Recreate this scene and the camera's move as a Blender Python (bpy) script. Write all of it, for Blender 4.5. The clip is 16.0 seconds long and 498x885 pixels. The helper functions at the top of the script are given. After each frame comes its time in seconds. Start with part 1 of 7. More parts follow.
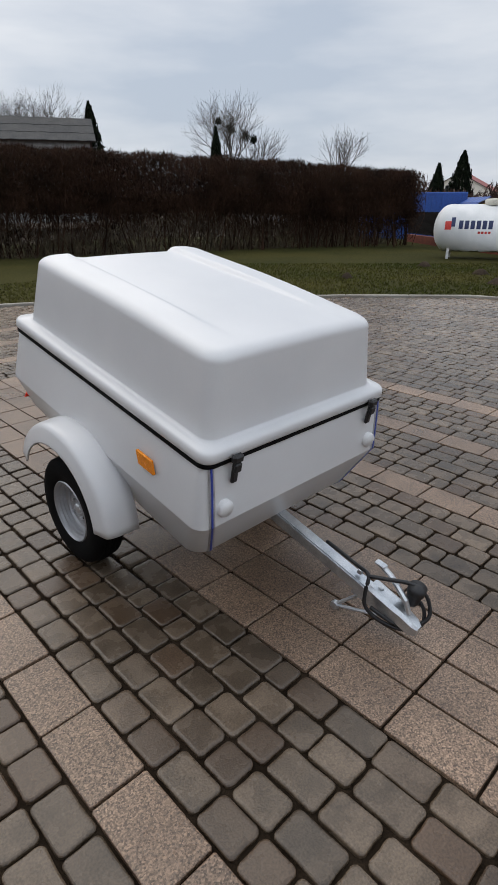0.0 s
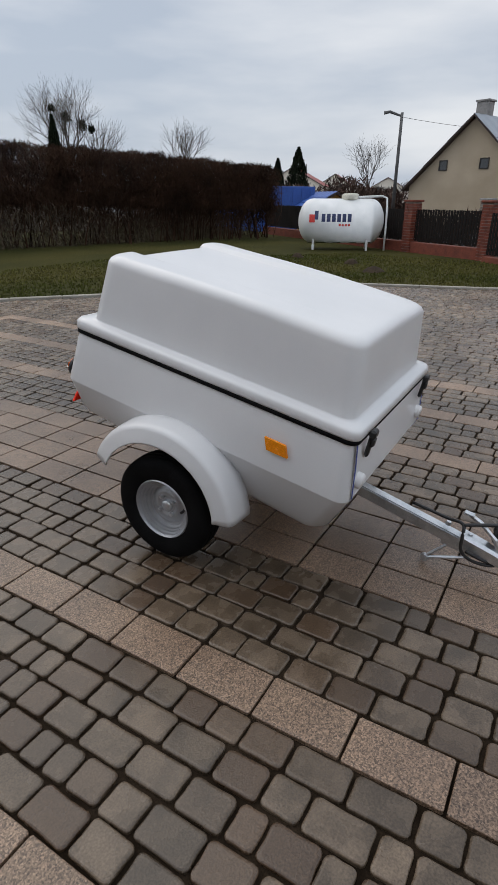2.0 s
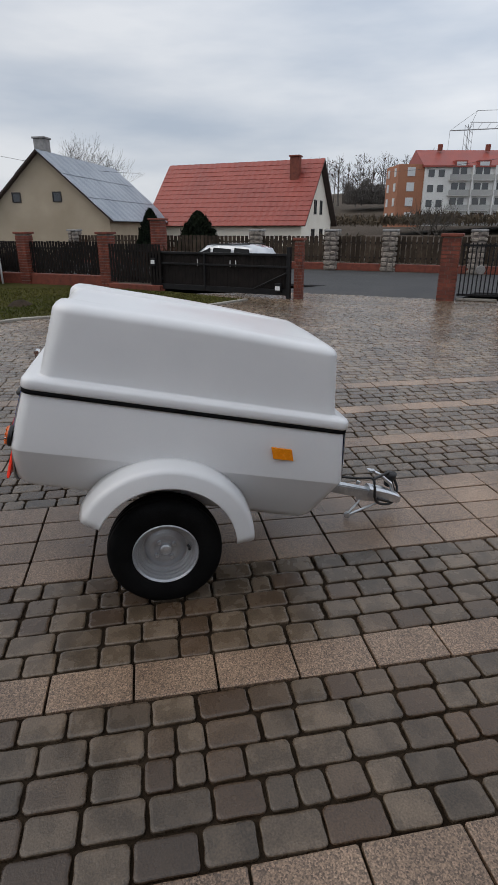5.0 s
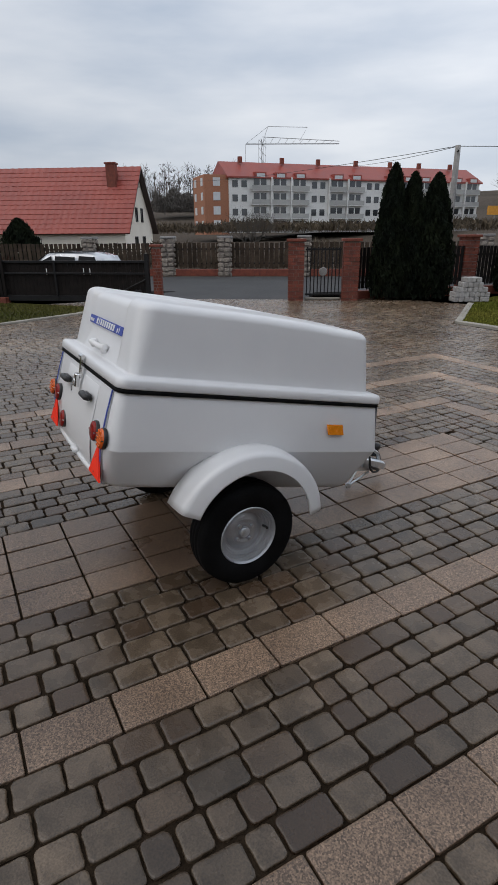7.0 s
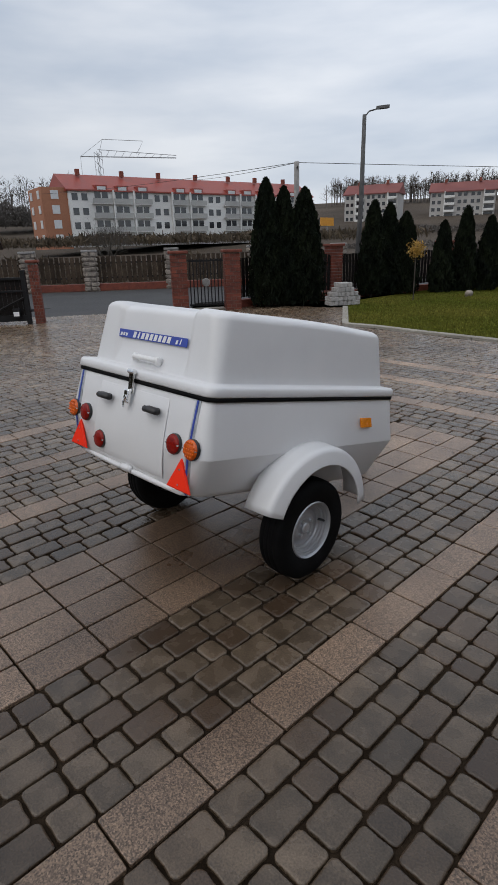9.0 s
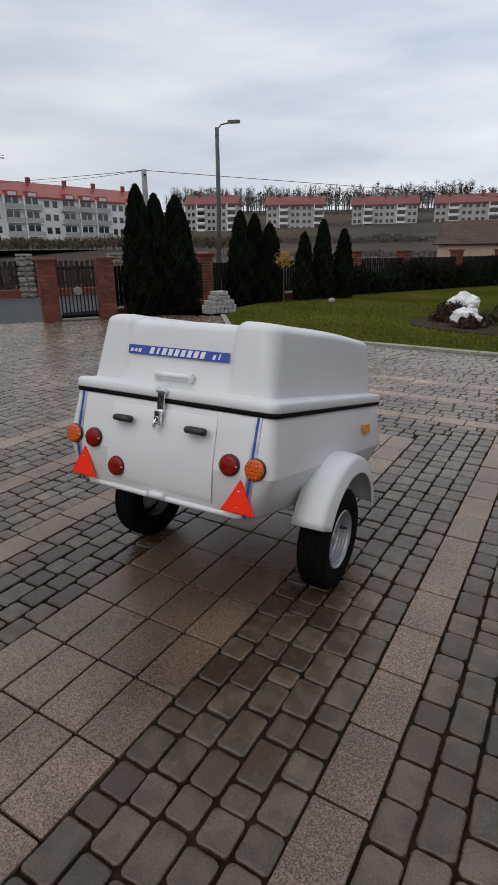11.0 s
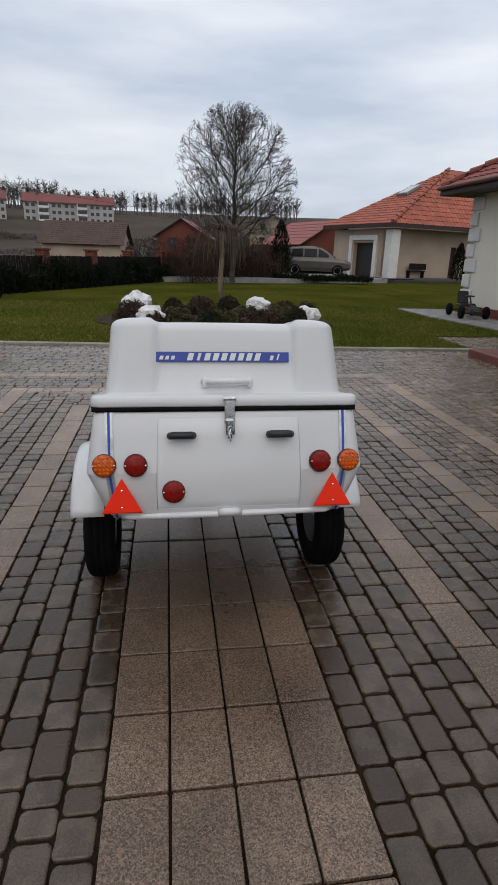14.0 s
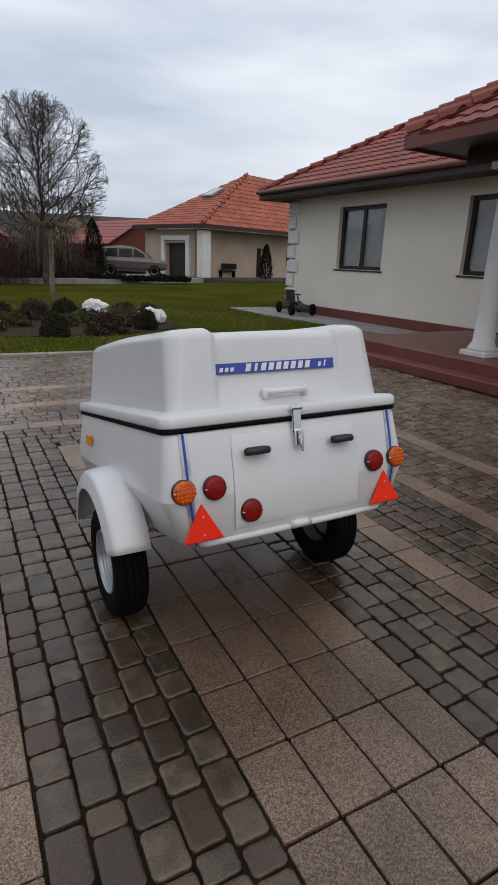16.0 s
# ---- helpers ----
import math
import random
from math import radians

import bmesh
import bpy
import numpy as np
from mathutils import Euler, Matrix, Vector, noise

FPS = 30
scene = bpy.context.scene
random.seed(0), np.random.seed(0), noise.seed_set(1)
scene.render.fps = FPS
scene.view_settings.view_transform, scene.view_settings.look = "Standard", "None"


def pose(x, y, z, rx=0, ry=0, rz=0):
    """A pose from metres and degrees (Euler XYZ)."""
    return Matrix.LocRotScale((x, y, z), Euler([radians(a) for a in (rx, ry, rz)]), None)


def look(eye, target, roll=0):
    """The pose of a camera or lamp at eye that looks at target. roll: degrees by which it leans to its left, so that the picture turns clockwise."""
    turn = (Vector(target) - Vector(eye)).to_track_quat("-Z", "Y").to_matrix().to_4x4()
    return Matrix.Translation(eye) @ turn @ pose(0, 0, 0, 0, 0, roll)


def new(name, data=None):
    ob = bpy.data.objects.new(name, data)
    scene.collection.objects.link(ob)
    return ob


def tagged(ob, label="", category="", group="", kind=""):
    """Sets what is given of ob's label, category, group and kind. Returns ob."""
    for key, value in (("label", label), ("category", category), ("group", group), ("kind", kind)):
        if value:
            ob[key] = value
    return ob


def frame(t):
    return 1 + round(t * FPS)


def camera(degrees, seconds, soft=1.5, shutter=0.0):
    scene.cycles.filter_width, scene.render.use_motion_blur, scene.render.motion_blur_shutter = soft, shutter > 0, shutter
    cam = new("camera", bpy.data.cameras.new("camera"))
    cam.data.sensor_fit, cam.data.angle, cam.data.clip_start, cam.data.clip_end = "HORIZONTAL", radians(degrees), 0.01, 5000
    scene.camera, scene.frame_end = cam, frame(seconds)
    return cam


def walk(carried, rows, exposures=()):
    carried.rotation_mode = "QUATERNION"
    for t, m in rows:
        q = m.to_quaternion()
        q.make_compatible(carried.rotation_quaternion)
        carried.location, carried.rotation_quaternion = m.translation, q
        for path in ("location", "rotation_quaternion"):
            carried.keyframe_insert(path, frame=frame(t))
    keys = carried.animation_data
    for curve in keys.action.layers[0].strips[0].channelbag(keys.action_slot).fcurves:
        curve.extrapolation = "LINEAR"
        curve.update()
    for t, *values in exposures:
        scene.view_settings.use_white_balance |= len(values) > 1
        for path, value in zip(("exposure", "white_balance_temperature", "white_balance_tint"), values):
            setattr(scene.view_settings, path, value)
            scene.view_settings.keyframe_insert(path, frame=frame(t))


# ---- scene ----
cam = camera(48.8, 16.0, 1.4)
PATH = [
    (0, (0.925, 1.345, 1.613), (2.19, 2.675, 0.819), -0.3),
    (0.5, (0.739, 1.483, 1.654), (2.082, 2.725, 0.845), 0.1),
    (1, (0.439, 1.643, 1.644), (1.923, 2.715, 0.839), -0.3),
    (1.5, (0.261, 1.846, 1.61), (1.797, 2.837, 0.798), 0.4),
    (2, (0.134, 2.061, 1.642), (1.703, 2.995, 0.826), 0.1),
    (2.5, (0.025, 2.279, 1.658), (1.725, 2.965, 0.857), 0.7),
    (3, (-0.159, 2.533, 1.669), (1.627, 2.956, 0.874), -0.8),
    (3.5, (-0.237, 2.791, 1.653), (1.585, 3.13, 0.901), -2.0),
    (4, (-0.296, 3.036, 1.693), (1.554, 3.267, 0.97), -3.2),
    (4.2, (-0.335, 3.146, 1.685), (1.527, 3.257, 0.963), -2.7),
    (6.3, (-0.356, 4.382, 1.698), (1.36, 3.64, 0.988), -0.4),
    (6.5, (-0.334, 4.51, 1.688), (1.362, 3.721, 0.979), -0.8),
    (7, (-0.209, 4.714, 1.663), (1.434, 3.821, 0.954), -0.5),
    (7.5, (-0.059, 4.881, 1.695), (1.534, 3.904, 0.983), -1.0),
    (8, (0.015, 5.144, 1.703), (1.538, 4.056, 0.996), -1.0),
    (8.5, (0.088, 5.4, 1.721), (1.517, 4.185, 1.026), -1.6),
    (9, (0.267, 5.535, 1.669), (1.634, 4.243, 0.989), -1.6),
    (9.5, (0.412, 5.66, 1.707), (1.712, 4.303, 1.022), -1.6),
    (9.7, (0.473, 5.726, 1.696), (1.734, 4.33, 1.018), -1.8),
    (11.8, (1.487, 6.213, 1.691), (2.108, 4.431, 1.031), 0.5),
    (12, (1.632, 6.272, 1.686), (2.137, 4.452, 1.028), 0.6),
    (12.5, (1.88, 6.273, 1.652), (2.237, 4.418, 0.996), 1.0),
    (13, (2.165, 6.232, 1.681), (2.407, 4.359, 1.024), 0.0),
    (13.5, (2.468, 6.28, 1.666), (2.374, 4.39, 1.018), 1.9),
    (14, (2.769, 6.316, 1.671), (2.484, 4.447, 1.019), 1.9),
    (14.5, (3.016, 6.214, 1.668), (2.598, 4.367, 1.024), 1.4),
    (15, (3.212, 6.139, 1.687), (2.641, 4.335, 1.039), 2.5),
    (15.5, (3.504, 6.095, 1.689), (2.754, 4.354, 1.053), 1.7),
    (16, (3.695, 5.942, 1.662), (2.795, 4.272, 1.031), 2.2),
]
walk(cam, [(t, look(eye, target, roll)) for t, eye, target, roll in PATH], [(0, 0.38, 6900, 10), (2, 0.34, 6900, 10), (4, 0.26, 6900, 10), (6.5, 0.18, 6800, 10), (8.5, 0.12, 6780, 10), (12, 0.05, 6830, 10), (16, 0.0, 6800, 10)])

# ---- light: overcast winter daylight ----
SUN_EL, SUN_ROT = radians(50), radians(-12)
world = bpy.data.worlds.new("overcast_sky")
scene.world = world
world.use_nodes = True
wn, wl = world.node_tree.nodes, world.node_tree.links
wn.clear()
w_out, w_bg = wn.new("ShaderNodeOutputWorld"), wn.new("ShaderNodeBackground")
w_sky = wn.new("ShaderNodeTexSky")
w_sky.sky_type, w_sky.sun_disc, w_sky.sun_elevation, w_sky.sun_rotation = "NISHITA", False, SUN_EL, SUN_ROT
w_sky.air_density, w_sky.dust_density = 1.0, 3.0
w_co, w_map, w_noise, w_ramp = (wn.new("ShaderNode" + k) for k in ("TexCoord", "Mapping", "TexNoise", "ValToRGB"))
w_scale, w_mix = wn.new("ShaderNodeVectorMath"), wn.new("ShaderNodeMix")
w_scale.operation = "SCALE"
w_scale.inputs["Scale"].default_value = 0.1
w_map.inputs["Scale"].default_value = (1.0, 1.0, 4.5)
w_noise.inputs["Scale"].default_value, w_noise.inputs["Detail"].default_value = 2.2, 5.0
w_noise.inputs["Roughness"].default_value = 0.5
w_ramp.color_ramp.elements[0].position, w_ramp.color_ramp.elements[0].color = 0.33, (0.395, 0.468, 0.585, 1)
w_ramp.color_ramp.elements[1].position, w_ramp.color_ramp.elements[1].color = 0.68, (0.67, 0.715, 0.79, 1)
w_mix.data_type = "RGBA"
w_mix.inputs["Factor"].default_value = 0.9
wl.new(w_co.outputs["Generated"], w_map.inputs["Vector"])
wl.new(w_map.outputs["Vector"], w_noise.inputs["Vector"])
wl.new(w_noise.outputs["Fac"], w_ramp.inputs["Fac"])
wl.new(w_sky.outputs["Color"], w_scale.inputs[0])
wl.new(w_scale.outputs["Vector"], w_mix.inputs["A"])
wl.new(w_ramp.outputs["Color"], w_mix.inputs["B"])
w_sep, w_up, w_lift = wn.new("ShaderNodeSeparateXYZ"), wn.new("ShaderNodeMapRange"), wn.new("ShaderNodeVectorMath")
w_up.inputs["From Min"].default_value, w_up.inputs["From Max"].default_value = -0.1, 0.8
w_up.inputs["To Min"].default_value, w_up.inputs["To Max"].default_value = 0.94, 1.36
w_lift.operation = "SCALE"
wl.new(w_co.outputs["Generated"], w_sep.inputs[0])
w_side = wn.new("ShaderNodeMath")
w_side.operation = "MULTIPLY_ADD"
w_side.inputs[1].default_value = -0.45
wl.new(w_sep.outputs["Y"], w_side.inputs[0])
wl.new(w_sep.outputs["Z"], w_side.inputs[2])
w_east = wn.new("ShaderNodeMath")
w_east.operation = "MULTIPLY_ADD"
w_east.inputs[1].default_value = -0.28
wl.new(w_sep.outputs["X"], w_east.inputs[0])
wl.new(w_side.outputs[0], w_east.inputs[2])
wl.new(w_east.outputs[0], w_up.inputs["Value"])
wl.new(w_mix.outputs["Result"], w_lift.inputs[0])
wl.new(w_up.outputs["Result"], w_lift.inputs["Scale"])
wl.new(w_lift.outputs["Vector"], w_bg.inputs["Color"])
w_bg.inputs["Strength"].default_value = 1.0
wl.new(w_bg.outputs["Background"], w_out.inputs["Surface"])
sun = new("sun", bpy.data.lights.new("sun", "SUN"))
sun.data.energy, sun.data.angle, sun.data.color = 0.7, radians(60), (1.0, 0.94, 0.87)
sun.rotation_euler = (radians(40), 0, radians(168))


# ---- materials ----
def mat(name, c1, c2, rough=0.7, scale=3.0, grain=60.0, bump=0.2, metal=0.0, speck=0.25, rnd=0.0, coat=0.0, island=False, rvar=0.1, stretch=None, odd=None, spec=None, pebble=0.0, patch=0.0, stain=None):
    """A surface with two scales of variation, in metres: c1 to c2 over large patches, fine grain over that."""
    m = bpy.data.materials.new(name)
    m.use_nodes = True
    n, l = m.node_tree.nodes, m.node_tree.links
    b = n["Principled BSDF"]
    geo = n.new("ShaderNodeNewGeometry")
    pos = geo.outputs["Position"]
    if stretch:
        mp = n.new("ShaderNodeMapping")
        mp.inputs["Scale"].default_value = stretch
        l.new(pos, mp.inputs["Vector"])
        pos = mp.outputs["Vector"]
    big, fine = n.new("ShaderNodeTexNoise"), n.new("ShaderNodeTexNoise")
    big.inputs["Scale"].default_value, big.inputs["Detail"].default_value = scale, 4
    fine.inputs["Scale"].default_value, fine.inputs["Detail"].default_value = grain, 3
    l.new(pos, big.inputs["Vector"])
    l.new(pos, fine.inputs["Vector"])
    ramp = n.new("ShaderNodeValToRGB")
    ramp.color_ramp.elements[0].position, ramp.color_ramp.elements[0].color = 0.35, (*c1, 1)
    ramp.color_ramp.elements[1].position, ramp.color_ramp.elements[1].color = 0.65, (*c2, 1)
    l.new(big.outputs["Fac"], ramp.inputs["Fac"])
    spread = n.new("ShaderNodeMapRange")
    spread.inputs["From Min"].default_value, spread.inputs["From Max"].default_value = 0.3, 0.7
    spread.inputs["To Min"].default_value, spread.inputs["To Max"].default_value = 1 - speck, 1 + speck
    l.new(fine.outputs["Fac"], spread.inputs["Value"])
    value = spread.outputs["Result"]
    if patch:
        wide, deep, by = n.new("ShaderNodeTexNoise"), n.new("ShaderNodeMapRange"), n.new("ShaderNodeMath")
        wide.inputs["Scale"].default_value, wide.inputs["Detail"].default_value = 0.9, 3
        deep.inputs["From Min"].default_value, deep.inputs["From Max"].default_value = 0.35, 0.65
        deep.inputs["To Min"].default_value, deep.inputs["To Max"].default_value = 1 - patch, 1 + patch
        by.operation = "MULTIPLY"
        l.new(pos, wide.inputs["Vector"])
        l.new(wide.outputs["Fac"], deep.inputs["Value"])
        l.new(deep.outputs["Result"], by.inputs[0])
        l.new(value, by.inputs[1])
        value = by.outputs[0]
    if stain:
        # dark blotch, lighter outwards, uneven edge: its middle, reach and how dark
        (sx, sy), reach, deep = stain
        blot, far_off, sway, fade, by = (n.new("ShaderNode" + k) for k in ("TexNoise", "VectorMath", "Math", "MapRange", "Math"))
        blot.inputs["Scale"].default_value, blot.inputs["Detail"].default_value = 1.3, 5
        far_off.operation, far_off.inputs[1].default_value = "DISTANCE", (sx, sy, 0)
        sway.operation, sway.inputs[1].default_value = "MULTIPLY_ADD", 2.4
        fade.inputs["From Min"].default_value, fade.inputs["From Max"].default_value = reach + 0.75, reach + 6.0
        fade.inputs["To Min"].default_value, fade.inputs["To Max"].default_value = 1 - deep, 1.5
        by.operation = "MULTIPLY"
        l.new(pos, blot.inputs["Vector"])
        l.new(pos, far_off.inputs[0])
        l.new(blot.outputs["Fac"], sway.inputs[0])
        l.new(far_off.outputs["Value"], sway.inputs[2])
        l.new(sway.outputs[0], fade.inputs["Value"])
        l.new(fade.outputs["Result"], by.inputs[0])
        l.new(value, by.inputs[1])
        value = by.outputs[0]
    if pebble:
        cell, tone, both = n.new("ShaderNodeTexVoronoi"), n.new("ShaderNodeMapRange"), n.new("ShaderNodeMath")
        cell.inputs["Scale"].default_value = pebble
        split = n.new("ShaderNodeSeparateColor")
        tone.inputs["To Min"].default_value, tone.inputs["To Max"].default_value = 0.42, 1.68
        both.operation = "MULTIPLY"
        l.new(pos, cell.inputs["Vector"])
        l.new(cell.outputs["Color"], split.inputs[0])
        l.new(split.outputs[0], tone.inputs["Value"])
        l.new(tone.outputs["Result"], both.inputs[0])
        l.new(value, both.inputs[1])
        value = both.outputs[0]
    if rnd:
        src = geo.outputs["Random Per Island"] if island else n.new("ShaderNodeObjectInfo").outputs["Random"]
        r2 = n.new("ShaderNodeMapRange")
        r2.inputs["To Min"].default_value, r2.inputs["To Max"].default_value = 1 - rnd, 1 + rnd
        l.new(src, r2.inputs["Value"])
        mul = n.new("ShaderNodeMath")
        mul.operation = "MULTIPLY"
        l.new(value, mul.inputs[0])
        l.new(r2.outputs["Result"], mul.inputs[1])
        value = mul.outputs[0]
    colour = ramp.outputs["Color"]
    if odd:
        pick = n.new("ShaderNodeMapRange")
        pick.inputs["From Min"].default_value, pick.inputs["From Max"].default_value = 0.55, 1.0
        wn_ = n.new("ShaderNodeTexWhiteNoise")
        wn_.noise_dimensions = "1D"
        l.new(src, wn_.inputs["W"])
        l.new(wn_.outputs["Value"], pick.inputs["Value"])
        om = n.new("ShaderNodeMix")
        om.data_type = "RGBA"
        om.inputs["B"].default_value = (*odd, 1)
        l.new(pick.outputs["Result"], om.inputs["Factor"])
        l.new(colour, om.inputs["A"])
        colour = om.outputs["Result"]
    if spec is not None:
        b.inputs["Specular IOR Level"].default_value = spec
    sc = n.new("ShaderNodeVectorMath")
    sc.operation = "SCALE"
    l.new(colour, sc.inputs[0])
    l.new(value, sc.inputs["Scale"])
    l.new(sc.outputs["Vector"], b.inputs["Base Color"])
    rr = n.new("ShaderNodeMapRange")
    rr.inputs["To Min"].default_value, rr.inputs["To Max"].default_value = max(0.02, rough - rvar), min(1, rough + rvar)
    l.new(big.outputs["Fac"], rr.inputs["Value"])
    l.new(rr.outputs["Result"], b.inputs["Roughness"])
    b.inputs["Metallic"].default_value = metal
    if coat:
        b.inputs["Coat Weight"].default_value, b.inputs["Coat Roughness"].default_value = coat, 0.12
    if bump:
        bp = n.new("ShaderNodeBump")
        bp.inputs["Strength"].default_value, bp.inputs["Distance"].default_value = bump, 0.6 / grain
        l.new(fine.outputs["Fac"], bp.inputs["Height"])
        l.new(bp.outputs["Normal"], b.inputs["Normal"])
    return m


def glass(name, tint=(0.02, 0.025, 0.03)):
    m = mat(name, tint, tint, 0.06, 2, 20, 0, 0, 0.1, rvar=0.03)
    m.node_tree.nodes["Principled BSDF"].inputs["Specular IOR Level"].default_value = 0.8
    return m


WHITE = mat("white_gelcoat", (0.67, 0.675, 0.685), (0.72, 0.722, 0.728), 0.34, 2.2, 220, 0.02, speck=0.012, coat=0.25, rvar=0.07)
WHITE_DULL = mat("white_plastic", (0.74, 0.74, 0.74), (0.8, 0.8, 0.8), 0.45, 6, 120, 0.05, speck=0.04)
RUBBER = mat("black_rubber", (0.004, 0.004, 0.0042), (0.008, 0.008, 0.0085), 0.75, 8, 160, 0.25, speck=0.3, spec=0.08)
BLACK = mat("black_plastic", (0.012, 0.012, 0.013), (0.02, 0.02, 0.021), 0.45, 8, 160, 0.1, speck=0.2)
ZINC = mat("galvanised_steel", (0.5, 0.53, 0.56), (0.68, 0.7, 0.72), 0.36, 18, 160, 0.05, metal=0.9, speck=0.1)
RIM = mat("silver_wheel_paint", (0.36, 0.37, 0.39), (0.44, 0.45, 0.47), 0.36, 12, 200, 0.03, metal=0.55, speck=0.06)
CHROME = mat("chrome", (0.7, 0.7, 0.7), (0.8, 0.8, 0.8), 0.16, 20, 100, 0.02, metal=1.0, speck=0.05)
BLUE = mat("blue_vinyl", (0.03, 0.06, 0.33), (0.035, 0.07, 0.38), 0.4, 10, 100, 0, speck=0.05)
AMBER = mat("amber_lens", (0.85, 0.24, 0.005), (0.95, 0.3, 0.01), 0.25, 60, 300, 0.15, speck=0.15)
AMBER_LAMP = mat("orange_lamp_lens", (0.5, 0.07, 0.004), (0.66, 0.11, 0.006), 0.22, 90, 300, 0.2, speck=0.2)
AMBER_CELL = mat("amber_reflex", (0.62, 0.1, 0.004), (0.74, 0.14, 0.006), 0.25, 60, 300, 0.1, speck=0.15)
RED_LENS = mat("red_lamp_lens", (0.17, 0.005, 0.003), (0.27, 0.01, 0.006), 0.2, 90, 300, 0.2, speck=0.2, spec=0.25)
RED_TRI = mat("red_reflector", (0.95, 0.028, 0.007), (1.0, 0.036, 0.009), 0.45, 4, 200, 0.0, speck=0.03, spec=0.25)
SLAB = mat("exposed_aggregate_slab", (0.15, 0.099, 0.067), (0.21, 0.143, 0.098), 0.3, 1.8, 150, 0.4, spec=0.5, speck=0.4, rnd=0.12, pebble=205.0, patch=0.16, stain=((2.3, 5.0), 1.5, 0.24))
SLAB_FAR = mat("exposed_aggregate_joined", (0.15, 0.099, 0.067), (0.21, 0.143, 0.098), 0.3, 1.8, 150, 0.4, spec=0.5, speck=0.4, rnd=0.12, pebble=205.0, patch=0.16, stain=((2.3, 5.0), 1.5, 0.24), island=True)
PAVER = mat("grey_concrete_paver", (0.069, 0.049, 0.032), (0.13, 0.095, 0.065), 0.27, 9.0, 150, 0.24, spec=0.5, speck=0.36, rnd=0.26, patch=0.26, rvar=0.14, stain=((2.3, 5.0), 1.5, 0.24), odd=(0.066, 0.04, 0.024))
PAVER_FAR = mat("grey_paver_joined", (0.069, 0.049, 0.032), (0.13, 0.095, 0.065), 0.27, 9.0, 150, 0.24, spec=0.5, speck=0.36, rnd=0.26, patch=0.26, rvar=0.14, stain=((2.3, 5.0), 1.5, 0.24), odd=(0.066, 0.04, 0.024), island=True)
JOINT = mat("joint_sand", (0.012, 0.008, 0.005), (0.03, 0.021, 0.014), 0.95, 5, 200, 0.6, speck=0.5, spec=0.05)
GRASS_NORTH = mat("dull_lawn_turf", (0.033, 0.034, 0.008), (0.054, 0.049, 0.013), 1.0, 0.35, 45, 0.6, speck=0.45, spec=0.1)
BLADE_NORTH = mat("dull_grass_blade", (0.062, 0.07, 0.016), (0.11, 0.1, 0.03), 0.9, 0.35, 30, 0, speck=0.3, rnd=0.35, island=True, spec=0.1)
GRASS = mat("lawn_turf", (0.044, 0.051, 0.007), (0.076, 0.072, 0.014), 1.0, 0.35, 45, 0.6, speck=0.45, spec=0.0)
BLADE = mat("grass_blade", (0.095, 0.122, 0.018), (0.165, 0.16, 0.034), 0.9, 0.35, 30, 0, speck=0.3, rnd=0.35, island=True, spec=0.1)
EARTH = mat("field_earth", (0.06, 0.048, 0.038), (0.092, 0.074, 0.058), 1.0, 0.05, 3, 0.4, speck=0.4, spec=0.1)
MULCH = mat("bark_mulch", (0.03, 0.022, 0.016), (0.055, 0.04, 0.028), 0.95, 4, 60, 0.8, speck=0.5, spec=0.1)
ASPHALT = mat("asphalt", (0.04, 0.04, 0.042), (0.06, 0.06, 0.061), 0.8, 0.7, 120, 0.3, speck=0.3, spec=0.3)
KERB = mat("pale_concrete_kerb", (0.24, 0.22, 0.19), (0.34, 0.32, 0.28), 0.85, 2, 90, 0.3, speck=0.2)
BRICK = mat("red_clinker", (0.13, 0.03, 0.018), (0.2, 0.05, 0.028), 0.7, 6, 60, 0.3, speck=0.3, rnd=0.25, island=True)
MORTAR = mat("mortar", (0.2, 0.17, 0.15), (0.26, 0.22, 0.2), 0.9, 6, 90, 0.3)
DARKWOOD = mat("dark_stained_wood", (0.007, 0.0055, 0.005), (0.013, 0.01, 0.009), 0.8, 5, 50, 0.3, speck=0.35, rnd=0.25, island=True, spec=0.2)
WEATHERED = mat("weathered_pickets", (0.035, 0.025, 0.018), (0.065, 0.047, 0.034), 0.9, 3, 40, 0.3, speck=0.3, rnd=0.25, spec=0.2)
DARKMETAL = mat("dark_painted_metal", (0.008, 0.008, 0.009), (0.014, 0.014, 0.015), 0.6, 5, 80, 0.1, spec=0.25)
TWIG = mat("hedge_twig", (0.023, 0.0125, 0.008), (0.056, 0.03, 0.019), 0.95, 1.2, 30, 0, speck=0.3, rnd=0.4, island=True, spec=0.1)
BARK = mat("bark", (0.036, 0.03, 0.025), (0.075, 0.065, 0.053), 0.9, 4, 40, 0.5, speck=0.3)
THUJA = mat("thuja_scale_leaf", (0.004, 0.0075, 0.004), (0.011, 0.016, 0.007), 0.9, 2, 30, 0, speck=0.3, rnd=0.4, island=True, spec=0.15)
SHRUB = mat("low_juniper", (0.042, 0.044, 0.016), (0.09, 0.078, 0.028), 0.9, 2, 30, 0, speck=0.3, rnd=0.4, island=True)
SHRUB_RED = mat("brown_shrub", (0.04, 0.022, 0.015), (0.075, 0.042, 0.028), 0.9, 2, 30, 0, speck=0.3, rnd=0.4, island=True)
SHRUB_DARK = mat("dark_box_leaf", (0.014, 0.017, 0.006), (0.034, 0.034, 0.012), 0.9, 2, 30, 0, speck=0.3, rnd=0.4, island=True)
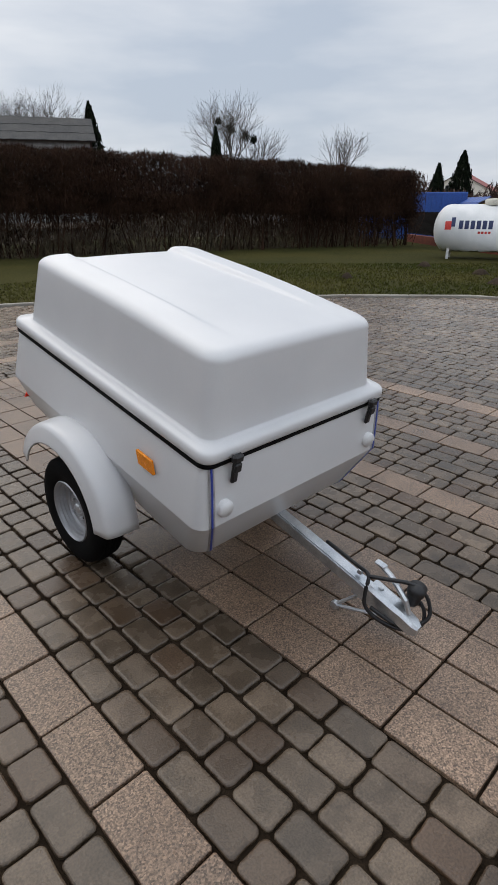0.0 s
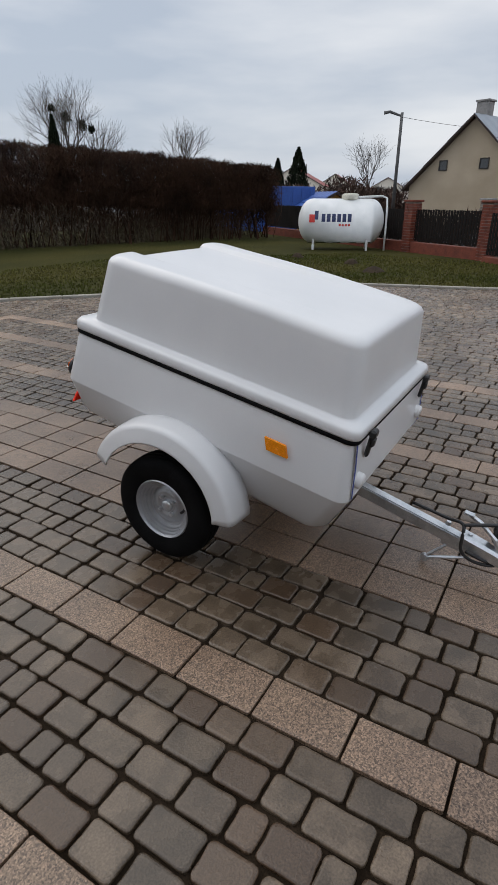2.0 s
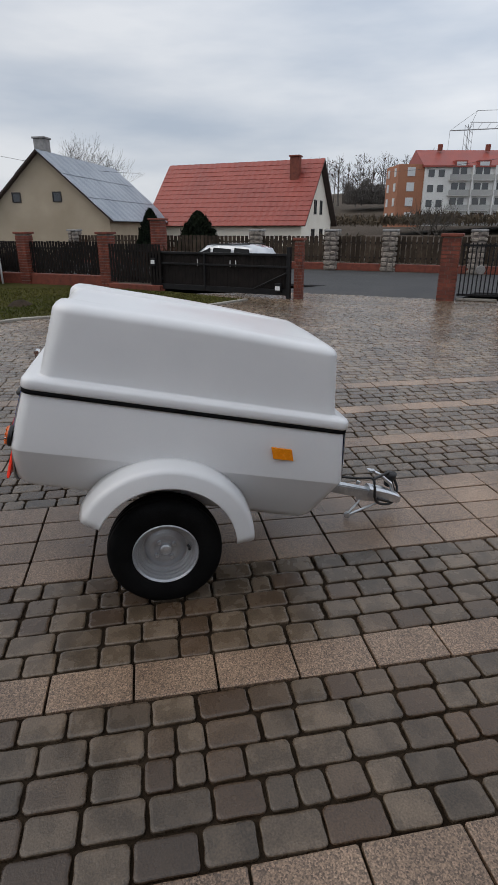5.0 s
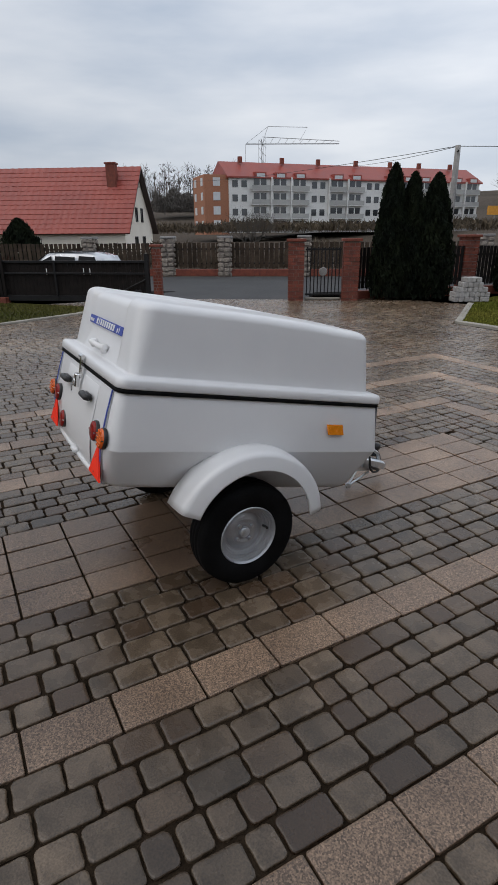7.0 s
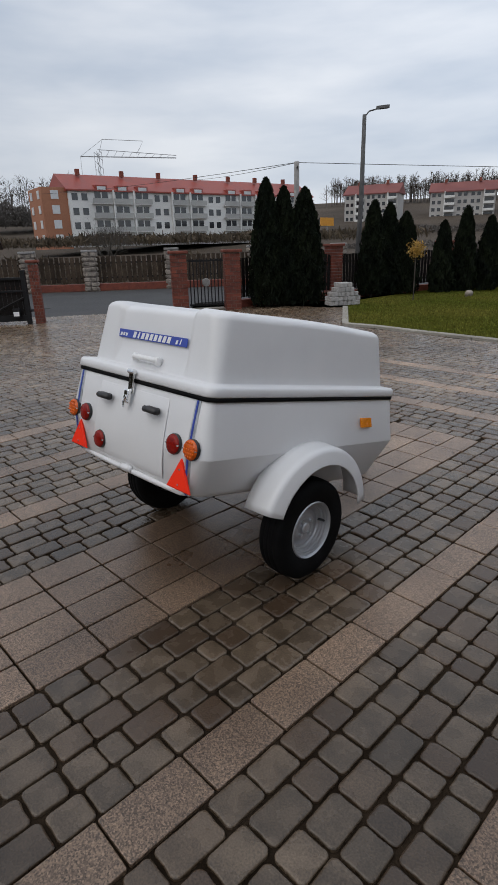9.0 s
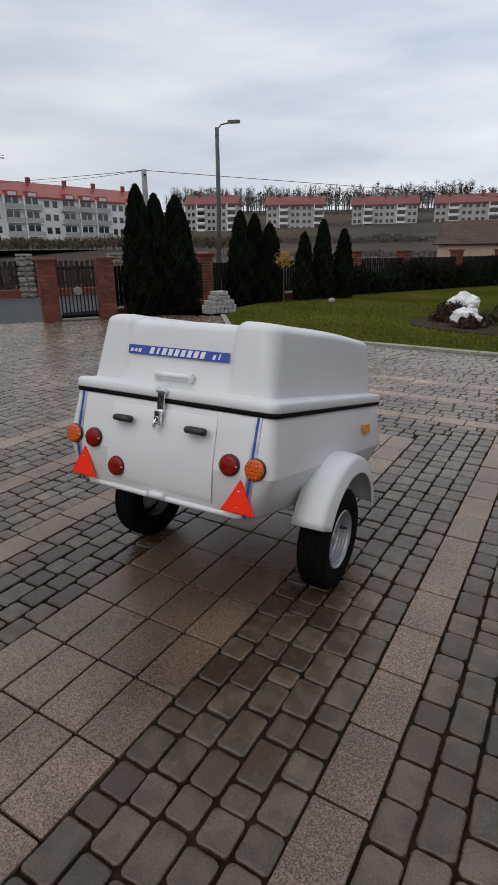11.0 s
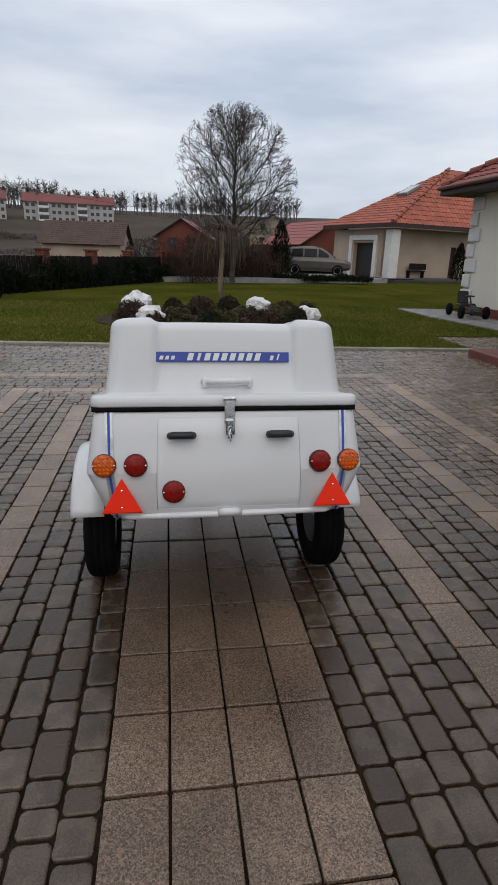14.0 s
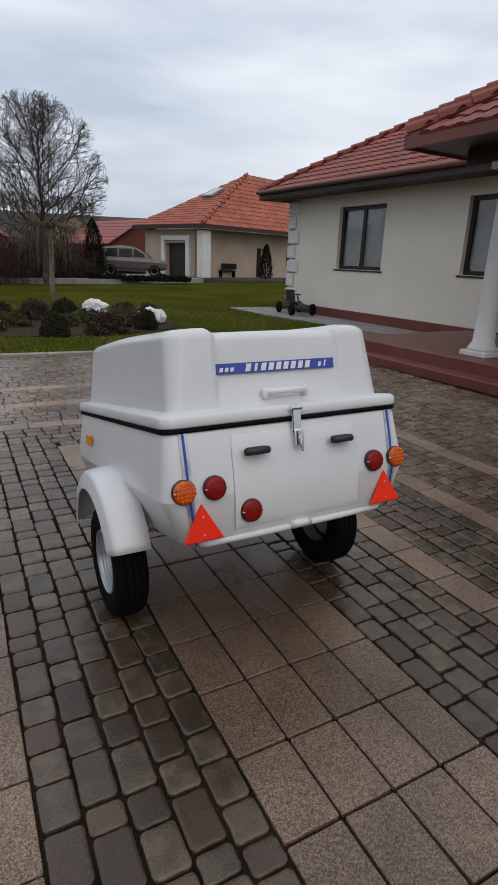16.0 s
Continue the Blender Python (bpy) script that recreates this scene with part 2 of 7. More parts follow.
TILE = mat("red_roof_tile", (0.19, 0.042, 0.03), (0.27, 0.066, 0.046), 0.55, 1.2, 40, 0.2, speck=0.2, rnd=0.15, island=True)
TILE_ORANGE = mat("orange_roof_tile", (0.3, 0.068, 0.034), (0.4, 0.1, 0.052), 0.6, 1.2, 40, 0.2, speck=0.2, rnd=0.15, island=True)
TILE_FAR = mat("red_sheet_roof", (0.235, 0.04, 0.028), (0.3, 0.058, 0.04), 0.5, 0.4, 20, 0.1, speck=0.12)
TIN = mat("grey_tin_roof", (0.22, 0.25, 0.29), (0.32, 0.35, 0.39), 0.5, 0.5, 14, 0.1, metal=0.2, speck=0.2)
RENDER_WHITE = mat("cream_white_render", (0.79, 0.73, 0.63), (0.84, 0.785, 0.69), 0.9, 0.8, 120, 0.2, speck=0.06)
RENDER_CREAM = mat("beige_render", (0.38, 0.31, 0.22), (0.46, 0.38, 0.28), 0.9, 0.5, 60, 0.3, speck=0.1)
RENDER_PINK = mat("warm_beige_render", (0.42, 0.32, 0.25), (0.5, 0.39, 0.3), 0.9, 0.6, 80, 0.2, speck=0.08)
FASCIA = mat("dark_brown_fascia", (0.028, 0.016, 0.014), (0.042, 0.024, 0.02), 0.5, 5, 60, 0.1)
STEP = mat("red_brown_tile", (0.14, 0.04, 0.03), (0.19, 0.058, 0.042), 0.45, 2, 60, 0.1, speck=0.15)
COLUMN = mat("white_column", (0.66, 0.65, 0.63), (0.74, 0.73, 0.71), 0.7, 3, 90, 0.1, speck=0.04)
GLASS = glass("dark_window_glass")
CLEAR = glass("clear_window_glass", (0.9, 0.92, 0.92))
CLEAR.node_tree.nodes["Principled BSDF"].inputs["Transmission Weight"].default_value = 1.0
CLEAR.node_tree.nodes["Principled BSDF"].inputs["Roughness"].default_value = 0.02
FRAME = mat("dark_window_frame", (0.014, 0.012, 0.011), (0.022, 0.018, 0.016), 0.4, 8, 80, 0.05)
PALE = mat("pale_curtain_and_pane", (0.55, 0.57, 0.58), (0.62, 0.64, 0.65), 0.9, 1.5, 60, 0.05, speck=0.04)
BAG = mat("white_fleece", (0.68, 0.68, 0.68), (0.8, 0.8, 0.8), 0.75, 8, 60, 0.4, speck=0.1)
CONCRETE = mat("grey_concrete", (0.2, 0.195, 0.19), (0.3, 0.29, 0.28), 0.85, 3, 60, 0.3)
POLE = mat("dark_weathered_pole", (0.07, 0.07, 0.07), (0.12, 0.12, 0.12), 0.9, 3, 40, 0.2)
CRANE = mat("pale_crane_paint", (0.32, 0.33, 0.34), (0.4, 0.41, 0.42), 0.7, 1, 10, 0)
CUBE = mat("granite_setts", (0.28, 0.27, 0.26), (0.42, 0.41, 0.4), 0.8, 8, 80, 0.4, rnd=0.25, island=True)
FIELDSTONE = mat("field_stone", (0.16, 0.14, 0.12), (0.3, 0.26, 0.22), 0.85, 5, 40, 0.5, rnd=0.3, island=True)
CAR_GREY = mat("grey_car_paint", (0.075, 0.067, 0.062), (0.09, 0.08, 0.074), 0.35, 3, 100, 0, metal=0.2, speck=0.03, coat=0.6)
TINTED = mat("tinted_car_glass", (0.005, 0.0055, 0.006), (0.007, 0.0075, 0.008), 0.12, 3, 100, 0, speck=0.02, spec=0.2)
CAR_WHITE = mat("silver_white_car_paint", (0.55, 0.57, 0.6), (0.6, 0.62, 0.65), 0.25, 3, 100, 0, metal=0.3, speck=0.03, coat=0.6)
BLOCK_WHITE = mat("block_white_render", (0.64, 0.64, 0.62), (0.74, 0.74, 0.72), 0.9, 0.1, 4, 0, speck=0.06)
BLOCK_BROWN = mat("block_brick_render", (0.32, 0.14, 0.08), (0.38, 0.17, 0.1), 0.9, 0.1, 4, 0, speck=0.1)
BLOCK_GREY = mat("block_balcony_grey", (0.33, 0.33, 0.32), (0.42, 0.42, 0.4), 0.8, 0.1, 4, 0, speck=0.08)
# far blocks: distance haze is put into this dimmed wall colour
BLOCK_PALE = mat("hazed_block_render", (0.36, 0.345, 0.33), (0.44, 0.43, 0.41), 0.9, 0.1, 4, 0, speck=0.08)
ROOF_DULL = mat("dull_red_roof", (0.17, 0.055, 0.05), (0.22, 0.075, 0.065), 0.8, 0.2, 6, 0, speck=0.1)
BLUEPAINT = mat("blue_sheeting", (0.014, 0.065, 0.26), (0.022, 0.09, 0.34), 0.5, 1, 20, 0.1)
SIGNRED = mat("logo_red", (0.6, 0.04, 0.03), (0.65, 0.05, 0.04), 0.4, 10, 50, 0)
SIGNBLUE = mat("logo_navy", (0.015, 0.03, 0.1), (0.02, 0.035, 0.12), 0.4, 10, 50, 0)
YELLOW = mat("yellow_leaf", (0.35, 0.2, 0.03), (0.45, 0.28, 0.06), 0.8, 5, 30, 0, rnd=0.3, island=True)


# ---- mesh helpers ----
def finish(name, verts, faces, material, parent=None, label="", smooth=False):
    me = bpy.data.meshes.new(name)
    me.from_pydata([tuple(v) for v in verts], [], [tuple(f) for f in faces])
    if smooth:
        me.shade_smooth()
    me.materials.append(material)
    me.update()
    ob = new(name, me)
    if parent:
        ob.parent = parent
    return tagged(ob, label)


def part(name, bm, material, parent=None, label="", smooth=False):
    bmesh.ops.recalc_face_normals(bm, faces=bm.faces)
    me = bpy.data.meshes.new(name)
    bm.to_mesh(me)
    bm.free()
    if smooth:
        me.shade_smooth()
    me.materials.append(material)
    ob = new(name, me)
    if parent:
        ob.parent = parent
    return tagged(ob, label)


def thing(name, m, label, category, group="", kind=""):
    ob = new(name)
    ob.empty_display_size = 0.1
    ob.matrix_basis = m
    return tagged(ob, label, category, group, kind)


def box(bm, c, s, bevel=0.0, m=None, seg=1):
    made = bmesh.ops.create_cube(bm, size=1.0)["verts"]
    bmesh.ops.scale(bm, vec=s, verts=made)
    if bevel:
        edges = list({e for v in made for e in v.link_edges})
        made = list({v for f in bmesh.ops.bevel(bm, geom=edges, offset=bevel, segments=seg, affect="EDGES")["faces"] for v in f.verts} | {v for v in made if v.is_valid})
    if m:
        bmesh.ops.transform(bm, matrix=m, verts=made)
    bmesh.ops.translate(bm, vec=c, verts=made)
    return made


def cube(name, c, s, material, parent=None, bevel=0.0, label="", rz=0.0):
    bm = bmesh.new()
    box(bm, c, s, bevel, Matrix.Rotation(rz, 4, "Z") if rz else None)
    return part(name, bm, material, parent, label)


def loft(bm, rings, close=True, cap0=False, cap1=False):
    vs = [[bm.verts.new(p) for p in ring] for ring in rings]
    k = len(vs[0])
    for a, b in zip(vs, vs[1:]):
        for i in range(k if close else k - 1):
            bm.faces.new((a[i], a[(i + 1) % k], b[(i + 1) % k], b[i]))
    if cap0:
        bm.faces.new(vs[0][::-1])
    if cap1:
        bm.faces.new(vs[-1])
    return vs


def tube(bm, pts, r, n=6, r1=None, caps=True):
    pts = [Vector(p) for p in pts]
    rings, up = [], Vector((0.31, 0.17, 0.93))
    for i, p in enumerate(pts):
        d = (pts[min(i + 1, len(pts) - 1)] - pts[max(i - 1, 0)]).normalized()
        u = d.cross(up)
        u = u.normalized() if u.length > 1e-4 else Vector((1, 0, 0))
        v = d.cross(u)
        rad = r if r1 is None else r + (r1 - r) * i / (len(pts) - 1)
        rings.append([p + rad * (math.cos(a) * u + math.sin(a) * v) for a in (2 * math.pi * k / n for k in range(n))])
    loft(bm, rings, True, caps, caps)


def flowing(pts, k=6):
    """A smooth run of points through the given ones."""
    pts = [Vector(p) for p in pts]
    out = []
    for i in range(len(pts) - 1):
        a, b, c, d = pts[max(i - 1, 0)], pts[i], pts[i + 1], pts[min(i + 2, len(pts) - 1)]
        for j in range(k):
            t = j / k
            out.append(0.5 * (2 * b + (c - a) * t + (2 * a - 5 * b + 4 * c - d) * t * t + (3 * b - a - 3 * c + d) * t ** 3))
    return out + [pts[-1]]


def lathe(bm, profile, n=40, axis="x", c=(0, 0, 0), sharp=False):
    if sharp:
        for pair in zip(profile, profile[1:]):
            lathe(bm, pair, n, axis, c)
        return
    rings = []
    for i in range(n):
        a = 2 * math.pi * i / n
        ring = []
        for r, h in profile:
            q = (h, r * math.cos(a), r * math.sin(a)) if axis == "x" else (r * math.cos(a), h, r * math.sin(a)) if axis == "y" else (r * math.cos(a), r * math.sin(a), h)
            ring.append(Vector(q) + Vector(c))
        rings.append(ring)
    vs = [[bm.verts.new(p) for p in ring] for ring in rings]
    for i in range(n):
        a, b = vs[i], vs[(i + 1) % n]
        for k in range(len(profile) - 1):
            bm.faces.new((a[k], b[k], b[k + 1], a[k + 1]))


def rrect(hw, y0, y1, r, n=6):
    """A rounded rectangle, -hw to hw by y0 to y1, from the corner (hw, y1) round to the left."""
    out = []
    for cx, cy, a0 in ((hw - r, y1 - r, 0), (-hw + r, y1 - r, 90), (-hw + r, y0 + r, 180), (hw - r, y0 + r, 270)):
        for k in range(n + 1):
            a = radians(a0 + 90 * k / n)
            out.append((cx + r * math.cos(a), cy + r * math.sin(a)))
    return out


def smooth01(a, b, x):
    t = min(1.0, max(0.0, (x - a) / (b - a)))
    return t * t * (3 - 2 * t)


def leaves(name, pts, size, material, rng, parent=None, long=1.0, droop=None, label="", wide=0.45):
    """Many small loose leaves or twigs round the given points, one mesh."""
    pts = np.asarray(pts, float)
    n = len(pts)
    d = rng.normal(size=(n, 3))
    if droop is not None:
        d = d * (1 - droop[1]) + np.asarray(droop[0]) * droop[1] * 1.6
    d /= np.linalg.norm(d, axis=1, keepdims=True)
    side = np.cross(d, rng.normal(size=(n, 3)))
    side /= np.linalg.norm(side, axis=1, keepdims=True) + 1e-9
    s = size * rng.uniform(0.6, 1.3, (n, 1))
    a, b = pts - d * s * long, pts + d * s * long
    v = np.concatenate([a, pts + side * s * wide, b, pts - side * s * wide])
    i = np.arange(n)
    return finish(name, v.tolist(), np.stack([i, i + n, i + 2 * n, i + 3 * n], 1).tolist(), material, parent, label)


def branch(bm, p, d, length, r, depth, rng, spread=0.55, up=0.25, kids=3, steps=3):
    """A bare limb that forks on and on."""
    pts, q = [Vector(p)], Vector(p)
    d = Vector(d).normalized()
    for _ in range(steps):
        d = (d + Vector(rng.normal(0, 0.13, 3)) + Vector((0, 0, up * 0.25))).normalized()
        q = q + d * length / steps
        pts.append(q.copy())
    tube(bm, pts, r, 6 if r > 0.04 else 3, r * 0.55, False)
    if depth:
        for k in range(kids):
            f = 0.45 + 0.55 * (k + rng.uniform(0.2, 1)) / kids
            i = min(steps - 1, int(f * steps))
            at = pts[i].lerp(pts[i + 1], min(1.0, max(0.0, f * steps - i)))
            side = Vector(rng.normal(0, 1, 3))
            side = (side - side.dot(d) * d).normalized()
            branch(bm, at, d * (1 - spread * 0.5) + side * spread + Vector((0, 0, up * 0.4)), length * rng.uniform(0.55, 0.8), r * 0.52, depth - 1, rng, spread, up, kids, max(2, steps - 1))
        branch(bm, pts[-1], d, length * 0.7, r * 0.5, depth - 1, rng, spread, up, kids, max(2, steps - 1))


# ---- the ground ----
def sheet(name, pts, z, material, label, thick=0.0, category=""):
    bm = bmesh.new()
    f = bm.faces.new([bm.verts.new((x, y, z)) for x, y in pts])
    if thick:
        r = bmesh.ops.extrude_face_region(bm, geom=[f])
        bmesh.ops.translate(bm, vec=(0, 0, -thick), verts=[v for v in r["geom"] if isinstance(v, bmesh.types.BMVert)])
    bmesh.ops.triangulate(bm, faces=[q for q in bm.faces if len(q.verts) > 4])
    return tagged(part(name, bm, material), label, category, kind="structure")


def land(x, y):
    """The height of the land: level round the yard, rising to low hills far off."""
    d = math.hypot(x - 5, y)
    rise = (smooth01(150, 420, d) * 16 + smooth01(120, 230, d) * 10) * (0.2 + 0.8 * smooth01(-0.2, 0.7, math.cos(math.atan2(y, x) - radians(-82))))
    return -0.09 + rise + smooth01(150, 500, d) * 4 * noise.noise((x * 0.006, y * 0.006, 3.1))


verts, faces = [], []
radii = [0, 14, 30, 55, 90, 130, 180, 240, 310, 390, 480, 700, 1100, 1800, 3000]
for r in radii[1:]:
    for k in range(72):
        a = 2 * math.pi * k / 72
        x, y = 5 + r * math.cos(a), r * math.sin(a)
        verts.append((x, y, land(x, y)))
verts.append((5, 0, -0.09))
for i in range(len(radii) - 2):
    for k in range(72):
        k2 = (k + 1) % 72
        faces.append((i * 72 + k, i * 72 + k2, (i + 1) * 72 + k2, (i + 1) * 72 + k))
for k in range(72):
    faces.append((k, (k + 1) % 72, len(verts) - 1))
tagged(finish("ground", verts, faces, EARTH, smooth=True), "dull brown winter ground reaching to the low hills", "ground", kind="structure")

# edge of the northern lawn, and the garden's southern one
NORTH = [(-9, 14.6), (-3, 13.7), (1.5, 12.7), (4.48, 11.47), (6.34, 10.6), (8.3, 8.85), (9.65, 7.82), (11.25, 6.08), (11.95, 3.77), (12.7, 2.08), (13.5, 1.15)]
SOUTH = [(-3.2, -3.72), (0.18, -3.78), (5.65, -4.09), (6.67, -4.2), (7.42, -4.15), (9.4, -6.8)]
sheet("lawn_bed_north", [(-9, 28), *NORTH, (17.8, 4.5), (19.9, 7.6), (24.5, 14), (28, 19.5), (20, 28)], 0.012, GRASS_NORTH, "dull green winter lawn before the hedge", 0.05, "lawn")
sheet("lawn_bed_south", [*SOUTH, (10.2, -8.6), (10.2, -15.3), (5.3, -28.2), (-7.6, -30.2), (-7.3, -11.6), (-6.9, -5.6), (-3.2, -5.6)], 0.012, GRASS, "short green lawn of the garden", 0.05, "lawn")
sheet("lawn_bed_west", [(-7.4, -11.8), (-7.7, -30.1), (-12.6, -31.2), (-13.8, -32.8), (-34.7, -39.8), (-34.7, -11.8)], 0.008, GRASS, "short green lawn behind the white house", 0.05, "lawn")
sheet("joint_bed", [(-6.9, -5.6), (-3.2, -5.6), (-3.2, -3.76), (0.18, -3.8), (5.65, -4.1), (6.67, -4.2), (7.42, -4.15), (9.4, -6.8), (11.77, -5.84), (12.56, -3.92), (15.6, 0.6), *NORTH[::-1], (-9, 14.6)], -0.016, JOINT, "dark sandy bed between the paving stones", 0.04, "paving")


def kerbs(pts, w, name):
    run = thing(name, pose(0, 0, 0), "row of pale concrete edging stones along the lawn", "kerb", kind="structure")
    for a, b in zip(pts, pts[1:]):
        a, b = Vector((*a, 0)), Vector((*b, 0))
        d, count = b - a, max(1, round((b - a).length / 1.0))
        for k in range(count):
            m = a + d * (k + 0.5) / count
            cube("kerb_stone", (m.x, m.y, 0.0), (d.length / count - 0.008, w, 0.08), KERB, run, 0.01, rz=math.atan2(d.y, d.x))


kerbs(NORTH[2:], 0.12, "kerb_north")
kerbs(SOUTH, 0.14, "kerb_south")


# ---- the trailer ----
TR = thing("box_trailer", pose(2.535, 3.42, 0.926, 11.42, 0, 0.73) @ Matrix.Scale(0.985, 4), "small white fibreglass box trailer tipped forward onto its drawbar", "trailer")
BODY = [(-0.018, 0.555, -0.745, 0.745, 0.05), (-0.03, 0.558, -0.749, 0.749, 0.05), (-0.12, 0.57, -0.765, 0.76, 0.055), (-0.255, 0.59, -0.788, 0.775, 0.06), (-0.27, 0.59, -0.79, 0.776, 0.06),
        (-0.44, 0.516, -0.708, 0.757, 0.075), (-0.46, 0.5, -0.688, 0.74, 0.08), (-0.475, 0.468, -0.65, 0.70, 0.1), (-0.483, 0.40, -0.57, 0.62, 0.1)]
bm = bmesh.new()
loft(bm, [[(x, y, z - 0.055 * max(0.0, -0.27 - z) / 0.2 * (0.55 - y / 1.5)) for x, y in rrect(hw, y0, y1, r)] for z, hw, y0, y1, r in BODY[:5]])
loft(bm, [[(x, y, z - 0.055 * max(0.0, -0.27 - z) / 0.2 * (0.55 - y / 1.5)) for x, y in rrect(hw, y0, y1, r)] for z, hw, y0, y1, r in BODY[4:]], True, False, True)
loft(bm, [[(x, y, z) for x, y in rrect(hw, y0, y1, 0.05)] for z, hw, y0, y1 in ((-0.018, 0.555, -0.745, 0.745), (-0.018, 0.53, -0.72, 0.72), (-0.44, 0.45, -0.6, 0.62))], True, False, True)
body = part("body", bm, WHITE, TR, "glossy white fibreglass tub", True)


def lid_top(x, y):
    rail = smooth01(0.29, 0.322, abs(x)) * smooth01(-0.75, 0.25, y)
    return 0.372 - 0.017 * smooth01(-0.3, 0.6, y) + 0.02 * rail - 0.008 * (x / 0.5) ** 2


BASE = rrect(0.512, -0.698, 0.688, 0.055, 7)
TOP = rrect(0.483, -0.652, 0.662, 0.085, 7)


def densify(ring, n):
    out = []
    for i, p in enumerate(ring):
        q = ring[(i + 1) % len(ring)]
        d = math.hypot(q[0] - p[0], q[1] - p[1])
        k = n if d > 0.3 else 1
        out += [(p[0] + (q[0] - p[0]) * j / k, p[1] + (q[1] - p[1]) * j / k) for j in range(k)]
    return out


BASE, TOP = densify(BASE, 64), densify(TOP, 64)
rings = []
for f in (0.0, 0.02, 0.25, 0.5, 0.75, 0.9):
    ring = []
    for (bx, by), (tx, ty) in zip(BASE, TOP):
        x, y = bx + (tx - bx) * f * 0.98, by + (ty - by) * f * 0.98
        if y > 0.5 and abs(x) < 0.4:
            y -= 0.02 * (1 - smooth01(0.286, 0.308, abs(x))) * smooth01(0.0, 0.25, f)
        ring.append((x, y, 0.052 + (lid_top(tx, ty) - 0.052 - 0.012) * f))
    rings.append(ring)
for k in range(1, 7):
    a = radians(15 * k)
    ring = []
    for (tx, ty), low in zip(TOP, rings[5]):
        sx, sy = 1 - 0.11 * (1 - math.cos(a)), 1 - 0.085 * (1 - math.cos(a))
        x, y = low[0] * sx, 0.02 + (low[1] - 0.02) * sy
        top = lid_top(x, y)
        ring.append((x, y, low[2] + (top - low[2]) * math.sin(a)))
    rings.append(ring)
for s in (0.98, 0.95, 0.92, 0.89, 0.86, 0.83, 0.8, 0.775, 0.75, 0.725, 0.7, 0.675, 0.65, 0.62, 0.58, 0.52, 0.45, 0.38, 0.3, 0.15, 0.04):
    rings.append([(x * s, 0.02 + (y - 0.02) * s, lid_top(x * s, 0.02 + (y - 0.02) * s)) for x, y, _ in rings[11]])
bm = bmesh.new()
flange = [[(x, y, z) for x, y in densify(rrect(hw, y0, y1, r, 7), 64)] for z, hw, y0, y1, r in ((0.0, 0.545, -0.735, 0.735, 0.05), (0.0, 0.564, -0.754, 0.752, 0.05), (0.006, 0.568, -0.758, 0.756, 0.05), (0.036, 0.566, -0.756, 0.754, 0.05), (0.047, 0.558, -0.748, 0.746, 0.05), (0.05, 0.528, -0.715, 0.705, 0.055))]
loft(bm, flange + rings, True, False, True)
lid = part("lid", bm, WHITE, TR, "glossy white domed fibreglass lid", True)

bm = bmesh.new()
loft(bm, [[(x, y, z) for x, y in rrect(hw, -hw - 0.19, hw + 0.188, 0.05)] for z, hw in ((-0.021, 0.55), (-0.019, 0.5645), (-0.001, 0.5645), (0.001, 0.55))])
part("seal", bm, RUBBER, TR, "black rubber seal under the lid", True)


def trailer_box(name, c, s, material, bevel=0.004, parent=None, label="", m=None, seg=2):
    bm = bmesh.new()
    box(bm, c, s, bevel, m, seg)
    return part(name, bm, material, parent or TR, label)


# rear fittings
bm = bmesh.new()
tube(bm, [(-0.45, 0.726, -0.455), (-0.42, 0.744, -0.458), (-0.2, 0.754, -0.458), (0.2, 0.754, -0.458), (0.42, 0.744, -0.458), (0.45, 0.726, -0.455)], 0.014, 8)
part("bottom_edge", bm, WHITE, TR, "rolled white lower edge", True)
bm = bmesh.new()
tube(bm, [(-0.045, 0.757, -0.452), (-0.02, 0.767, -0.447), (0.02, 0.767, -0.447), (0.045, 0.757, -0.452)], 0.018, 8)
part("tow_eye", bm, WHITE, TR, "moulded white knob", True)
def trim(x, ys, out, w, material, label):
    """A strip that follows the tub's end down its profile."""
    bm = bmesh.new()
    rows = []
    for y, z in ys:
        c = x - math.copysign((0.12 if y > 0 else 0.4) * max(0.0, -0.266 - z), x)
        rows.append([(c - w / 2, y, z), (c + w / 2, y, z), (c + w / 2, y + out, z), (c - w / 2, y + out, z)])
    loft(bm, rows, True, True, True)
    part("trim_strip", bm, material, TR, label)


REAR = [(0.746, -0.02), (0.761, -0.12), (0.7765, -0.265), (0.757, -0.442), (0.742, -0.459)]
bm = bmesh.new()
loft(bm, [[(-w, y, z), (w, y, z), (w - 0.004, y + out, z), (w - 0.012, y + out, z), (0.012 - w, y + out, z), (0.004 - w, y + out, z)] for y, z, w, out in ((0.749, -0.045, 0.29, 0.0), (0.7505, -0.052, 0.296, 0.004), (0.761, -0.12, 0.3, 0.0032), (0.7705, -0.2, 0.302, 0.0035), (0.7755, -0.25, 0.304, 0.0035), (0.7765, -0.29, 0.305, 0.0035), (0.7745, -0.34, 0.305, 0.0035), (0.768, -0.39, 0.305, 0.0035), (0.761, -0.422, 0.305, 0.004), (0.7595, -0.428, 0.3, 0.0))], True, True, True)
part("rear_panel", bm, WHITE, TR, "flat white tailgate panel", True)
FRONT = [(-0.746, -0.02), (-0.766, -0.12), (-0.7895, -0.266), (-0.708, -0.489), (-0.69, -0.51)]
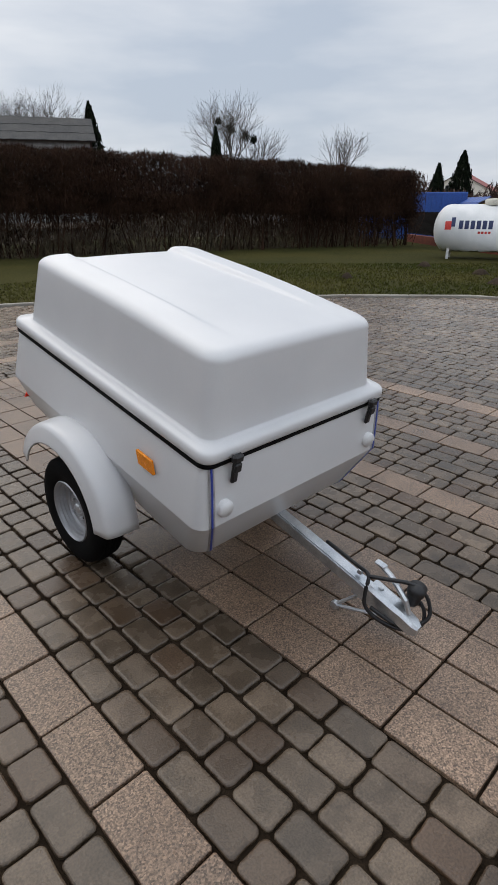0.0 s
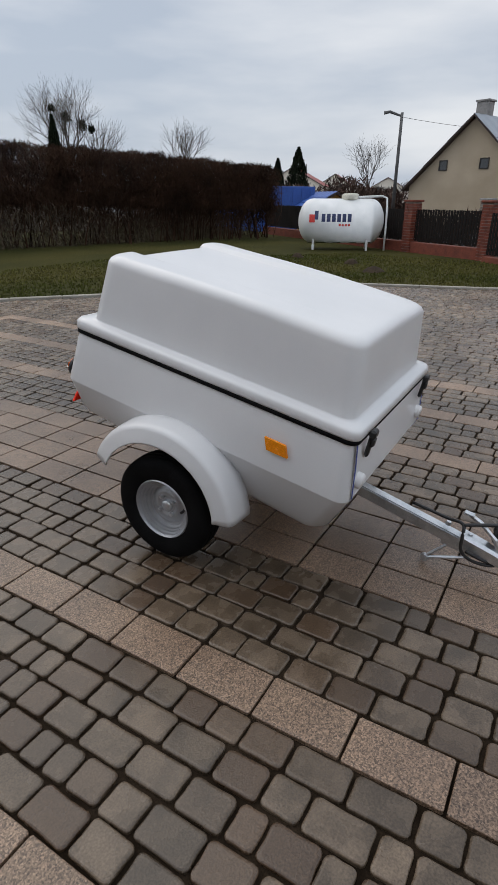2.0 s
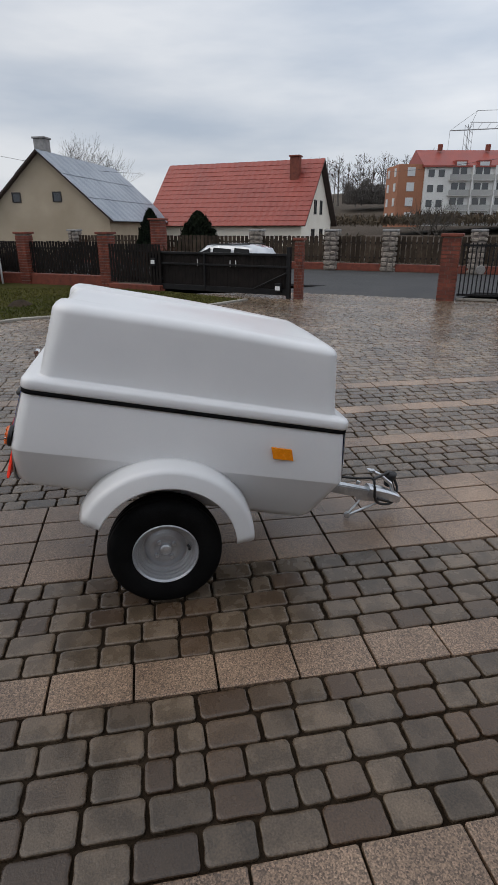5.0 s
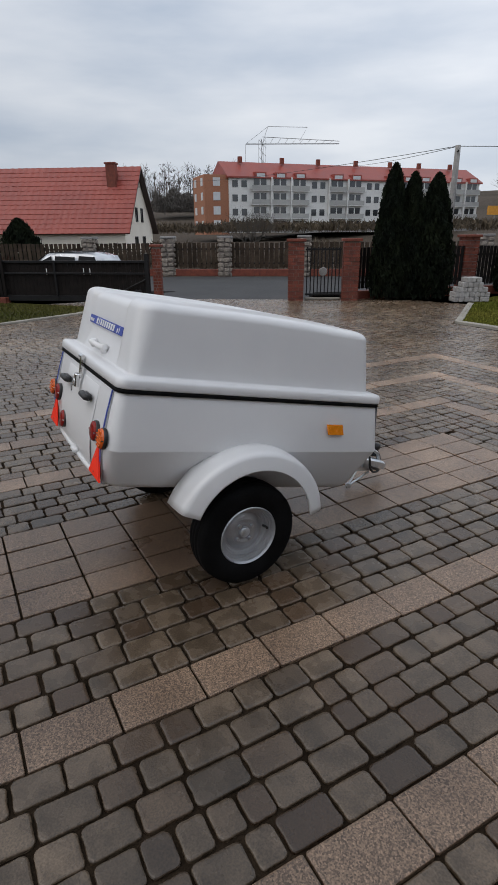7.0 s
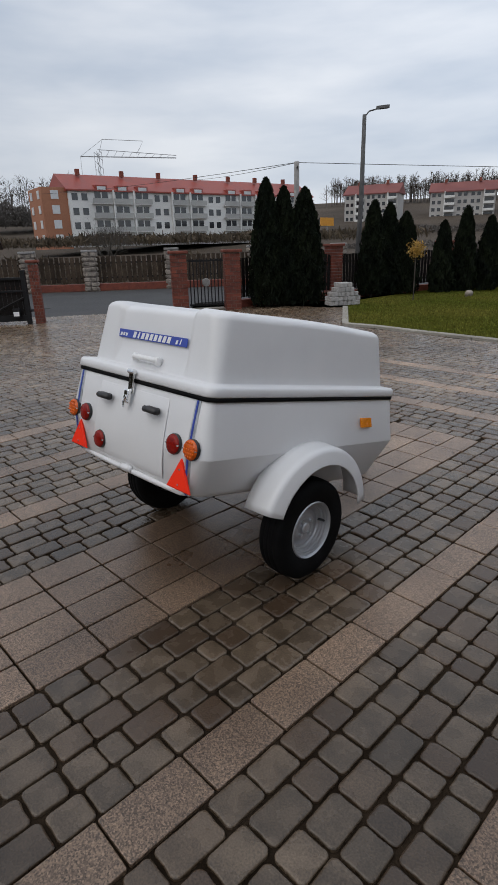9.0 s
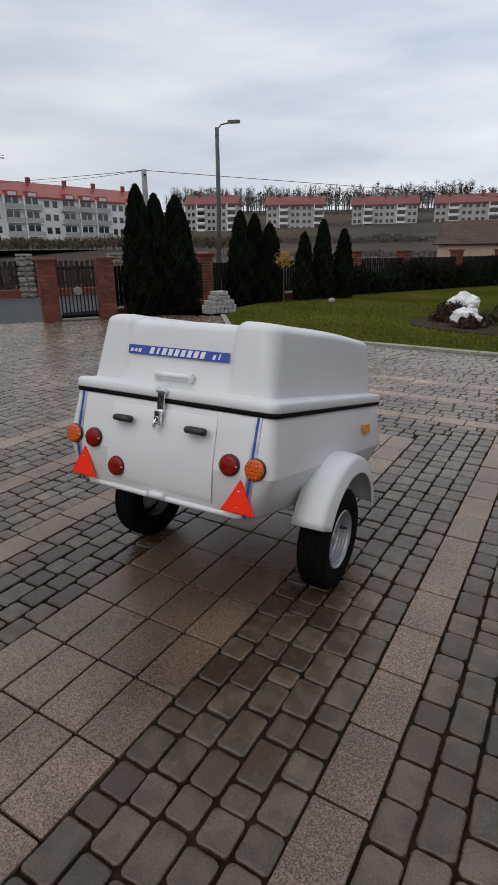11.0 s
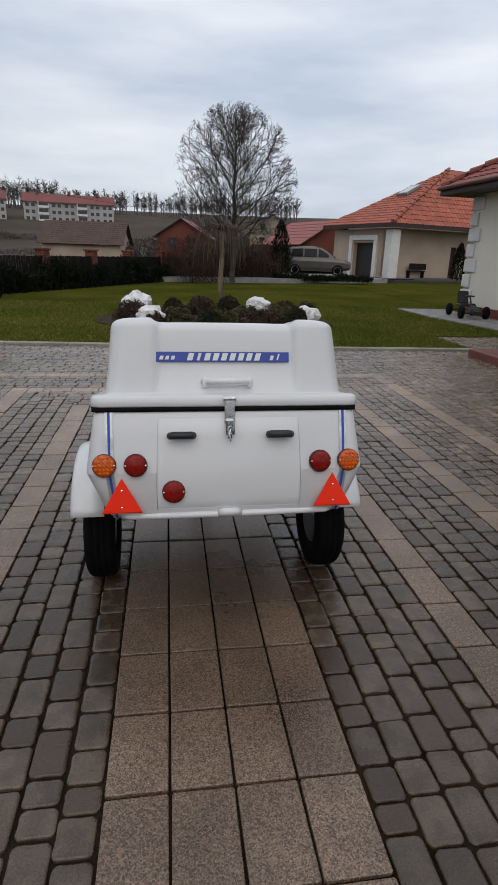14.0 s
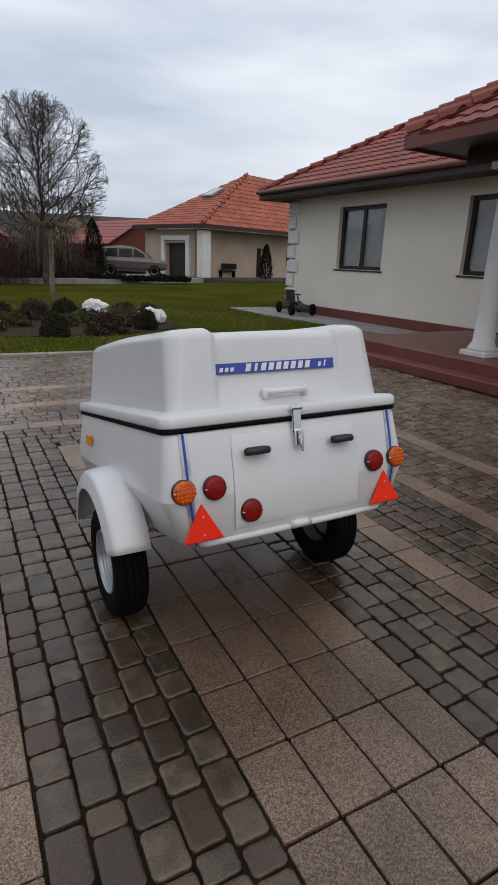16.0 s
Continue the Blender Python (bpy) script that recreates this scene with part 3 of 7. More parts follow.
for sx in (-1, 1):
    trim(sx * 0.492, REAR, 0.006, 0.032, ZINC, "aluminium corner trim")
    trim(sx * 0.492, REAR, 0.0085, 0.01, BLUE, "blue trim inlay")
    trim(sx * 0.528, FRONT, -0.0035, 0.026, ZINC, "aluminium corner trim")
    trim(sx * 0.528, FRONT, -0.005, 0.009, BLUE, "blue trim inlay")


def round_lamp(x, z, material, label, y=0.777):
    lamp = new("rear_lamp")
    lamp.parent = TR
    lamp.matrix_basis = pose(x, y, z, 3, 0, 0)
    tagged(lamp, label)
    bm = bmesh.new()
    lathe(bm, [(0.0, -0.004), (0.0475, -0.004), (0.048, 0.008), (0.0455, 0.012)], 28, "y")
    part("lamp_rim", bm, BLACK, lamp, smooth=False)
    bm = bmesh.new()
    lathe(bm, [(0.0455, 0.011), (0.043, 0.018), (0.03, 0.022), (0.0, 0.024)], 28, "y")
    part("lens", bm, material, lamp, smooth=True)
    if material is AMBER_LAMP:
        for i in range(-2, 3):
            for j in range(-2, 3):
                if i * i + j * j < 7:
                    bm = bmesh.new()
                    box(bm, (i * 0.0155, 0.0225, j * 0.0155), (0.010, 0.006, 0.010), 0.0025)
                    part("reflex_cell", bm, AMBER_CELL, lamp)
    for q in (-1, 1):
        bm = bmesh.new()
        lathe(bm, [(0.0, 0.0225), (0.004, 0.022), (0.004, 0.014)], 8, "y", (q * 0.041, 0, 0))
        part("screw", bm, CHROME, lamp)
    return lamp


for sx in (-1, 1):
    round_lamp(sx * 0.513, -0.233, AMBER_LAMP, "round orange turn lamp")
    round_lamp(sx * 0.388, -0.235, RED_LENS, "round dark red brake lamp")
round_lamp(0.236, -0.35, RED_LENS, "round dark red fog lamp", 0.774)
for sx in (-1, 1):
    bm = bmesh.new()
    outer = [(0.0, 0.073), (-0.083, -0.072), (0.083, -0.072)]
    loft(bm, [[(x * s, d, z * s) for x, z in outer] for s, d in ((1.0, 0.0), (1.0, 0.008), (0.93, 0.012))], True, True, True)
    tri_ob = part("triangle_reflector", bm, RED_TRI, TR, "red triangular reflector")
    tri_ob.matrix_basis = pose(sx * 0.446, 0.774, -0.361, 2, 0, 0)
    for z in (0.022, -0.048):
        bm = bmesh.new()
        lathe(bm, [(0.0, 0.015), (0.005, 0.014), (0.005, 0.01)], 8, "y", (0, 0, z))
        part("rivet", bm, CHROME, tri_ob)
for x in (-0.21, 0.2):
    bm = bmesh.new()
    tube(bm, [(x - 0.048, 0.786, -0.116), (x - 0.04, 0.80, -0.114), (x + 0.04, 0.80, -0.114), (x + 0.048, 0.786, -0.116)], 0.0155, 8)
    box(bm, (x, 0.782, -0.115), (0.088, 0.022, 0.03), 0.004)
    part("grip", bm, BLACK, TR, "black plastic grip", True)
# hasp with padlock
hasp = trailer_box("hasp", (0, 0.768, -0.018), (0.042, 0.012, 0.112), CHROME, 0.004, label="chrome hasp")
bm = bmesh.new()
box(bm, (0, 0.786, -0.085), (0.036, 0.024, 0.07), 0.006)
lathe(bm, [(0.0, 0.012), (0.011, 0.012), (0.013, 0.009), (0.013, -0.004)], 16, "y", (0, 0.79, -0.09))
part("lock_body", bm, CHROME, hasp, "chrome lock")
bm = bmesh.new()
tube(bm, [(-0.026, 0.769, 0.036), (0.026, 0.769, 0.036)], 0.012, 10)
part("hinge_pin", bm, CHROME, hasp)
bm = bmesh.new()
tube(bm, [(0.0, 0.80, -0.09), (0.006, 0.806, -0.11), (0.0, 0.806, -0.14)], 0.004, 6)
box(bm, (0.003, 0.806, -0.118), (0.018, 0.003, 0.022), 0.001)
part("key", bm, CHROME, hasp, "keys hanging in the lock")
# handle on the lid, and the blue name strip with plain white bars
bm = bmesh.new()
tube(bm, [(-0.1, 0.672, 0.098), (-0.085, 0.708, 0.104), (0.085, 0.708, 0.104), (0.1, 0.672, 0.098)], 0.0135, 10)
box(bm, (-0.096, 0.69, 0.098), (0.022, 0.034, 0.044), 0.007)
box(bm, (0.096, 0.69, 0.098), (0.022, 0.034, 0.044), 0.007)
box(bm, (0, 0.676, 0.082), (0.2, 0.016, 0.012), 0.004)
part("lid_handle", bm, WHITE_DULL, lid, "white plastic handle", True)
strip = new("name_strip")
strip.parent = lid
strip.matrix_basis = pose(0.013, 0.664, 0.206, 5.5, 0, 0)
tagged(strip, "blue name strip with white slanted bars")
bm = bmesh.new()
box(bm, (0, 0, 0), (0.572, 0.003, 0.042), 0.001)
part("strip_field", bm, BLUE, strip)


def bar(parent, x, z, w, h, lean, material, y):
    bm = bmesh.new()
    pts = [(x - w / 2, -h / 2), (x + w / 2, -h / 2), (x + w / 2, h / 2), (x - w / 2, h / 2)]
    loft(bm, [[(px - lean * pz, y + d, z + pz) for px, pz in pts] for d in (0, 0.0015)], True, True, True)
    return part("bar", bm, material, parent)


for k, x in enumerate((0.262, 0.238, 0.214)):
    bar(strip, x, -0.004, 0.015, 0.016, 0.3, WHITE_DULL, 0.0016)
for k in range(9):
    bar(strip, 0.14 - k * 0.036, 0.0, 0.023 if k != 1 else 0.012, 0.031, 0.3, WHITE_DULL, 0.0016)
bar(strip, -0.21, -0.004, 0.014, 0.02, 0.3, WHITE_DULL, 0.0016)
bar(strip, -0.238, 0.0, 0.007, 0.026, 0.3, WHITE_DULL, 0.0016)
# front fittings
for sx in (-1, 1):
    bm = bmesh.new()
    box(bm, (sx * 0.43, -0.774, -0.045), (0.032, 0.018, 0.115), 0.007)
    box(bm, (sx * 0.43, -0.778, 0.008), (0.05, 0.028, 0.036), 0.008)
    box(bm, (sx * 0.43, -0.786, -0.03), (0.036, 0.014, 0.04), 0.005)
    part("latch", bm, BLACK, TR, "black rubber lid latch")
    bm = bmesh.new()
    lathe(bm, [(0.0, -0.03), (0.03, -0.028), (0.035, -0.02), (0.035, 0.012)], 24, "y", (sx * 0.468, -0.775, -0.2))
    part("cap", bm, WHITE_DULL, TR, "white plastic cap", True)
    bm = bmesh.new()
    loft(bm, [[(sx * 0.582 + sx * d, -0.438 + sy * 0.05 + kz * 0.01, -0.146 + kz * 0.027) for sy, kz in ((-1, -1), (1, -1), (1, 1), (-1, 1))] for d in (0.0, 0.012)], True, True, True)
    part("side_reflector", bm, AMBER, TR, "amber side reflector")
# mudguards
for sx in (-1, 1):
    bm = bmesh.new()
    cross = [(0.555, 0.432), (0.62, 0.430), (0.675, 0.4245), (0.695, 0.4185), (0.706, 0.409), (0.712, 0.396), (0.719, 0.35), (0.7245, 0.336), (0.7245, 0.329), (0.716, 0.33), (0.7125, 0.35), (0.705, 0.395), (0.699, 0.405), (0.69, 0.412), (0.673, 0.4175), (0.62, 0.423), (0.555, 0.425)]
    rings = []
    for k in range(33):
        a = radians(11 + (166 - 11) * k / 32)
        rings.append([(sx * x, 0.045 - r * 0.985 * math.cos(a), -0.628 + r * 0.935 * math.sin(a)) for x, r in cross])
    loft(bm, rings, True, True, True)
    part("mudguard", bm, WHITE, TR, "white fibreglass mudguard", True)
# wheels
for sx in (-1, 1):
    wheel = new("wheel")
    wheel.parent = TR
    wheel.matrix_basis = pose(sx * 0.602, 0.043, -0.686, 0, 0, 90 - 90 * sx) @ Matrix.Diagonal((1, 0.966, 0.966, 1))
    bm = bmesh.new()
    lathe(bm, [(0.156, -0.06), (0.17, -0.07), (0.215, -0.077), (0.25, -0.076), (0.2660, -0.068), (0.2768, -0.058), (0.2817, -0.035), (0.2768, -0.033), (0.2768, -0.027), (0.2826, -0.025), (0.2836, -0.004), (0.2778, -0.003), (0.2778, 0.003), (0.2836, 0.004), (0.2826, 0.025), (0.2768, 0.027), (0.2768, 0.033), (0.2817, 0.035), (0.2768, 0.058), (0.2660, 0.068), (0.25, 0.076), (0.215, 0.077), (0.17, 0.07), (0.156, 0.06), (0.156, -0.06)], 56)
    part("tyre", bm, RUBBER, wheel, "black rubber tyre", True)
    bm = bmesh.new()
    lathe(bm, [(0.15, -0.055), (0.158, 0.058), (0.163, 0.066), (0.158, 0.071), (0.15, 0.062), (0.147, 0.05), (0.139, 0.046), (0.137, 0.036), (0.129, 0.033), (0.127, 0.022), (0.117, 0.018), (0.113, 0.008), (0.103, 0.006), (0.09, 0.014), (0.075, 0.02), (0.06, 0.02), (0.045, 0.014), (0.0, 0.014)], 56, sharp=True)
    part("rim", bm, RIM, wheel, "silver pressed steel rim", True)
    bm = bmesh.new()
    lathe(bm, [(0.03, 0.012), (0.03, 0.026), (0.025, 0.032), (0.0, 0.034)], 24)
    part("hub", bm, ZINC, wheel, "", True)
    for k in range(4):
        a = radians(45 + 90 * k)
        bm = bmesh.new()
        lathe(bm, [(0.0, 0.034), (0.009, 0.033), (0.01, 0.018)], 8, "x", (0, 0.052 * math.cos(a), 0.052 * math.sin(a)))
        part("wheel_bolt", bm, ZINC, wheel)
    bm = bmesh.new()
    tube(bm, [(0.02, 0.108, 0.03), (0.045, 0.114, 0.032), (0.058, 0.112, 0.032)], 0.007, 8)
    part("valve", bm, BLACK, wheel)
bm = bmesh.new()
tube(bm, [(-0.58, 0.062, -0.668), (-0.45, 0.03, -0.56), (0.45, 0.03, -0.56), (0.58, 0.062, -0.668)], 0.028, 8)
box(bm, (-0.40, 0.05, -0.52), (0.05, 0.16, 0.1), 0.006)
box(bm, (0.40, 0.05, -0.52), (0.05, 0.16, 0.1), 0.006)
part("axle", bm, ZINC, TR, "galvanised axle beam")
# drawbar and coupling
SLOPE = math.atan2(0.068, 0.85)
bar_ob = trailer_box("drawbar", (0, -0.93, -0.532), (0.062, 0.98, 0.062), ZINC, 0.007, label="galvanised square drawbar", m=Matrix.Rotation(SLOPE, 4, "X"))
bm = bmesh.new()
loft(bm, [[(x * w, y, z0 + z * h) for x, z in ((-1, -1), (1, -1), (1, 0.6), (0.6, 1), (-0.6, 1), (-1, 0.6))] for y, w, z0, h in ((-1.24, 0.042, -0.566, 0.034), (-1.36, 0.042, -0.58, 0.034), (-1.41, 0.034, -0.588, 0.03), (-1.455, 0.032, -0.598, 0.028), (-1.48, 0.018, -0.602, 0.018))], True, True, True)
part("coupling", bm, ZINC, TR, "galvanised ball coupling head")
bm = bmesh.new()
tube(bm, [(0.0, -1.42, -0.56), (0.0, -1.39, -0.51), (0.012, -1.30, -0.46), (0.014, -1.25, -0.445)], 0.012, 6)
box(bm, (0.014, -1.24, -0.44), (0.03, 0.05, 0.014), 0.004)
part("coupling_lever", bm, ZINC, TR, "galvanised release lever")
for y in (-1.17, -1.28):
    bm = bmesh.new()
    lathe(bm, [(0.0, 0.02), (0.012, 0.018), (0.014, 0.0)], 8, "z", (0, y, -0.504 + 0.124 * (y + 0.93)))
    part("bolt", bm, ZINC, TR)
trailer_box("stand_plate", (-0.024, -1.25, -0.61), (0.006, 0.16, 0.05), ZINC, 0.002, label="folded galvanised plate")
bm = bmesh.new()
tube(bm, [(-0.025, -1.2, -0.60), (-0.05, -1.13, -0.695)], 0.008, 8)
tube(bm, [(-0.025, -1.32, -0.61), (-0.05, -1.14, -0.695)], 0.008, 8)
lathe(bm, [(0.0, -0.014), (0.018, -0.012), (0.022, 0.0), (0.018, 0.012), (0.0, 0.014)], 14, "x", (-0.05, -1.13, -0.70))
part("prop_stand", bm, ZINC, TR, "short prop pin under the drawbar")
bm = bmesh.new()
loop = [(0.0, -0.98, -0.500), (-0.02, -1.15, -0.490), (-0.05, -1.23, -0.470), (-0.075, -1.25, -0.520), (-0.08, -1.27, -0.590), (-0.06, -1.33, -0.630), (-0.02, -1.42, -0.635), (0.04, -1.47, -0.610), (0.06, -1.45, -0.550), (0.05, -1.40, -0.500)]
tube(bm, flowing(loop), 0.0085, 6)
tube(bm, flowing([(-0.055, -1.235, -0.470), (-0.02, -1.3, -0.455), (0.03, -1.37, -0.450), (0.06, -1.42, -0.470), (0.07, -1.46, -0.520), (0.05, -1.48, -0.570), (0.0, -1.44, -0.620), (-0.04, -1.38, -0.615), (-0.07, -1.29, -0.590)]), 0.0085, 6)
part("wire_loop", bm, BLACK, TR, "coiled black electric cable", True)
bm = bmesh.new()
lathe(bm, [(0.0, -0.055), (0.022, -0.055), (0.03, -0.04), (0.03, 0.0), (0.037, 0.005), (0.037, 0.038), (0.0, 0.044)], 16, "z", (0.045, -1.40, -0.49))
part("plug", bm, BLACK, TR, "black electric plug", True)
for q in TR.children:
    if q.name.split(".")[0] in ("coupling", "coupling_lever", "bolt", "stand_plate", "wire_loop", "plug"):
        q.location.z = 0.032


# ---- road and fences ----
sheet("road", [(-14, -30.5), (-14, -37), (3, -24.4), (16.6, -4.6), (32, 17), (60, 60), (55, 62), (28.5, 20.5), (13.2, -1.0), (11.3, -3.4), (3.5, -23.2)], -0.05, ASPHALT, "grey asphalt road beyond the gate", 0.05, "road")
sheet("drive_apron", [(12.5, -3.85), (15.7, 0.55), (17.0, -2.2), (14.2, -5.5)], -0.03, ASPHALT, "asphalt apron between gate and road", 0.03, "road")


def brick_pillar(x, y, h, rz, w=0.36, label="red clinker brick gate pillar with a flat cap", group="brick pillars"):
    p = thing("brick_pillar", pose(x, y, -0.05, 0, 0, rz), label, "pillar", group)
    cube("core", (0, 0, h / 2), (w - 0.03, w - 0.03, h), MORTAR, p)
    bm = bmesh.new()
    z, row = 0.0, 0
    while z < h - 0.05:
        for side in range(4):
            a = side * math.pi / 2
            n = 2 if row % 2 == side % 2 else 3
            for k in range(n):
                lw = w / n
                c = Vector((-w / 2 + lw * (k + 0.5), -w / 2 + 0.03, z + 0.035))
                box(bm, Matrix.Rotation(a, 3, "Z") @ c, (lw - 0.012, 0.06, 0.066), 0.0, Matrix.Rotation(a, 4, "Z"))
        z += 0.077
        row += 1
    part("bricks", bm, BRICK, p, "courses of red clinker")
    bm = bmesh.new()
    box(bm, (0, 0, h + 0.03), (w + 0.08, w + 0.08, 0.06), 0.01)
    part("cap", bm, BRICK, p, "flat clinker cap")
    return p


def slat_fence(a, b, h, base, label, gap=0.1, name="fence", wood=DARKWOOD):
    """A panel of upright dark slats on two rails, over a brick base when base is above 0."""
    a, b = Vector((*a, 0)), Vector((*b, 0))
    d = b - a
    rz = math.atan2(d.y, d.x)
    f = thing(name, pose(a.x, a.y, -0.05, 0, 0, math.degrees(rz)), label, "fence", "fence panels")
    if base:
        cube("plinth", (d.length / 2, 0, base / 2), (d.length, 0.24, base), BRICK, f, 0.01, "low clinker plinth")
    for z in (base + 0.18, h - 0.2):
        cube("rail", (d.length / 2, 0.03, z), (d.length, 0.04, 0.05), DARKMETAL, f)
    n = max(2, int(d.length / gap))
    bm = bmesh.new()
    box(bm, (0, 0, 0), (gap * 0.78, 0.022, h - base - 0.05), 0.003)
    me = bpy.data.meshes.new("slat")
    bm.to_mesh(me)
    bm.free()
    me.materials.append(wood)
    r = random.Random(int(a.x * 10))
    for k in range(n):
        s = new("slat", me)
        s.parent = f
        s.location = (d.length * (k + 0.5) / n, 0, (h + base) / 2 + 0.02 + r.uniform(-0.01, 0.01))
    return f


FENCE = [(24.6, 15.6), (21.6, 11.6), (18.5, 7.15), (16.9, 4.65)]
for x, y in FENCE[1:]:
    brick_pillar(x, y, 1.5, 55)
for a, b in zip(FENCE, FENCE[1:]):
    f = slat_fence(a, b, 1.3, 0.36, "dark wooden slat fence on a clinker plinth")
    lx = (Vector(b) - Vector(a)).length
    bm = bmesh.new()
    lathe(bm, [(0.0, -0.05), (0.1, -0.04), (0.13, 0.0), (0.1, 0.0), (0.0, -0.01)], 16, "y", (lx * 0.5, 0.05, 0.85))
    part("medallion", bm, DARKMETAL, f, "round cast iron ornament")
slat_fence((16.9, 4.65), (15.7, 3.2), 1.3, 0.2, "dark wooden slat fence on a clinker plinth")
brick_pillar(18.2, 3.0, 1.4, 55)
brick_pillar(13.3, -0.1, 1.42, 55, 0.2)

# the sliding gate, pushed open
ga, gb = Vector((16.0, 3.45, 0)), Vector((13.35, 0.15, 0))
gd = gb - ga
gate = thing("sliding_gate", pose(ga.x, ga.y, -0.05, 0, 0, math.degrees(math.atan2(gd.y, gd.x))), "dark sliding gate of vertical boards in a steel frame", "gate")
L = gd.length
for name, c, s in (("frame_rail", (L / 2, 0, 0.18), (L, 0.08, 0.14)), ("frame_rail", (L / 2, 0, 1.08), (L, 0.06, 0.06)), ("frame_rail", (L / 2, -0.04, 0.8), (L, 0.03, 0.05)), ("frame_post", (0, 0, 0.6), (0.07, 0.07, 1.02)), ("frame_post", (L, 0, 0.65), (0.1, 0.1, 1.24)), ("frame_post", (L * 0.42, -0.03, 0.6), (0.05, 0.05, 0.96))):
    cube(name, c, s, DARKMETAL, gate, 0.005)
bm = bmesh.new()
tube(bm, [(L * 0.78, -0.05, 0.25), (L - 0.05, -0.05, 0.65)], 0.025, 6)
part("brace", bm, DARKMETAL, gate)
for k in range(38):
    cube("board", (L * (k + 0.5) / 38, 0.03, 0.64), (L / 38 - 0.008, 0.02, 0.84), DARKWOOD, gate)
for x in (0.08, L - 0.3):
    cube("roller_box", (x + 0.06, -0.09, 0.3 if x > 1 else 0.82), (0.16, 0.1, 0.22), DARKMETAL, gate, 0.01)
    cube("plate", (x + 0.06, -0.145, 0.29 if x > 1 else 0.83), (0.13, 0.006, 0.1), WHITE_DULL, gate, 0.0, "white plate")
# white strips on the boards stand in for daylight through gaps
for x in (L * 0.36, L * 0.41, L * 0.6, L * 0.64):
    cube("painted_light_slit", (x, 0.015, 0.84), (0.02, 0.012, 0.16), WHITE_DULL, gate)

# the wicket gate
brick_pillar(10.5, -2.4, 1.25, 57, 0.34)
brick_pillar(9.87, -3.4, 1.25, 57, 0.34)
wa, wb = Vector((10.39, -2.57, 0)), Vector((9.98, -3.23, 0))
wd = wb - wa
wicket = thing("wicket_gate", pose(wa.x, wa.y, -0.02, 0, 0, math.degrees(math.atan2(wd.y, wd.x))), "dark metal wicket gate with a round ornament", "gate")
for z in (0.12, 1.06):
    cube("rail", (wd.length / 2, 0, z), (wd.length, 0.03, 0.04), DARKMETAL, wicket)
for k in range(10):
    cube("bar", (wd.length * (k + 0.5) / 10, 0, 0.6), (0.022, 0.022, 1.02), DARKMETAL, wicket)
bm = bmesh.new()
lathe(bm, [(0.0, -0.04), (0.08, -0.035), (0.095, 0.0), (0.08, 0.035), (0.0, 0.04)], 16, "y", (wd.length / 2, 0, 0.6))
part("ornament", bm, CONCRETE, wicket, "round grey ornament")
cube("sill", (wd.length / 2, 0, 0.03), (wd.length, 0.1, 0.05), KERB, wicket, 0.01)
WEST = [(10.0, -3.7), (9.75, -5.3), (9.4, -6.6), (9.1, -8.4), (8.3, -10.3), (7.55, -12.5), (6.4, -14.3), (5.1, -16.6), (3.9, -18.9), (2.6, -21.6)]
for a, b in zip(WEST, WEST[1:]):
    slat_fence(a, b, 1.12, 0.2, "dark wooden slat fence behind the thujas")
for x, y in WEST[1:]:
    brick_pillar(x + 0.12, y, 1.3, 70, 0.34)

# far side of the road: rough stone pillars and a low picket fence
STONES = [(25.0, 6.2), (22.6, 2.9), (20.2, -0.4), (18.6, -2.6), (17.4, -4.1), (15.9, -6.2), (14.3, -8.4), (12.6, -10.7)]
for i, (x, y) in enumerate(STONES):
    p = thing("stone_pillar", pose(x, y, -0.06, 0, 0, 55), "rough fieldstone fence pillar", "pillar", "stone pillars")
    cube("core", (0, 0, 0.6), (0.36, 0.36, 1.2), MORTAR, p)
    bm = bmesh.new()
    r = random.Random(i)
    for z in range(8):
        for side in range(4):
            for k in range(2):
                c = Matrix.Rotation(side * math.pi / 2, 3, "Z") @ Vector((-0.1 + 0.2 * k + r.uniform(-0.03, 0.03), -0.19, 0.08 + 0.15 * z + r.uniform(-0.02, 0.02)))
                box(bm, c, (r.uniform(0.13, 0.19), 0.09, r.uniform(0.1, 0.14)), 0.025, Matrix.Rotation(side * math.pi / 2 + r.uniform(-0.1, 0.1), 4, "Z"))
    part("stones", bm, FIELDSTONE, p, "rough field stones")
    cube("cap", (0, 0, 1.23), (0.46, 0.46, 0.07), CONCRETE, p, 0.015)
for a, b in zip(STONES, STONES[1:]):
    f = slat_fence(a, b, 1.05, 0.22, "weathered picket fence between stone pillars", 0.16, wood=WEATHERED)

# ---- gas tank ----
TANK_R, TANK_L = 0.64, 2.62
tank = thing("gas_tank", pose(17.75, 9.2, -0.02, 0, 0, 113.0), "white cylindrical gas tank on short legs, green with algae below", "gas tank")
bm = bmesh.new()
prof = [(0.0, -TANK_L / 2)] + [(TANK_R * math.sin(radians(a)), -TANK_L / 2 + 0.42 * (1 - math.cos(radians(a)))) for a in range(12, 91, 13)]
prof += [(TANK_R, -TANK_L / 2 + 0.42), (TANK_R, TANK_L / 2 - 0.42)] + [(q, -h) for q, h in prof[::-1][1:]]
lathe(bm, prof, 40, "x", (0, 0, 0.85))
SHELL = mat("white_tank_paint", (0.66, 0.68, 0.68), (0.74, 0.75, 0.75), 0.4, 3, 60, 0.03, speck=0.04)
part("shell", bm, SHELL, tank, "white painted steel shell", True)
bm = bmesh.new()
rings = []
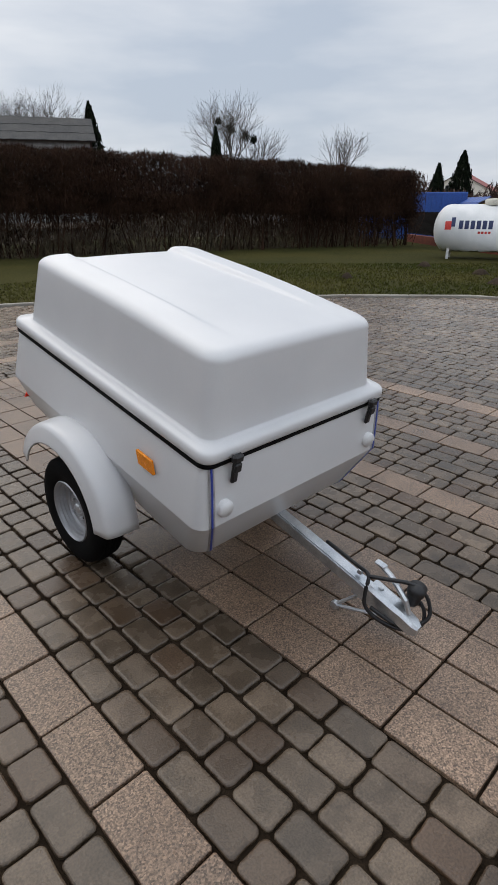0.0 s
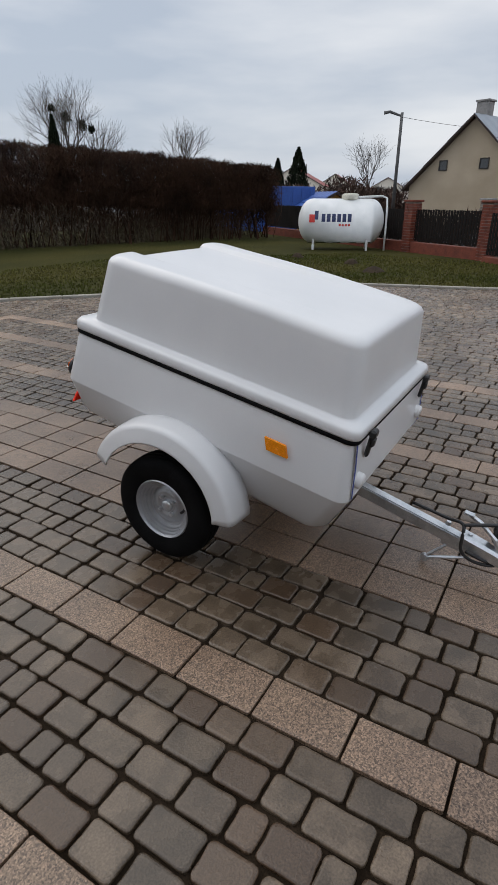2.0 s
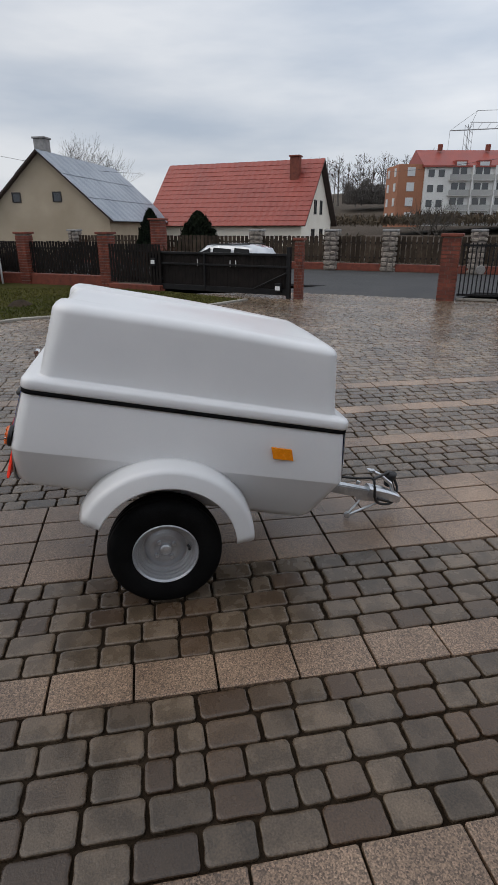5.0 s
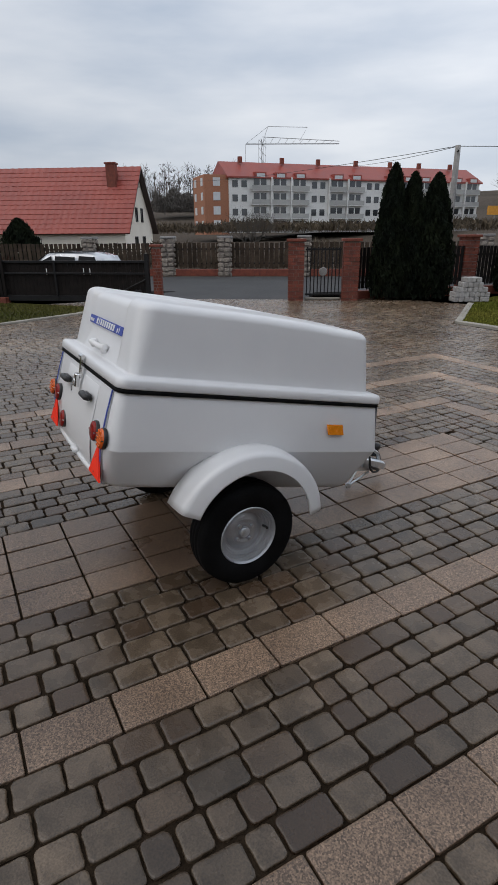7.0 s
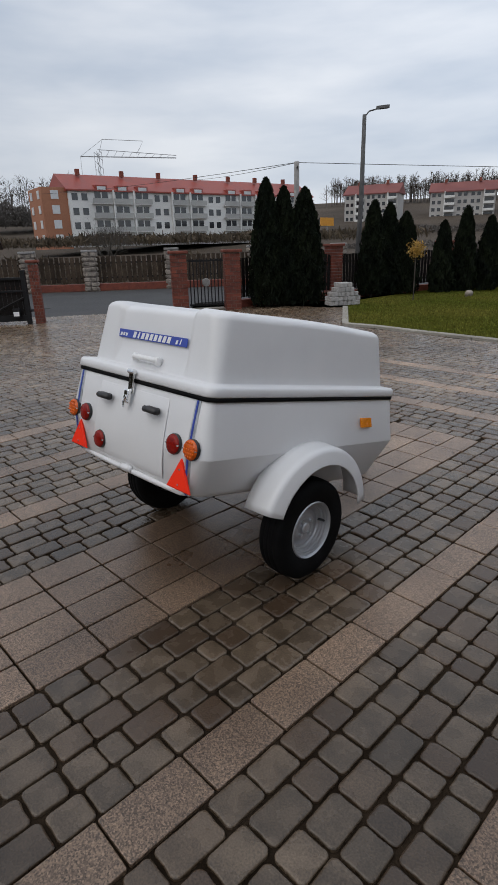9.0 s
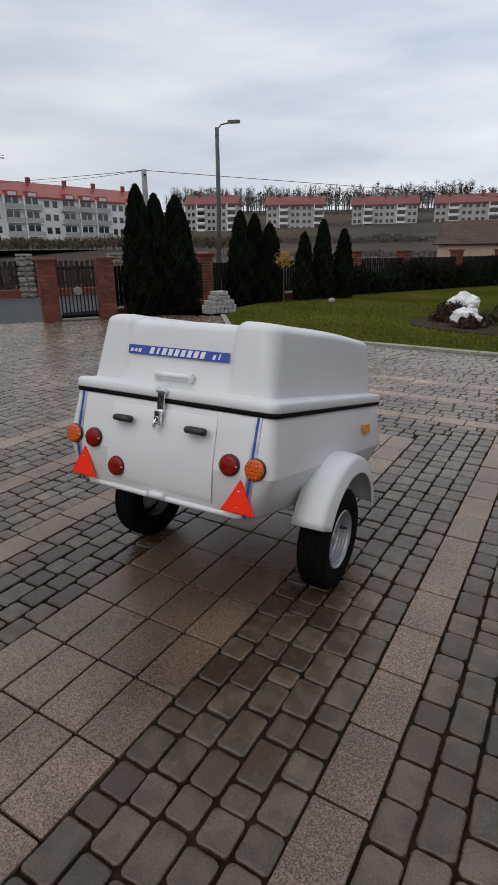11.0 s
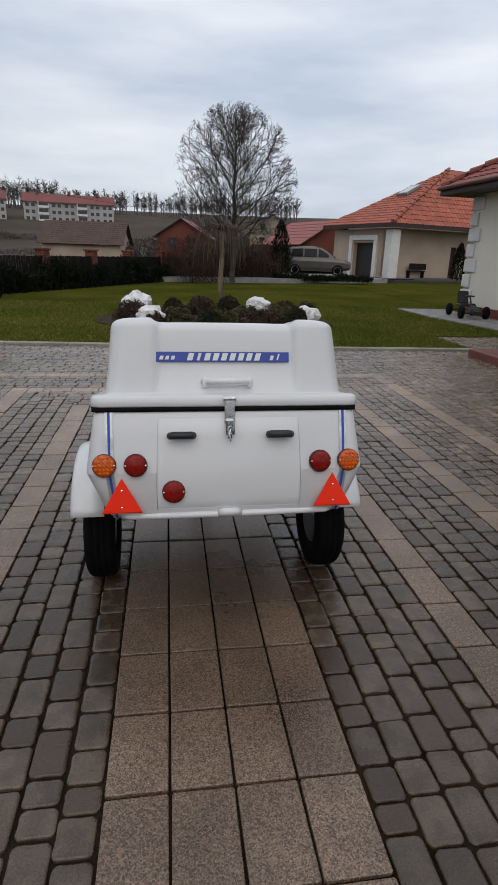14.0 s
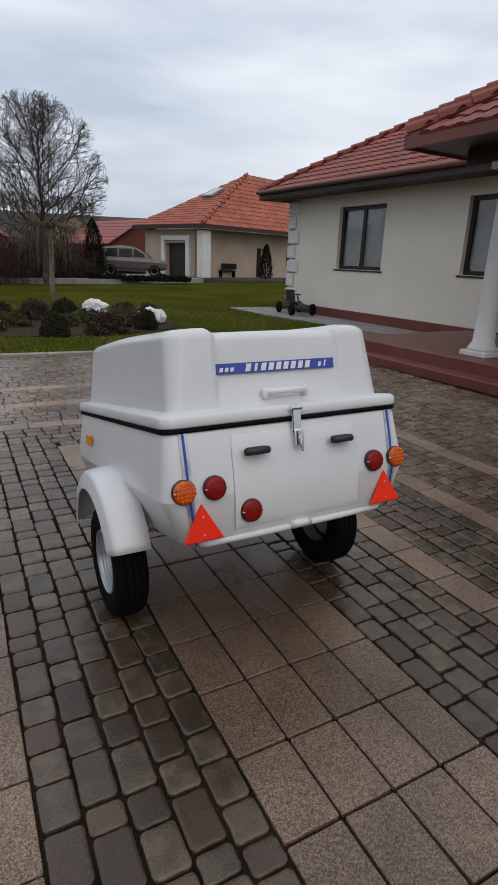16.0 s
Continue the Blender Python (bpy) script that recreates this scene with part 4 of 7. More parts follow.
for i in range(21):
    x = -1.0 + 0.1 * i
    top = -0.62 + 0.16 * math.sin(i * 1.3) + 0.1 * math.sin(i * 2.7)
    ring = [(x, s * (TANK_R + 0.003) * math.cos(a), 0.85 + (TANK_R + 0.003) * math.sin(a)) for s, a in [(1, radians(-90 + k * (50 + 55 * top) / 5)) for k in range(6)]]
    rings.append(ring)
loft(bm, rings, False)
ALGAE = mat("algae", (0.1, 0.11, 0.06), (0.22, 0.23, 0.16), 0.8, 6, 60, 0.1, speck=0.4)
part("algae_stain", bm, ALGAE, tank, "green algae stain", True)
for x in (-0.82, 0.82):
    for y in (-0.34, 0.34):
        cube("leg", (x, y, 0.18), (0.07, 0.07, 0.42), SHELL, tank, 0.008)
        cube("foot", (x, y, 0.0), (0.16, 0.16, 0.03), CONCRETE, tank)
bm = bmesh.new()
lathe(bm, [(0.0, 0.18), (0.2, 0.17), (0.26, 0.13), (0.26, 0.0)], 20, "z", (-0.25, 0, 1.46))
part("dome_cover", bm, mat("dome_cream", (0.5, 0.48, 0.4), (0.6, 0.58, 0.5), 0.5), tank, "cream valve dome", True)
bm = bmesh.new()
tube(bm, [(-0.3, 0.1, 1.52), (-1.2, 0.1, 1.56), (-1.34, 0.12, 1.5), (-1.36, 0.2, 1.2), (-1.36, 0.3, 0.6), (-1.36, 0.3, 0.0)], 0.03, 8)
part("pipe", bm, SHELL, tank, "white riser pipe", True)
logo = new("logo_panel")
logo.parent = tank
tagged(logo, "red and navy painted marks")


def on_shell(name, x0, x1, h0, h1, material):
    bm = bmesh.new()
    rr = TANK_R + 0.004
    a0, a1 = math.asin(h0 / TANK_R), math.asin(h1 / TANK_R)
    loft(bm, [[(x, rr * math.cos(a0 + (a1 - a0) * k / 4), 0.85 + rr * math.sin(a0 + (a1 - a0) * k / 4)) for k in range(5)] for x in (x0, x1)], False)
    return part(name, bm, material, logo)


on_shell("mark", 0.95, 0.78, -0.02, 0.2, SIGNRED)
on_shell("mark", 0.79, 0.68, 0.06, 0.3, SIGNBLUE)
for k in range(6):
    on_shell("bar", 0.58 - k * 0.155, 0.47 - k * 0.155, 0.0, 0.22, SIGNBLUE)
for k in range(4):
    on_shell("bar", 0.06 - k * 0.09, 0.0 - k * 0.09, -0.12, -0.06, SIGNRED)


# ---- roofs and houses ----
def tiles_on(name, o, u, v, poly, parent, material, w=0.3, h=0.34, lift=0.035, wave=0.025, budget=0, label=""):
    """Courses of roof tiles over the polygon poly, given in metres along the eave (u) and up the slope (v)."""
    o, u, v = Vector(o), Vector(u).normalized(), Vector(v).normalized()
    n = u.cross(v)
    if n.z < 0:
        n = -n
    prof = [(0.0, 0.0), (0.25, wave), (0.5, wave * 1.1), (0.72, 0.2 * wave), (1.0, 0.0)]
    us, vs_ = [p[0] for p in poly], [p[1] for p in poly]

    def within(a, b):
        c = False
        for (xa, ya), (xb, yb) in zip(poly, poly[1:] + poly[:1]):
            if (ya > b) != (yb > b) and a < (xb - xa) * (b - ya) / (yb - ya) + xa:
                c = not c
        return c
    verts, faces, singles, mesh = [], [], 0, None
    b = min(vs_)
    while b < max(vs_):
        a = min(us)
        while a < max(us):
            if within(a + w / 2, b + h / 2):
                local = [(w * q, -0.03, z + lift) for q, z in prof] + [(w * q, h + 0.02, z + 0.004) for q, z in prof] + [(w * q, -0.03, -0.005) for q, z in prof]
                fs = [(i, i + 1, 5 + i + 1, 5 + i) for i in range(4)] + [(10 + i, 10 + i + 1, i + 1, i) for i in range(4)]
                at = o + u * a + v * b
                if singles < budget:
                    if mesh is None:
                        mesh = bpy.data.meshes.new("tile")
                        mesh.from_pydata([tuple(u * x + v * y + n * z) for x, y, z in local], [], fs)
                        mesh.materials.append(material)
                    t = new("tile", mesh)
                    t.parent = parent
                    t.location = at
                    singles += 1
                else:
                    k = len(verts)
                    verts += [tuple(at + u * x + v * y + n * z) for x, y, z in local]
                    faces += [tuple(k + i for i in f) for f in fs]
            a += w
        b += h
    # the deck below
    ob = finish("roof_deck", [tuple(o + u * a + v * b - n * q) for q in (0.0, 0.08) for a, b in poly], [tuple(range(len(poly))), tuple(range(2 * len(poly) - 1, len(poly) - 1, -1))] + [(i, (i + 1) % len(poly), len(poly) + (i + 1) % len(poly), len(poly) + i) for i in range(len(poly))], FASCIA, parent)
    if verts:
        tagged(finish(name, verts, faces, material, parent, label), kind="stuff")
    return ob


def window(parent, c, w, h, rz, material=GLASS, frame=FRAME, split=True, sill=True, depth=0.1, curtain=False):
    """A window whose front looks along -y before the turn rz."""
    win = new("window")
    win.parent = parent
    win.matrix_basis = pose(*c, 0, 0, rz)
    f = 0.095 if w > 0.7 else 0.05
    for x, z, sx, sz in ((0, h / 2 - f / 2, w, f), (0, -h / 2 + f / 2, w, f), (-w / 2 + f / 2, 0, f, h - 2 * f), (w / 2 - f / 2, 0, f, h - 2 * f)) + (((0, 0, f * 1.2, h - 2 * f),) if split else ()):
        cube("frame", (x, -0.01, z), (sx, 0.07, sz), frame, win, 0.005)
    for x in ((-w / 4, w / 4) if split else (0,)):
        cube("pane", (x, 0.0, 0), (w / 2 - f * 1.4 if split else w - 2 * f, 0.012, h - 2 * f), material, win).visible_shadow = material is not CLEAR
    if sill:
        cube("sill", (0, -0.09, -h / 2 - 0.03), (w + 0.14, 0.2, 0.04), frame, win, 0.008)
    return win


def wall_with_holes(name, length, height, holes, thick, material, parent, m):
    """A wall along x from 0, its outer face at y = 0, with rectangular holes (x0, x1, z0, z1)."""
    xs = sorted({0.0, length, *(h[0] for h in holes), *(h[1] for h in holes)})
    zs = sorted({0.0, height, *(h[2] for h in holes), *(h[3] for h in holes)})
    bm = bmesh.new()
    solid = lambda i, k: 0 <= i < len(xs) - 1 and 0 <= k < len(zs) - 1 and not any(h[0] < (xs[i] + xs[i + 1]) / 2 < h[1] and h[2] < (zs[k] + zs[k + 1]) / 2 < h[3] for h in holes)
    vert = {}

    def vtx(x, y, z):
        key = (round(x, 4), round(y, 4), round(z, 4))
        if key not in vert:
            vert[key] = bm.verts.new(key)
        return vert[key]
    for i in range(len(xs) - 1):
        for k in range(len(zs) - 1):
            if not solid(i, k):
                continue
            a, b, c, d = xs[i], xs[i + 1], zs[k], zs[k + 1]
            bm.faces.new([vtx(a, 0, c), vtx(b, 0, c), vtx(b, 0, d), vtx(a, 0, d)])
            bm.faces.new([vtx(a, thick, d), vtx(b, thick, d), vtx(b, thick, c), vtx(a, thick, c)])
            for di, dk, q in ((-1, 0, ((a, c), (a, d))), (1, 0, ((b, d), (b, c))), (0, -1, ((b, c), (a, c))), (0, 1, ((a, d), (b, d)))):
                if not solid(i + di, k + dk):
                    (xa, za), (xb, zb) = q
                    bm.faces.new([vtx(xa, 0, za), vtx(xb, 0, zb), vtx(xb, thick, zb), vtx(xa, thick, za)])
    ob = part(name, bm, material, parent)
    ob.matrix_basis = m
    return ob


# the white house by the yard
HX, HY0, HY1, EAVE = -6.6, -9.95, 12.0, 3.56
white = thing("white_house", pose(0, 0, 0), "white rendered bungalow with a red tiled hip roof", "house")
wins = [(2.42, 4.26, 1.4, 3.04), (6.8, 8.7, 1.4, 3.04)]
wall_with_holes("wall", HY1 - HY0, EAVE - 0.25, [(a, b, c - 0.25, d - 0.25) for a, b, c, d in wins], 0.35, RENDER_WHITE, white, pose(HX, HY0, 0.25, 0, 0, 90))
wall_with_holes("wall", 9.0, EAVE - 0.25, [], 0.35, RENDER_WHITE, white, pose(HX - 9.0, HY0, 0.25, 0, 0, 0))
cube("room_back", (HX - 3.0, 0.9, 1.7), (0.1, 21.5, 3.0), PALE, white)
cube("plinth", (HX + 0.012, (HY0 + HY1) / 2, 0.1), (0.05, HY1 - HY0 + 0.06, 0.36), STEP, white, 0.005, "red brown plinth")
cube("plinth", (HX - 4.5, HY0 - 0.012, 0.1), (9.0, 0.05, 0.36), STEP, white, 0.005)
for a, b, c, d in wins:
    w = window(white, (HX - 0.16, HY0 + (a + b) / 2, (c + d) / 2), b - a, d - c, 90, CLEAR)
    cube("curtain", (0, 0.09, 0), (b - a, 0.02, d - c), PALE, w, 0, "pale roller blind")
for k in range(7):
    wd_ = 0.56 if k % 2 == 0 else 0.36
    z = 0.55 + k * 0.43
    cube("quoin", (HX + 0.025, HY0 + wd_ / 2 - 0.03, z), (0.06, wd_, 0.36), COLUMN, white, 0.016, "white corner quoin")
    cube("quoin", (HX - wd_ / 2 + 0.05, HY0 - 0.025, z), (wd_, 0.06, 0.36), COLUMN, white, 0.016, "white corner quoin")
OV = 0.75
PITCH = radians(30.5)
RUN = 5.6
up_e = Vector((-math.cos(PITCH), 0, math.sin(PITCH)))
sl = RUN / math.cos(PITCH)
length = HY1 - HY0 + 2 * OV
tiles_on("roof_tiles", (HX + OV, HY0 - OV, EAVE), (0, 1, 0), up_e, [(0, 0), (length, 0), (length - RUN, sl), (RUN, sl)], white, TILE, 0.3, 0.36, budget=290, label="red wavy roof tiles")
up_s = Vector((0, math.cos(PITCH), math.sin(PITCH)))
tiles_on("roof_tiles", (HX + OV - 2 * RUN, HY0 - OV, EAVE), (1, 0, 0), up_s, [(0, 0), (2 * RUN, 0), (RUN, sl)], white, TILE, 0.3, 0.36)
cube("fascia", (HX + OV - 0.02, (HY0 + HY1) / 2, EAVE - 0.1), (0.05, length, 0.2), FASCIA, white, 0.005)
cube("fascia", (HX + OV - RUN, HY0 - OV + 0.02, EAVE - 0.1), (2 * RUN, 0.05, 0.2), FASCIA, white, 0.005)
cube("soffit", (HX + OV / 2, (HY0 + HY1) / 2, EAVE - 0.17), (OV - 0.06, length - 0.1, 0.03), FASCIA, white)
bm = bmesh.new()
tube(bm, [(HX + OV + 0.06, HY0 - OV, EAVE + 0.0), (HX + OV + 0.06, HY1 + OV, EAVE + 0.0)], 0.065, 10)
part("gutter", bm, STEP, white, "red brown gutter", True)
hip0, hip1 = Vector((HX + OV, HY0 - OV, EAVE + 0.05)), Vector((HX + OV - RUN, HY0 - OV + RUN, EAVE + 0.05 + math.tan(PITCH) * RUN))
for k in range(20):
    a, b = hip0.lerp(hip1, k / 20), hip0.lerp(hip1, (k + 1.08) / 20)
    bm = bmesh.new()
    tube(bm, [a + Vector((0, 0, 0.03)), b], 0.11, 8, 0.085)
    part("hip_tile", bm, TILE, white)
# porch: platform, steps, column, small roof
porch = thing("porch", pose(0, 0, 0), "red brown tiled porch with two steps and white columns", "porch")
cube("platform", (-4.86, 2.15, 0.16), (3.48, 9.3, 0.34), STEP, porch, 0.012, "tiled platform")
cube("lower_step", (-2.95, 2.15, 0.07), (0.34, 10.0, 0.16), STEP, porch, 0.012, "tiled step")
cube("lower_step", (-4.85, -2.67, 0.07), (3.46, 0.34, 0.16), STEP, porch, 0.012, "tiled step")
for y in (0.05, 4.6):
    col = new("column")
    col.parent = porch
    col.location = (-3.75, y, 0.33)
    tagged(col, "white round column")
    bm = bmesh.new()
    box(bm, (0, 0, 0.04), (0.48, 0.48, 0.08), 0.01)
    part("plinth_block", bm, COLUMN, col)
    bm = bmesh.new()
    lathe(bm, [(0.0, 0.08), (0.22, 0.08), (0.23, 0.11), (0.22, 0.14), (0.185, 0.16), (0.19, 0.19), (0.165, 0.21), (0.16, 0.5), (0.13, 2.54), (0.155, 2.57), (0.155, 2.6), (0.13, 2.62), (0.18, 2.68), (0.0, 2.68)], 28, "z")
    part("shaft", bm, COLUMN, col, "", True)
    cube("capital", (0, 0, 2.72), (0.42, 0.42, 0.1), COLUMN, col, 0.01)
PX, PY0, PY1, PZ = -2.75, -1.12, 6.2, 3.44
cube("beam", (-3.75, (PY0 + PY1) / 2, 3.22), (0.3, PY1 - PY0 - 0.9, 0.26), FASCIA, porch, 0.01)
cube("soffit", ((PX + HX) / 2 + 0.3, (PY0 + PY1) / 2, PZ - 0.1), (-HX + PX - 0.6, PY1 - PY0, 0.04), FASCIA, porch)
cube("fascia", (PX, (PY0 + PY1) / 2, PZ - 0.06), (0.05, PY1 - PY0, 0.2), STEP, porch, 0.005)
cube("fascia", (PX - 1.4, PY0, PZ - 0.06), (2.8, 0.05, 0.2), STEP, porch, 0.005)
half = (PY1 - PY0) / 2
tiles_on("roof_tiles", (PX, PY0, PZ), (0, 1, 0), up_e, [(0, 0), (2 * half, 0), (half, half / math.cos(PITCH))], porch, TILE, 0.3, 0.36, label="red wavy roof tiles")
tiles_on("roof_tiles", (PX - 7, PY0, PZ), (1, 0, 0), up_s, [(0, 0), (7, 0), (7 - half, half / math.cos(PITCH)), (0, half / math.cos(PITCH))], porch, TILE, 0.3, 0.36)
h0, h1 = Vector((PX, PY0, PZ + 0.05)), Vector((PX - half, PY0 + half, PZ + 0.05 + math.tan(PITCH) * half))
for k in range(12):
    bm = bmesh.new()
    tube(bm, [h0.lerp(h1, k / 12) + Vector((0, 0, 0.03)), h0.lerp(h1, (k + 1.08) / 12)], 0.11, 8, 0.085)
    part("hip_tile", bm, TILE, porch)
sheet("path_slab", [(-6.58, -10.9), (-5.0, -10.9), (-4.9, -8.6), (-5.3, -5.2), (-5.3, -2.8), (-6.58, -2.8)], 0.03, CONCRETE, "grey concrete strip along the house wall", 0.05, "path")

# pedal kart
kart = thing("pedal_kart", pose(-5.98, -8.55, 0.03, 0, 0, 78) @ Matrix.Scale(1.06, 4), "black pedal go-kart parked by the house wall", "go-kart")
bm = bmesh.new()
tube(bm, [(-0.5, 0, 0.18), (0.1, 0, 0.2), (0.55, 0, 0.16)], 0.03, 8)
tube(bm, [(0.5, -0.3, 0.14), (0.5, 0.3, 0.14)], 0.02, 8)
tube(bm, [(-0.45, -0.3, 0.16), (-0.45, 0.3, 0.16)], 0.02, 8)
part("frame", bm, BLACK, kart)
for x, y in ((-0.45, -0.32), (-0.45, 0.32), (0.5, -0.32), (0.5, 0.32)):
    bm = bmesh.new()
    lathe(bm, [(0.0, -0.05), (0.1, -0.05), (0.15, -0.045), (0.165, 0.0), (0.15, 0.045), (0.1, 0.05), (0.0, 0.05)], 20, "y", (x, y, 0.165))
    part("wheel", bm, RUBBER, kart, "", True)
bm = bmesh.new()
box(bm, (-0.25, 0, 0.3), (0.34, 0.34, 0.06), 0.02)
box(bm, (-0.43, 0, 0.48), (0.05, 0.3, 0.36), 0.024, Matrix.Rotation(radians(-16), 4, "Y"), 2)
part("seat", bm, BLACK, kart)
bm = bmesh.new()
tube(bm, [(0.35, 0, 0.2), (0.1, 0, 0.52)], 0.022, 8)
part("steering_column", bm, BLACK, kart)
bm = bmesh.new()
lathe(bm, [(0.11, -0.015), (0.13, 0.0), (0.11, 0.015), (0.09, 0.0), (0.11, -0.015)], 20, "z", (0.08, 0, 0.55))
part("steering_wheel", bm, BLACK, kart)
bm = bmesh.new()
loft(bm, [[(x, y * w, z) for y, z in ((-1, z0), (1, z0), (0.8, z0 + h), (-0.8, z0 + h))] for x, w, z0, h in ((0.3, 0.08, 0.2, 0.14), (0.6, 0.14, 0.16, 0.1), (0.75, 0.1, 0.14, 0.06))], True, True, True)
part("nose", bm, BLACK, kart, "black front fairing")


GARAGE = mat("grey_brown_door", (0.022, 0.019, 0.017), (0.034, 0.03, 0.027), 0.6, 3, 40, 0.1)
# neighbour's bungalow with garage
K, LD, RD = Vector((-12.5, -29.4, 0)), Vector((0.31, -0.95, 0)), Vector((-0.95, -0.31, 0))
bung = thing("neighbour_bungalow", pose(0, 0, 0), "beige bungalow with red hip roof, garage and porch", "house")
ang_l = math.degrees(math.atan2(-LD.y, -LD.x))
e = 3.35
wall_with_holes("garage_wall", 5.9, e - 0.3, [(2.4, 4.7, 0, 2.2)], 0.3, RENDER_PINK, bung, Matrix.Translation(K + LD * 6.9 - RD * -0.6) @ Matrix.Rotation(math.atan2(-LD.y, -LD.x), 4, "Z"))
wall_with_holes("front_wall", 28, e - 0.3, [(6.0, 7.0, 0, 2.1), (9.5, 11.0, 0.9, 2.2)], 0.3, RENDER_PINK, bung, Matrix.Translation(K + LD * 1.5 + RD * 0.6) @ Matrix.Rotation(math.atan2(RD.y, RD.x), 4, "Z") @ Matrix.Scale(-1, 4, (0, 1, 0)))
gw = K + LD * 3.35 + RD * 1.0 + Vector((0, 0, 1.1))
cube("garage_door", gw, (2.4, 0.06, 2.25), GARAGE, bung, 0.01, "dark brown garage door", math.atan2(LD.y, LD.x))
cube("front_door", K + LD * 1.7 + RD * 7.1 + Vector((0, 0, 1.05)), (1.0, 0.06, 2.1), FASCIA, bung, 0.01, "dark front door", math.atan2(RD.y, RD.x))
cube("window_pane", K + LD * 1.65 + RD * 10.85 + Vector((0, 0, 1.55)), (1.5, 0.06, 1.3), GLASS, bung, 0.01, "dark window", math.atan2(RD.y, RD.x))
cube("garage_surround", K + LD * 2.02 + RD * 0.52 + Vector((0, 0, 1.2)), (0.34, 0.2, 2.4), COLUMN, bung, 0.01, rz=math.atan2(LD.y, LD.x))
cube("garage_surround", K + LD * 4.68 + RD * 0.52 + Vector((0, 0, 1.2)), (0.34, 0.2, 2.4), COLUMN, bung, 0.01, rz=math.atan2(LD.y, LD.x))
cube("garage_lintel", K + LD * 3.35 + RD * 0.52 + Vector((0, 0, 2.52)), (3.0, 0.2, 0.3), COLUMN, bung, 0.01, rz=math.atan2(LD.y, LD.x))
cube("porch_post", K + LD * 0.6 + RD * 0.7 + Vector((0, 0, 1.5)), (0.75, 0.6, 3.0), COLUMN, bung, 0.02, "white porch post", math.atan2(RD.y, RD.x))
rl = 7.6
sl2 = (rl / 2) / math.cos(radians(47))
HIP = 8.0
low_a = math.atan2(math.tan(radians(47)) * rl / 2, HIP)
upl = RD * math.cos(low_a) + Vector((0, 0, math.sin(low_a)))
upr = LD * math.cos(radians(47)) + Vector((0, 0, math.sin(radians(47))))
tiles_on("roof_tiles", K + Vector((0, 0, e)), LD, upl, [(0, 0), (rl, 0), (rl / 2, HIP / math.cos(low_a))], bung, TILE_ORANGE, 0.34, 0.42)
tiles_on("roof_tiles", K + Vector((0, 0, e)), RD, upr, [(0, 0), (30, 0), (30, sl2), (HIP, sl2)], bung, TILE_ORANGE, 0.34, 0.42)
for k in range(14):
    a = K + Vector((0, 0, e + 0.05))
    b = a + LD * (rl / 2) + RD * HIP + Vector((0, 0, math.tan(radians(47)) * rl / 2))
    bm = bmesh.new()
    tube(bm, [a.lerp(b, k / 14) + Vector((0, 0, 0.04)), a.lerp(b, (k + 1.05) / 14)], 0.14, 6, 0.11)
    part("hip_tile", bm, TILE_ORANGE, bung)
cube("fascia", K + RD * 15 + Vector((0, 0, e - 0.12)), (30, 0.06, 0.24), FASCIA, bung, rz=math.atan2(RD.y, RD.x))
cube("fascia", K + LD * 3.8 + Vector((0, 0, e - 0.12)), (7.6, 0.06, 0.24), FASCIA, bung, rz=math.atan2(LD.y, LD.x))
cube("ceiling_soffit", K + RD * 15 + LD * 1.8 + Vector((0, 0, e - 0.26)), (30, 3.6, 0.05), RENDER_PINK, bung, rz=math.atan2(RD.y, RD.x))
skyl = K + LD * 3.9 + upl * 5.2 + Vector((0, 0, e)) + LD.cross(upl).normalized() * -0.06
nrm = LD.cross(upl)
nrm = nrm if nrm.z > 0 else -nrm
bm = bmesh.new()
loft(bm, [[skyl + LD * a + upl * b + nrm * d for a, b in ((-0.55, -0.75), (0.55, -0.75), (0.55, 0.75), (-0.55, 0.75))] for d in (0.0, 0.16)], True, False, True)
part("skylight", bm, CONCRETE, bung, "grey framed roof window")
# the sky's reflection in this pane is painted as a pale colour
bm = bmesh.new()
loft(bm, [[skyl + LD * a + upl * b + nrm * d for a, b in ((-0.42, -0.62), (0.42, -0.62), (0.42, 0.62), (-0.42, 0.62))] for d in (0.15, 0.168)], True, False, True)
part("skylight_pane", bm, PALE, bung)
bench = thing("bench", Matrix.Translation(K + LD * 1.1 + RD * 3.4) @ Matrix.Rotation(math.atan2(RD.y, RD.x), 4, "Z"), "dark wooden bench on the porch", "bench")
cube("seat", (0, 0, 0.45), (1.5, 0.4, 0.05), DARKWOOD, bench)
cube("backrest", (0, -0.2, 0.75), (1.5, 0.05, 0.4), DARKWOOD, bench)
for x in (-0.65, 0.65):
    cube("leg", (x, 0, 0.22), (0.06, 0.36, 0.44), DARKWOOD, bench)


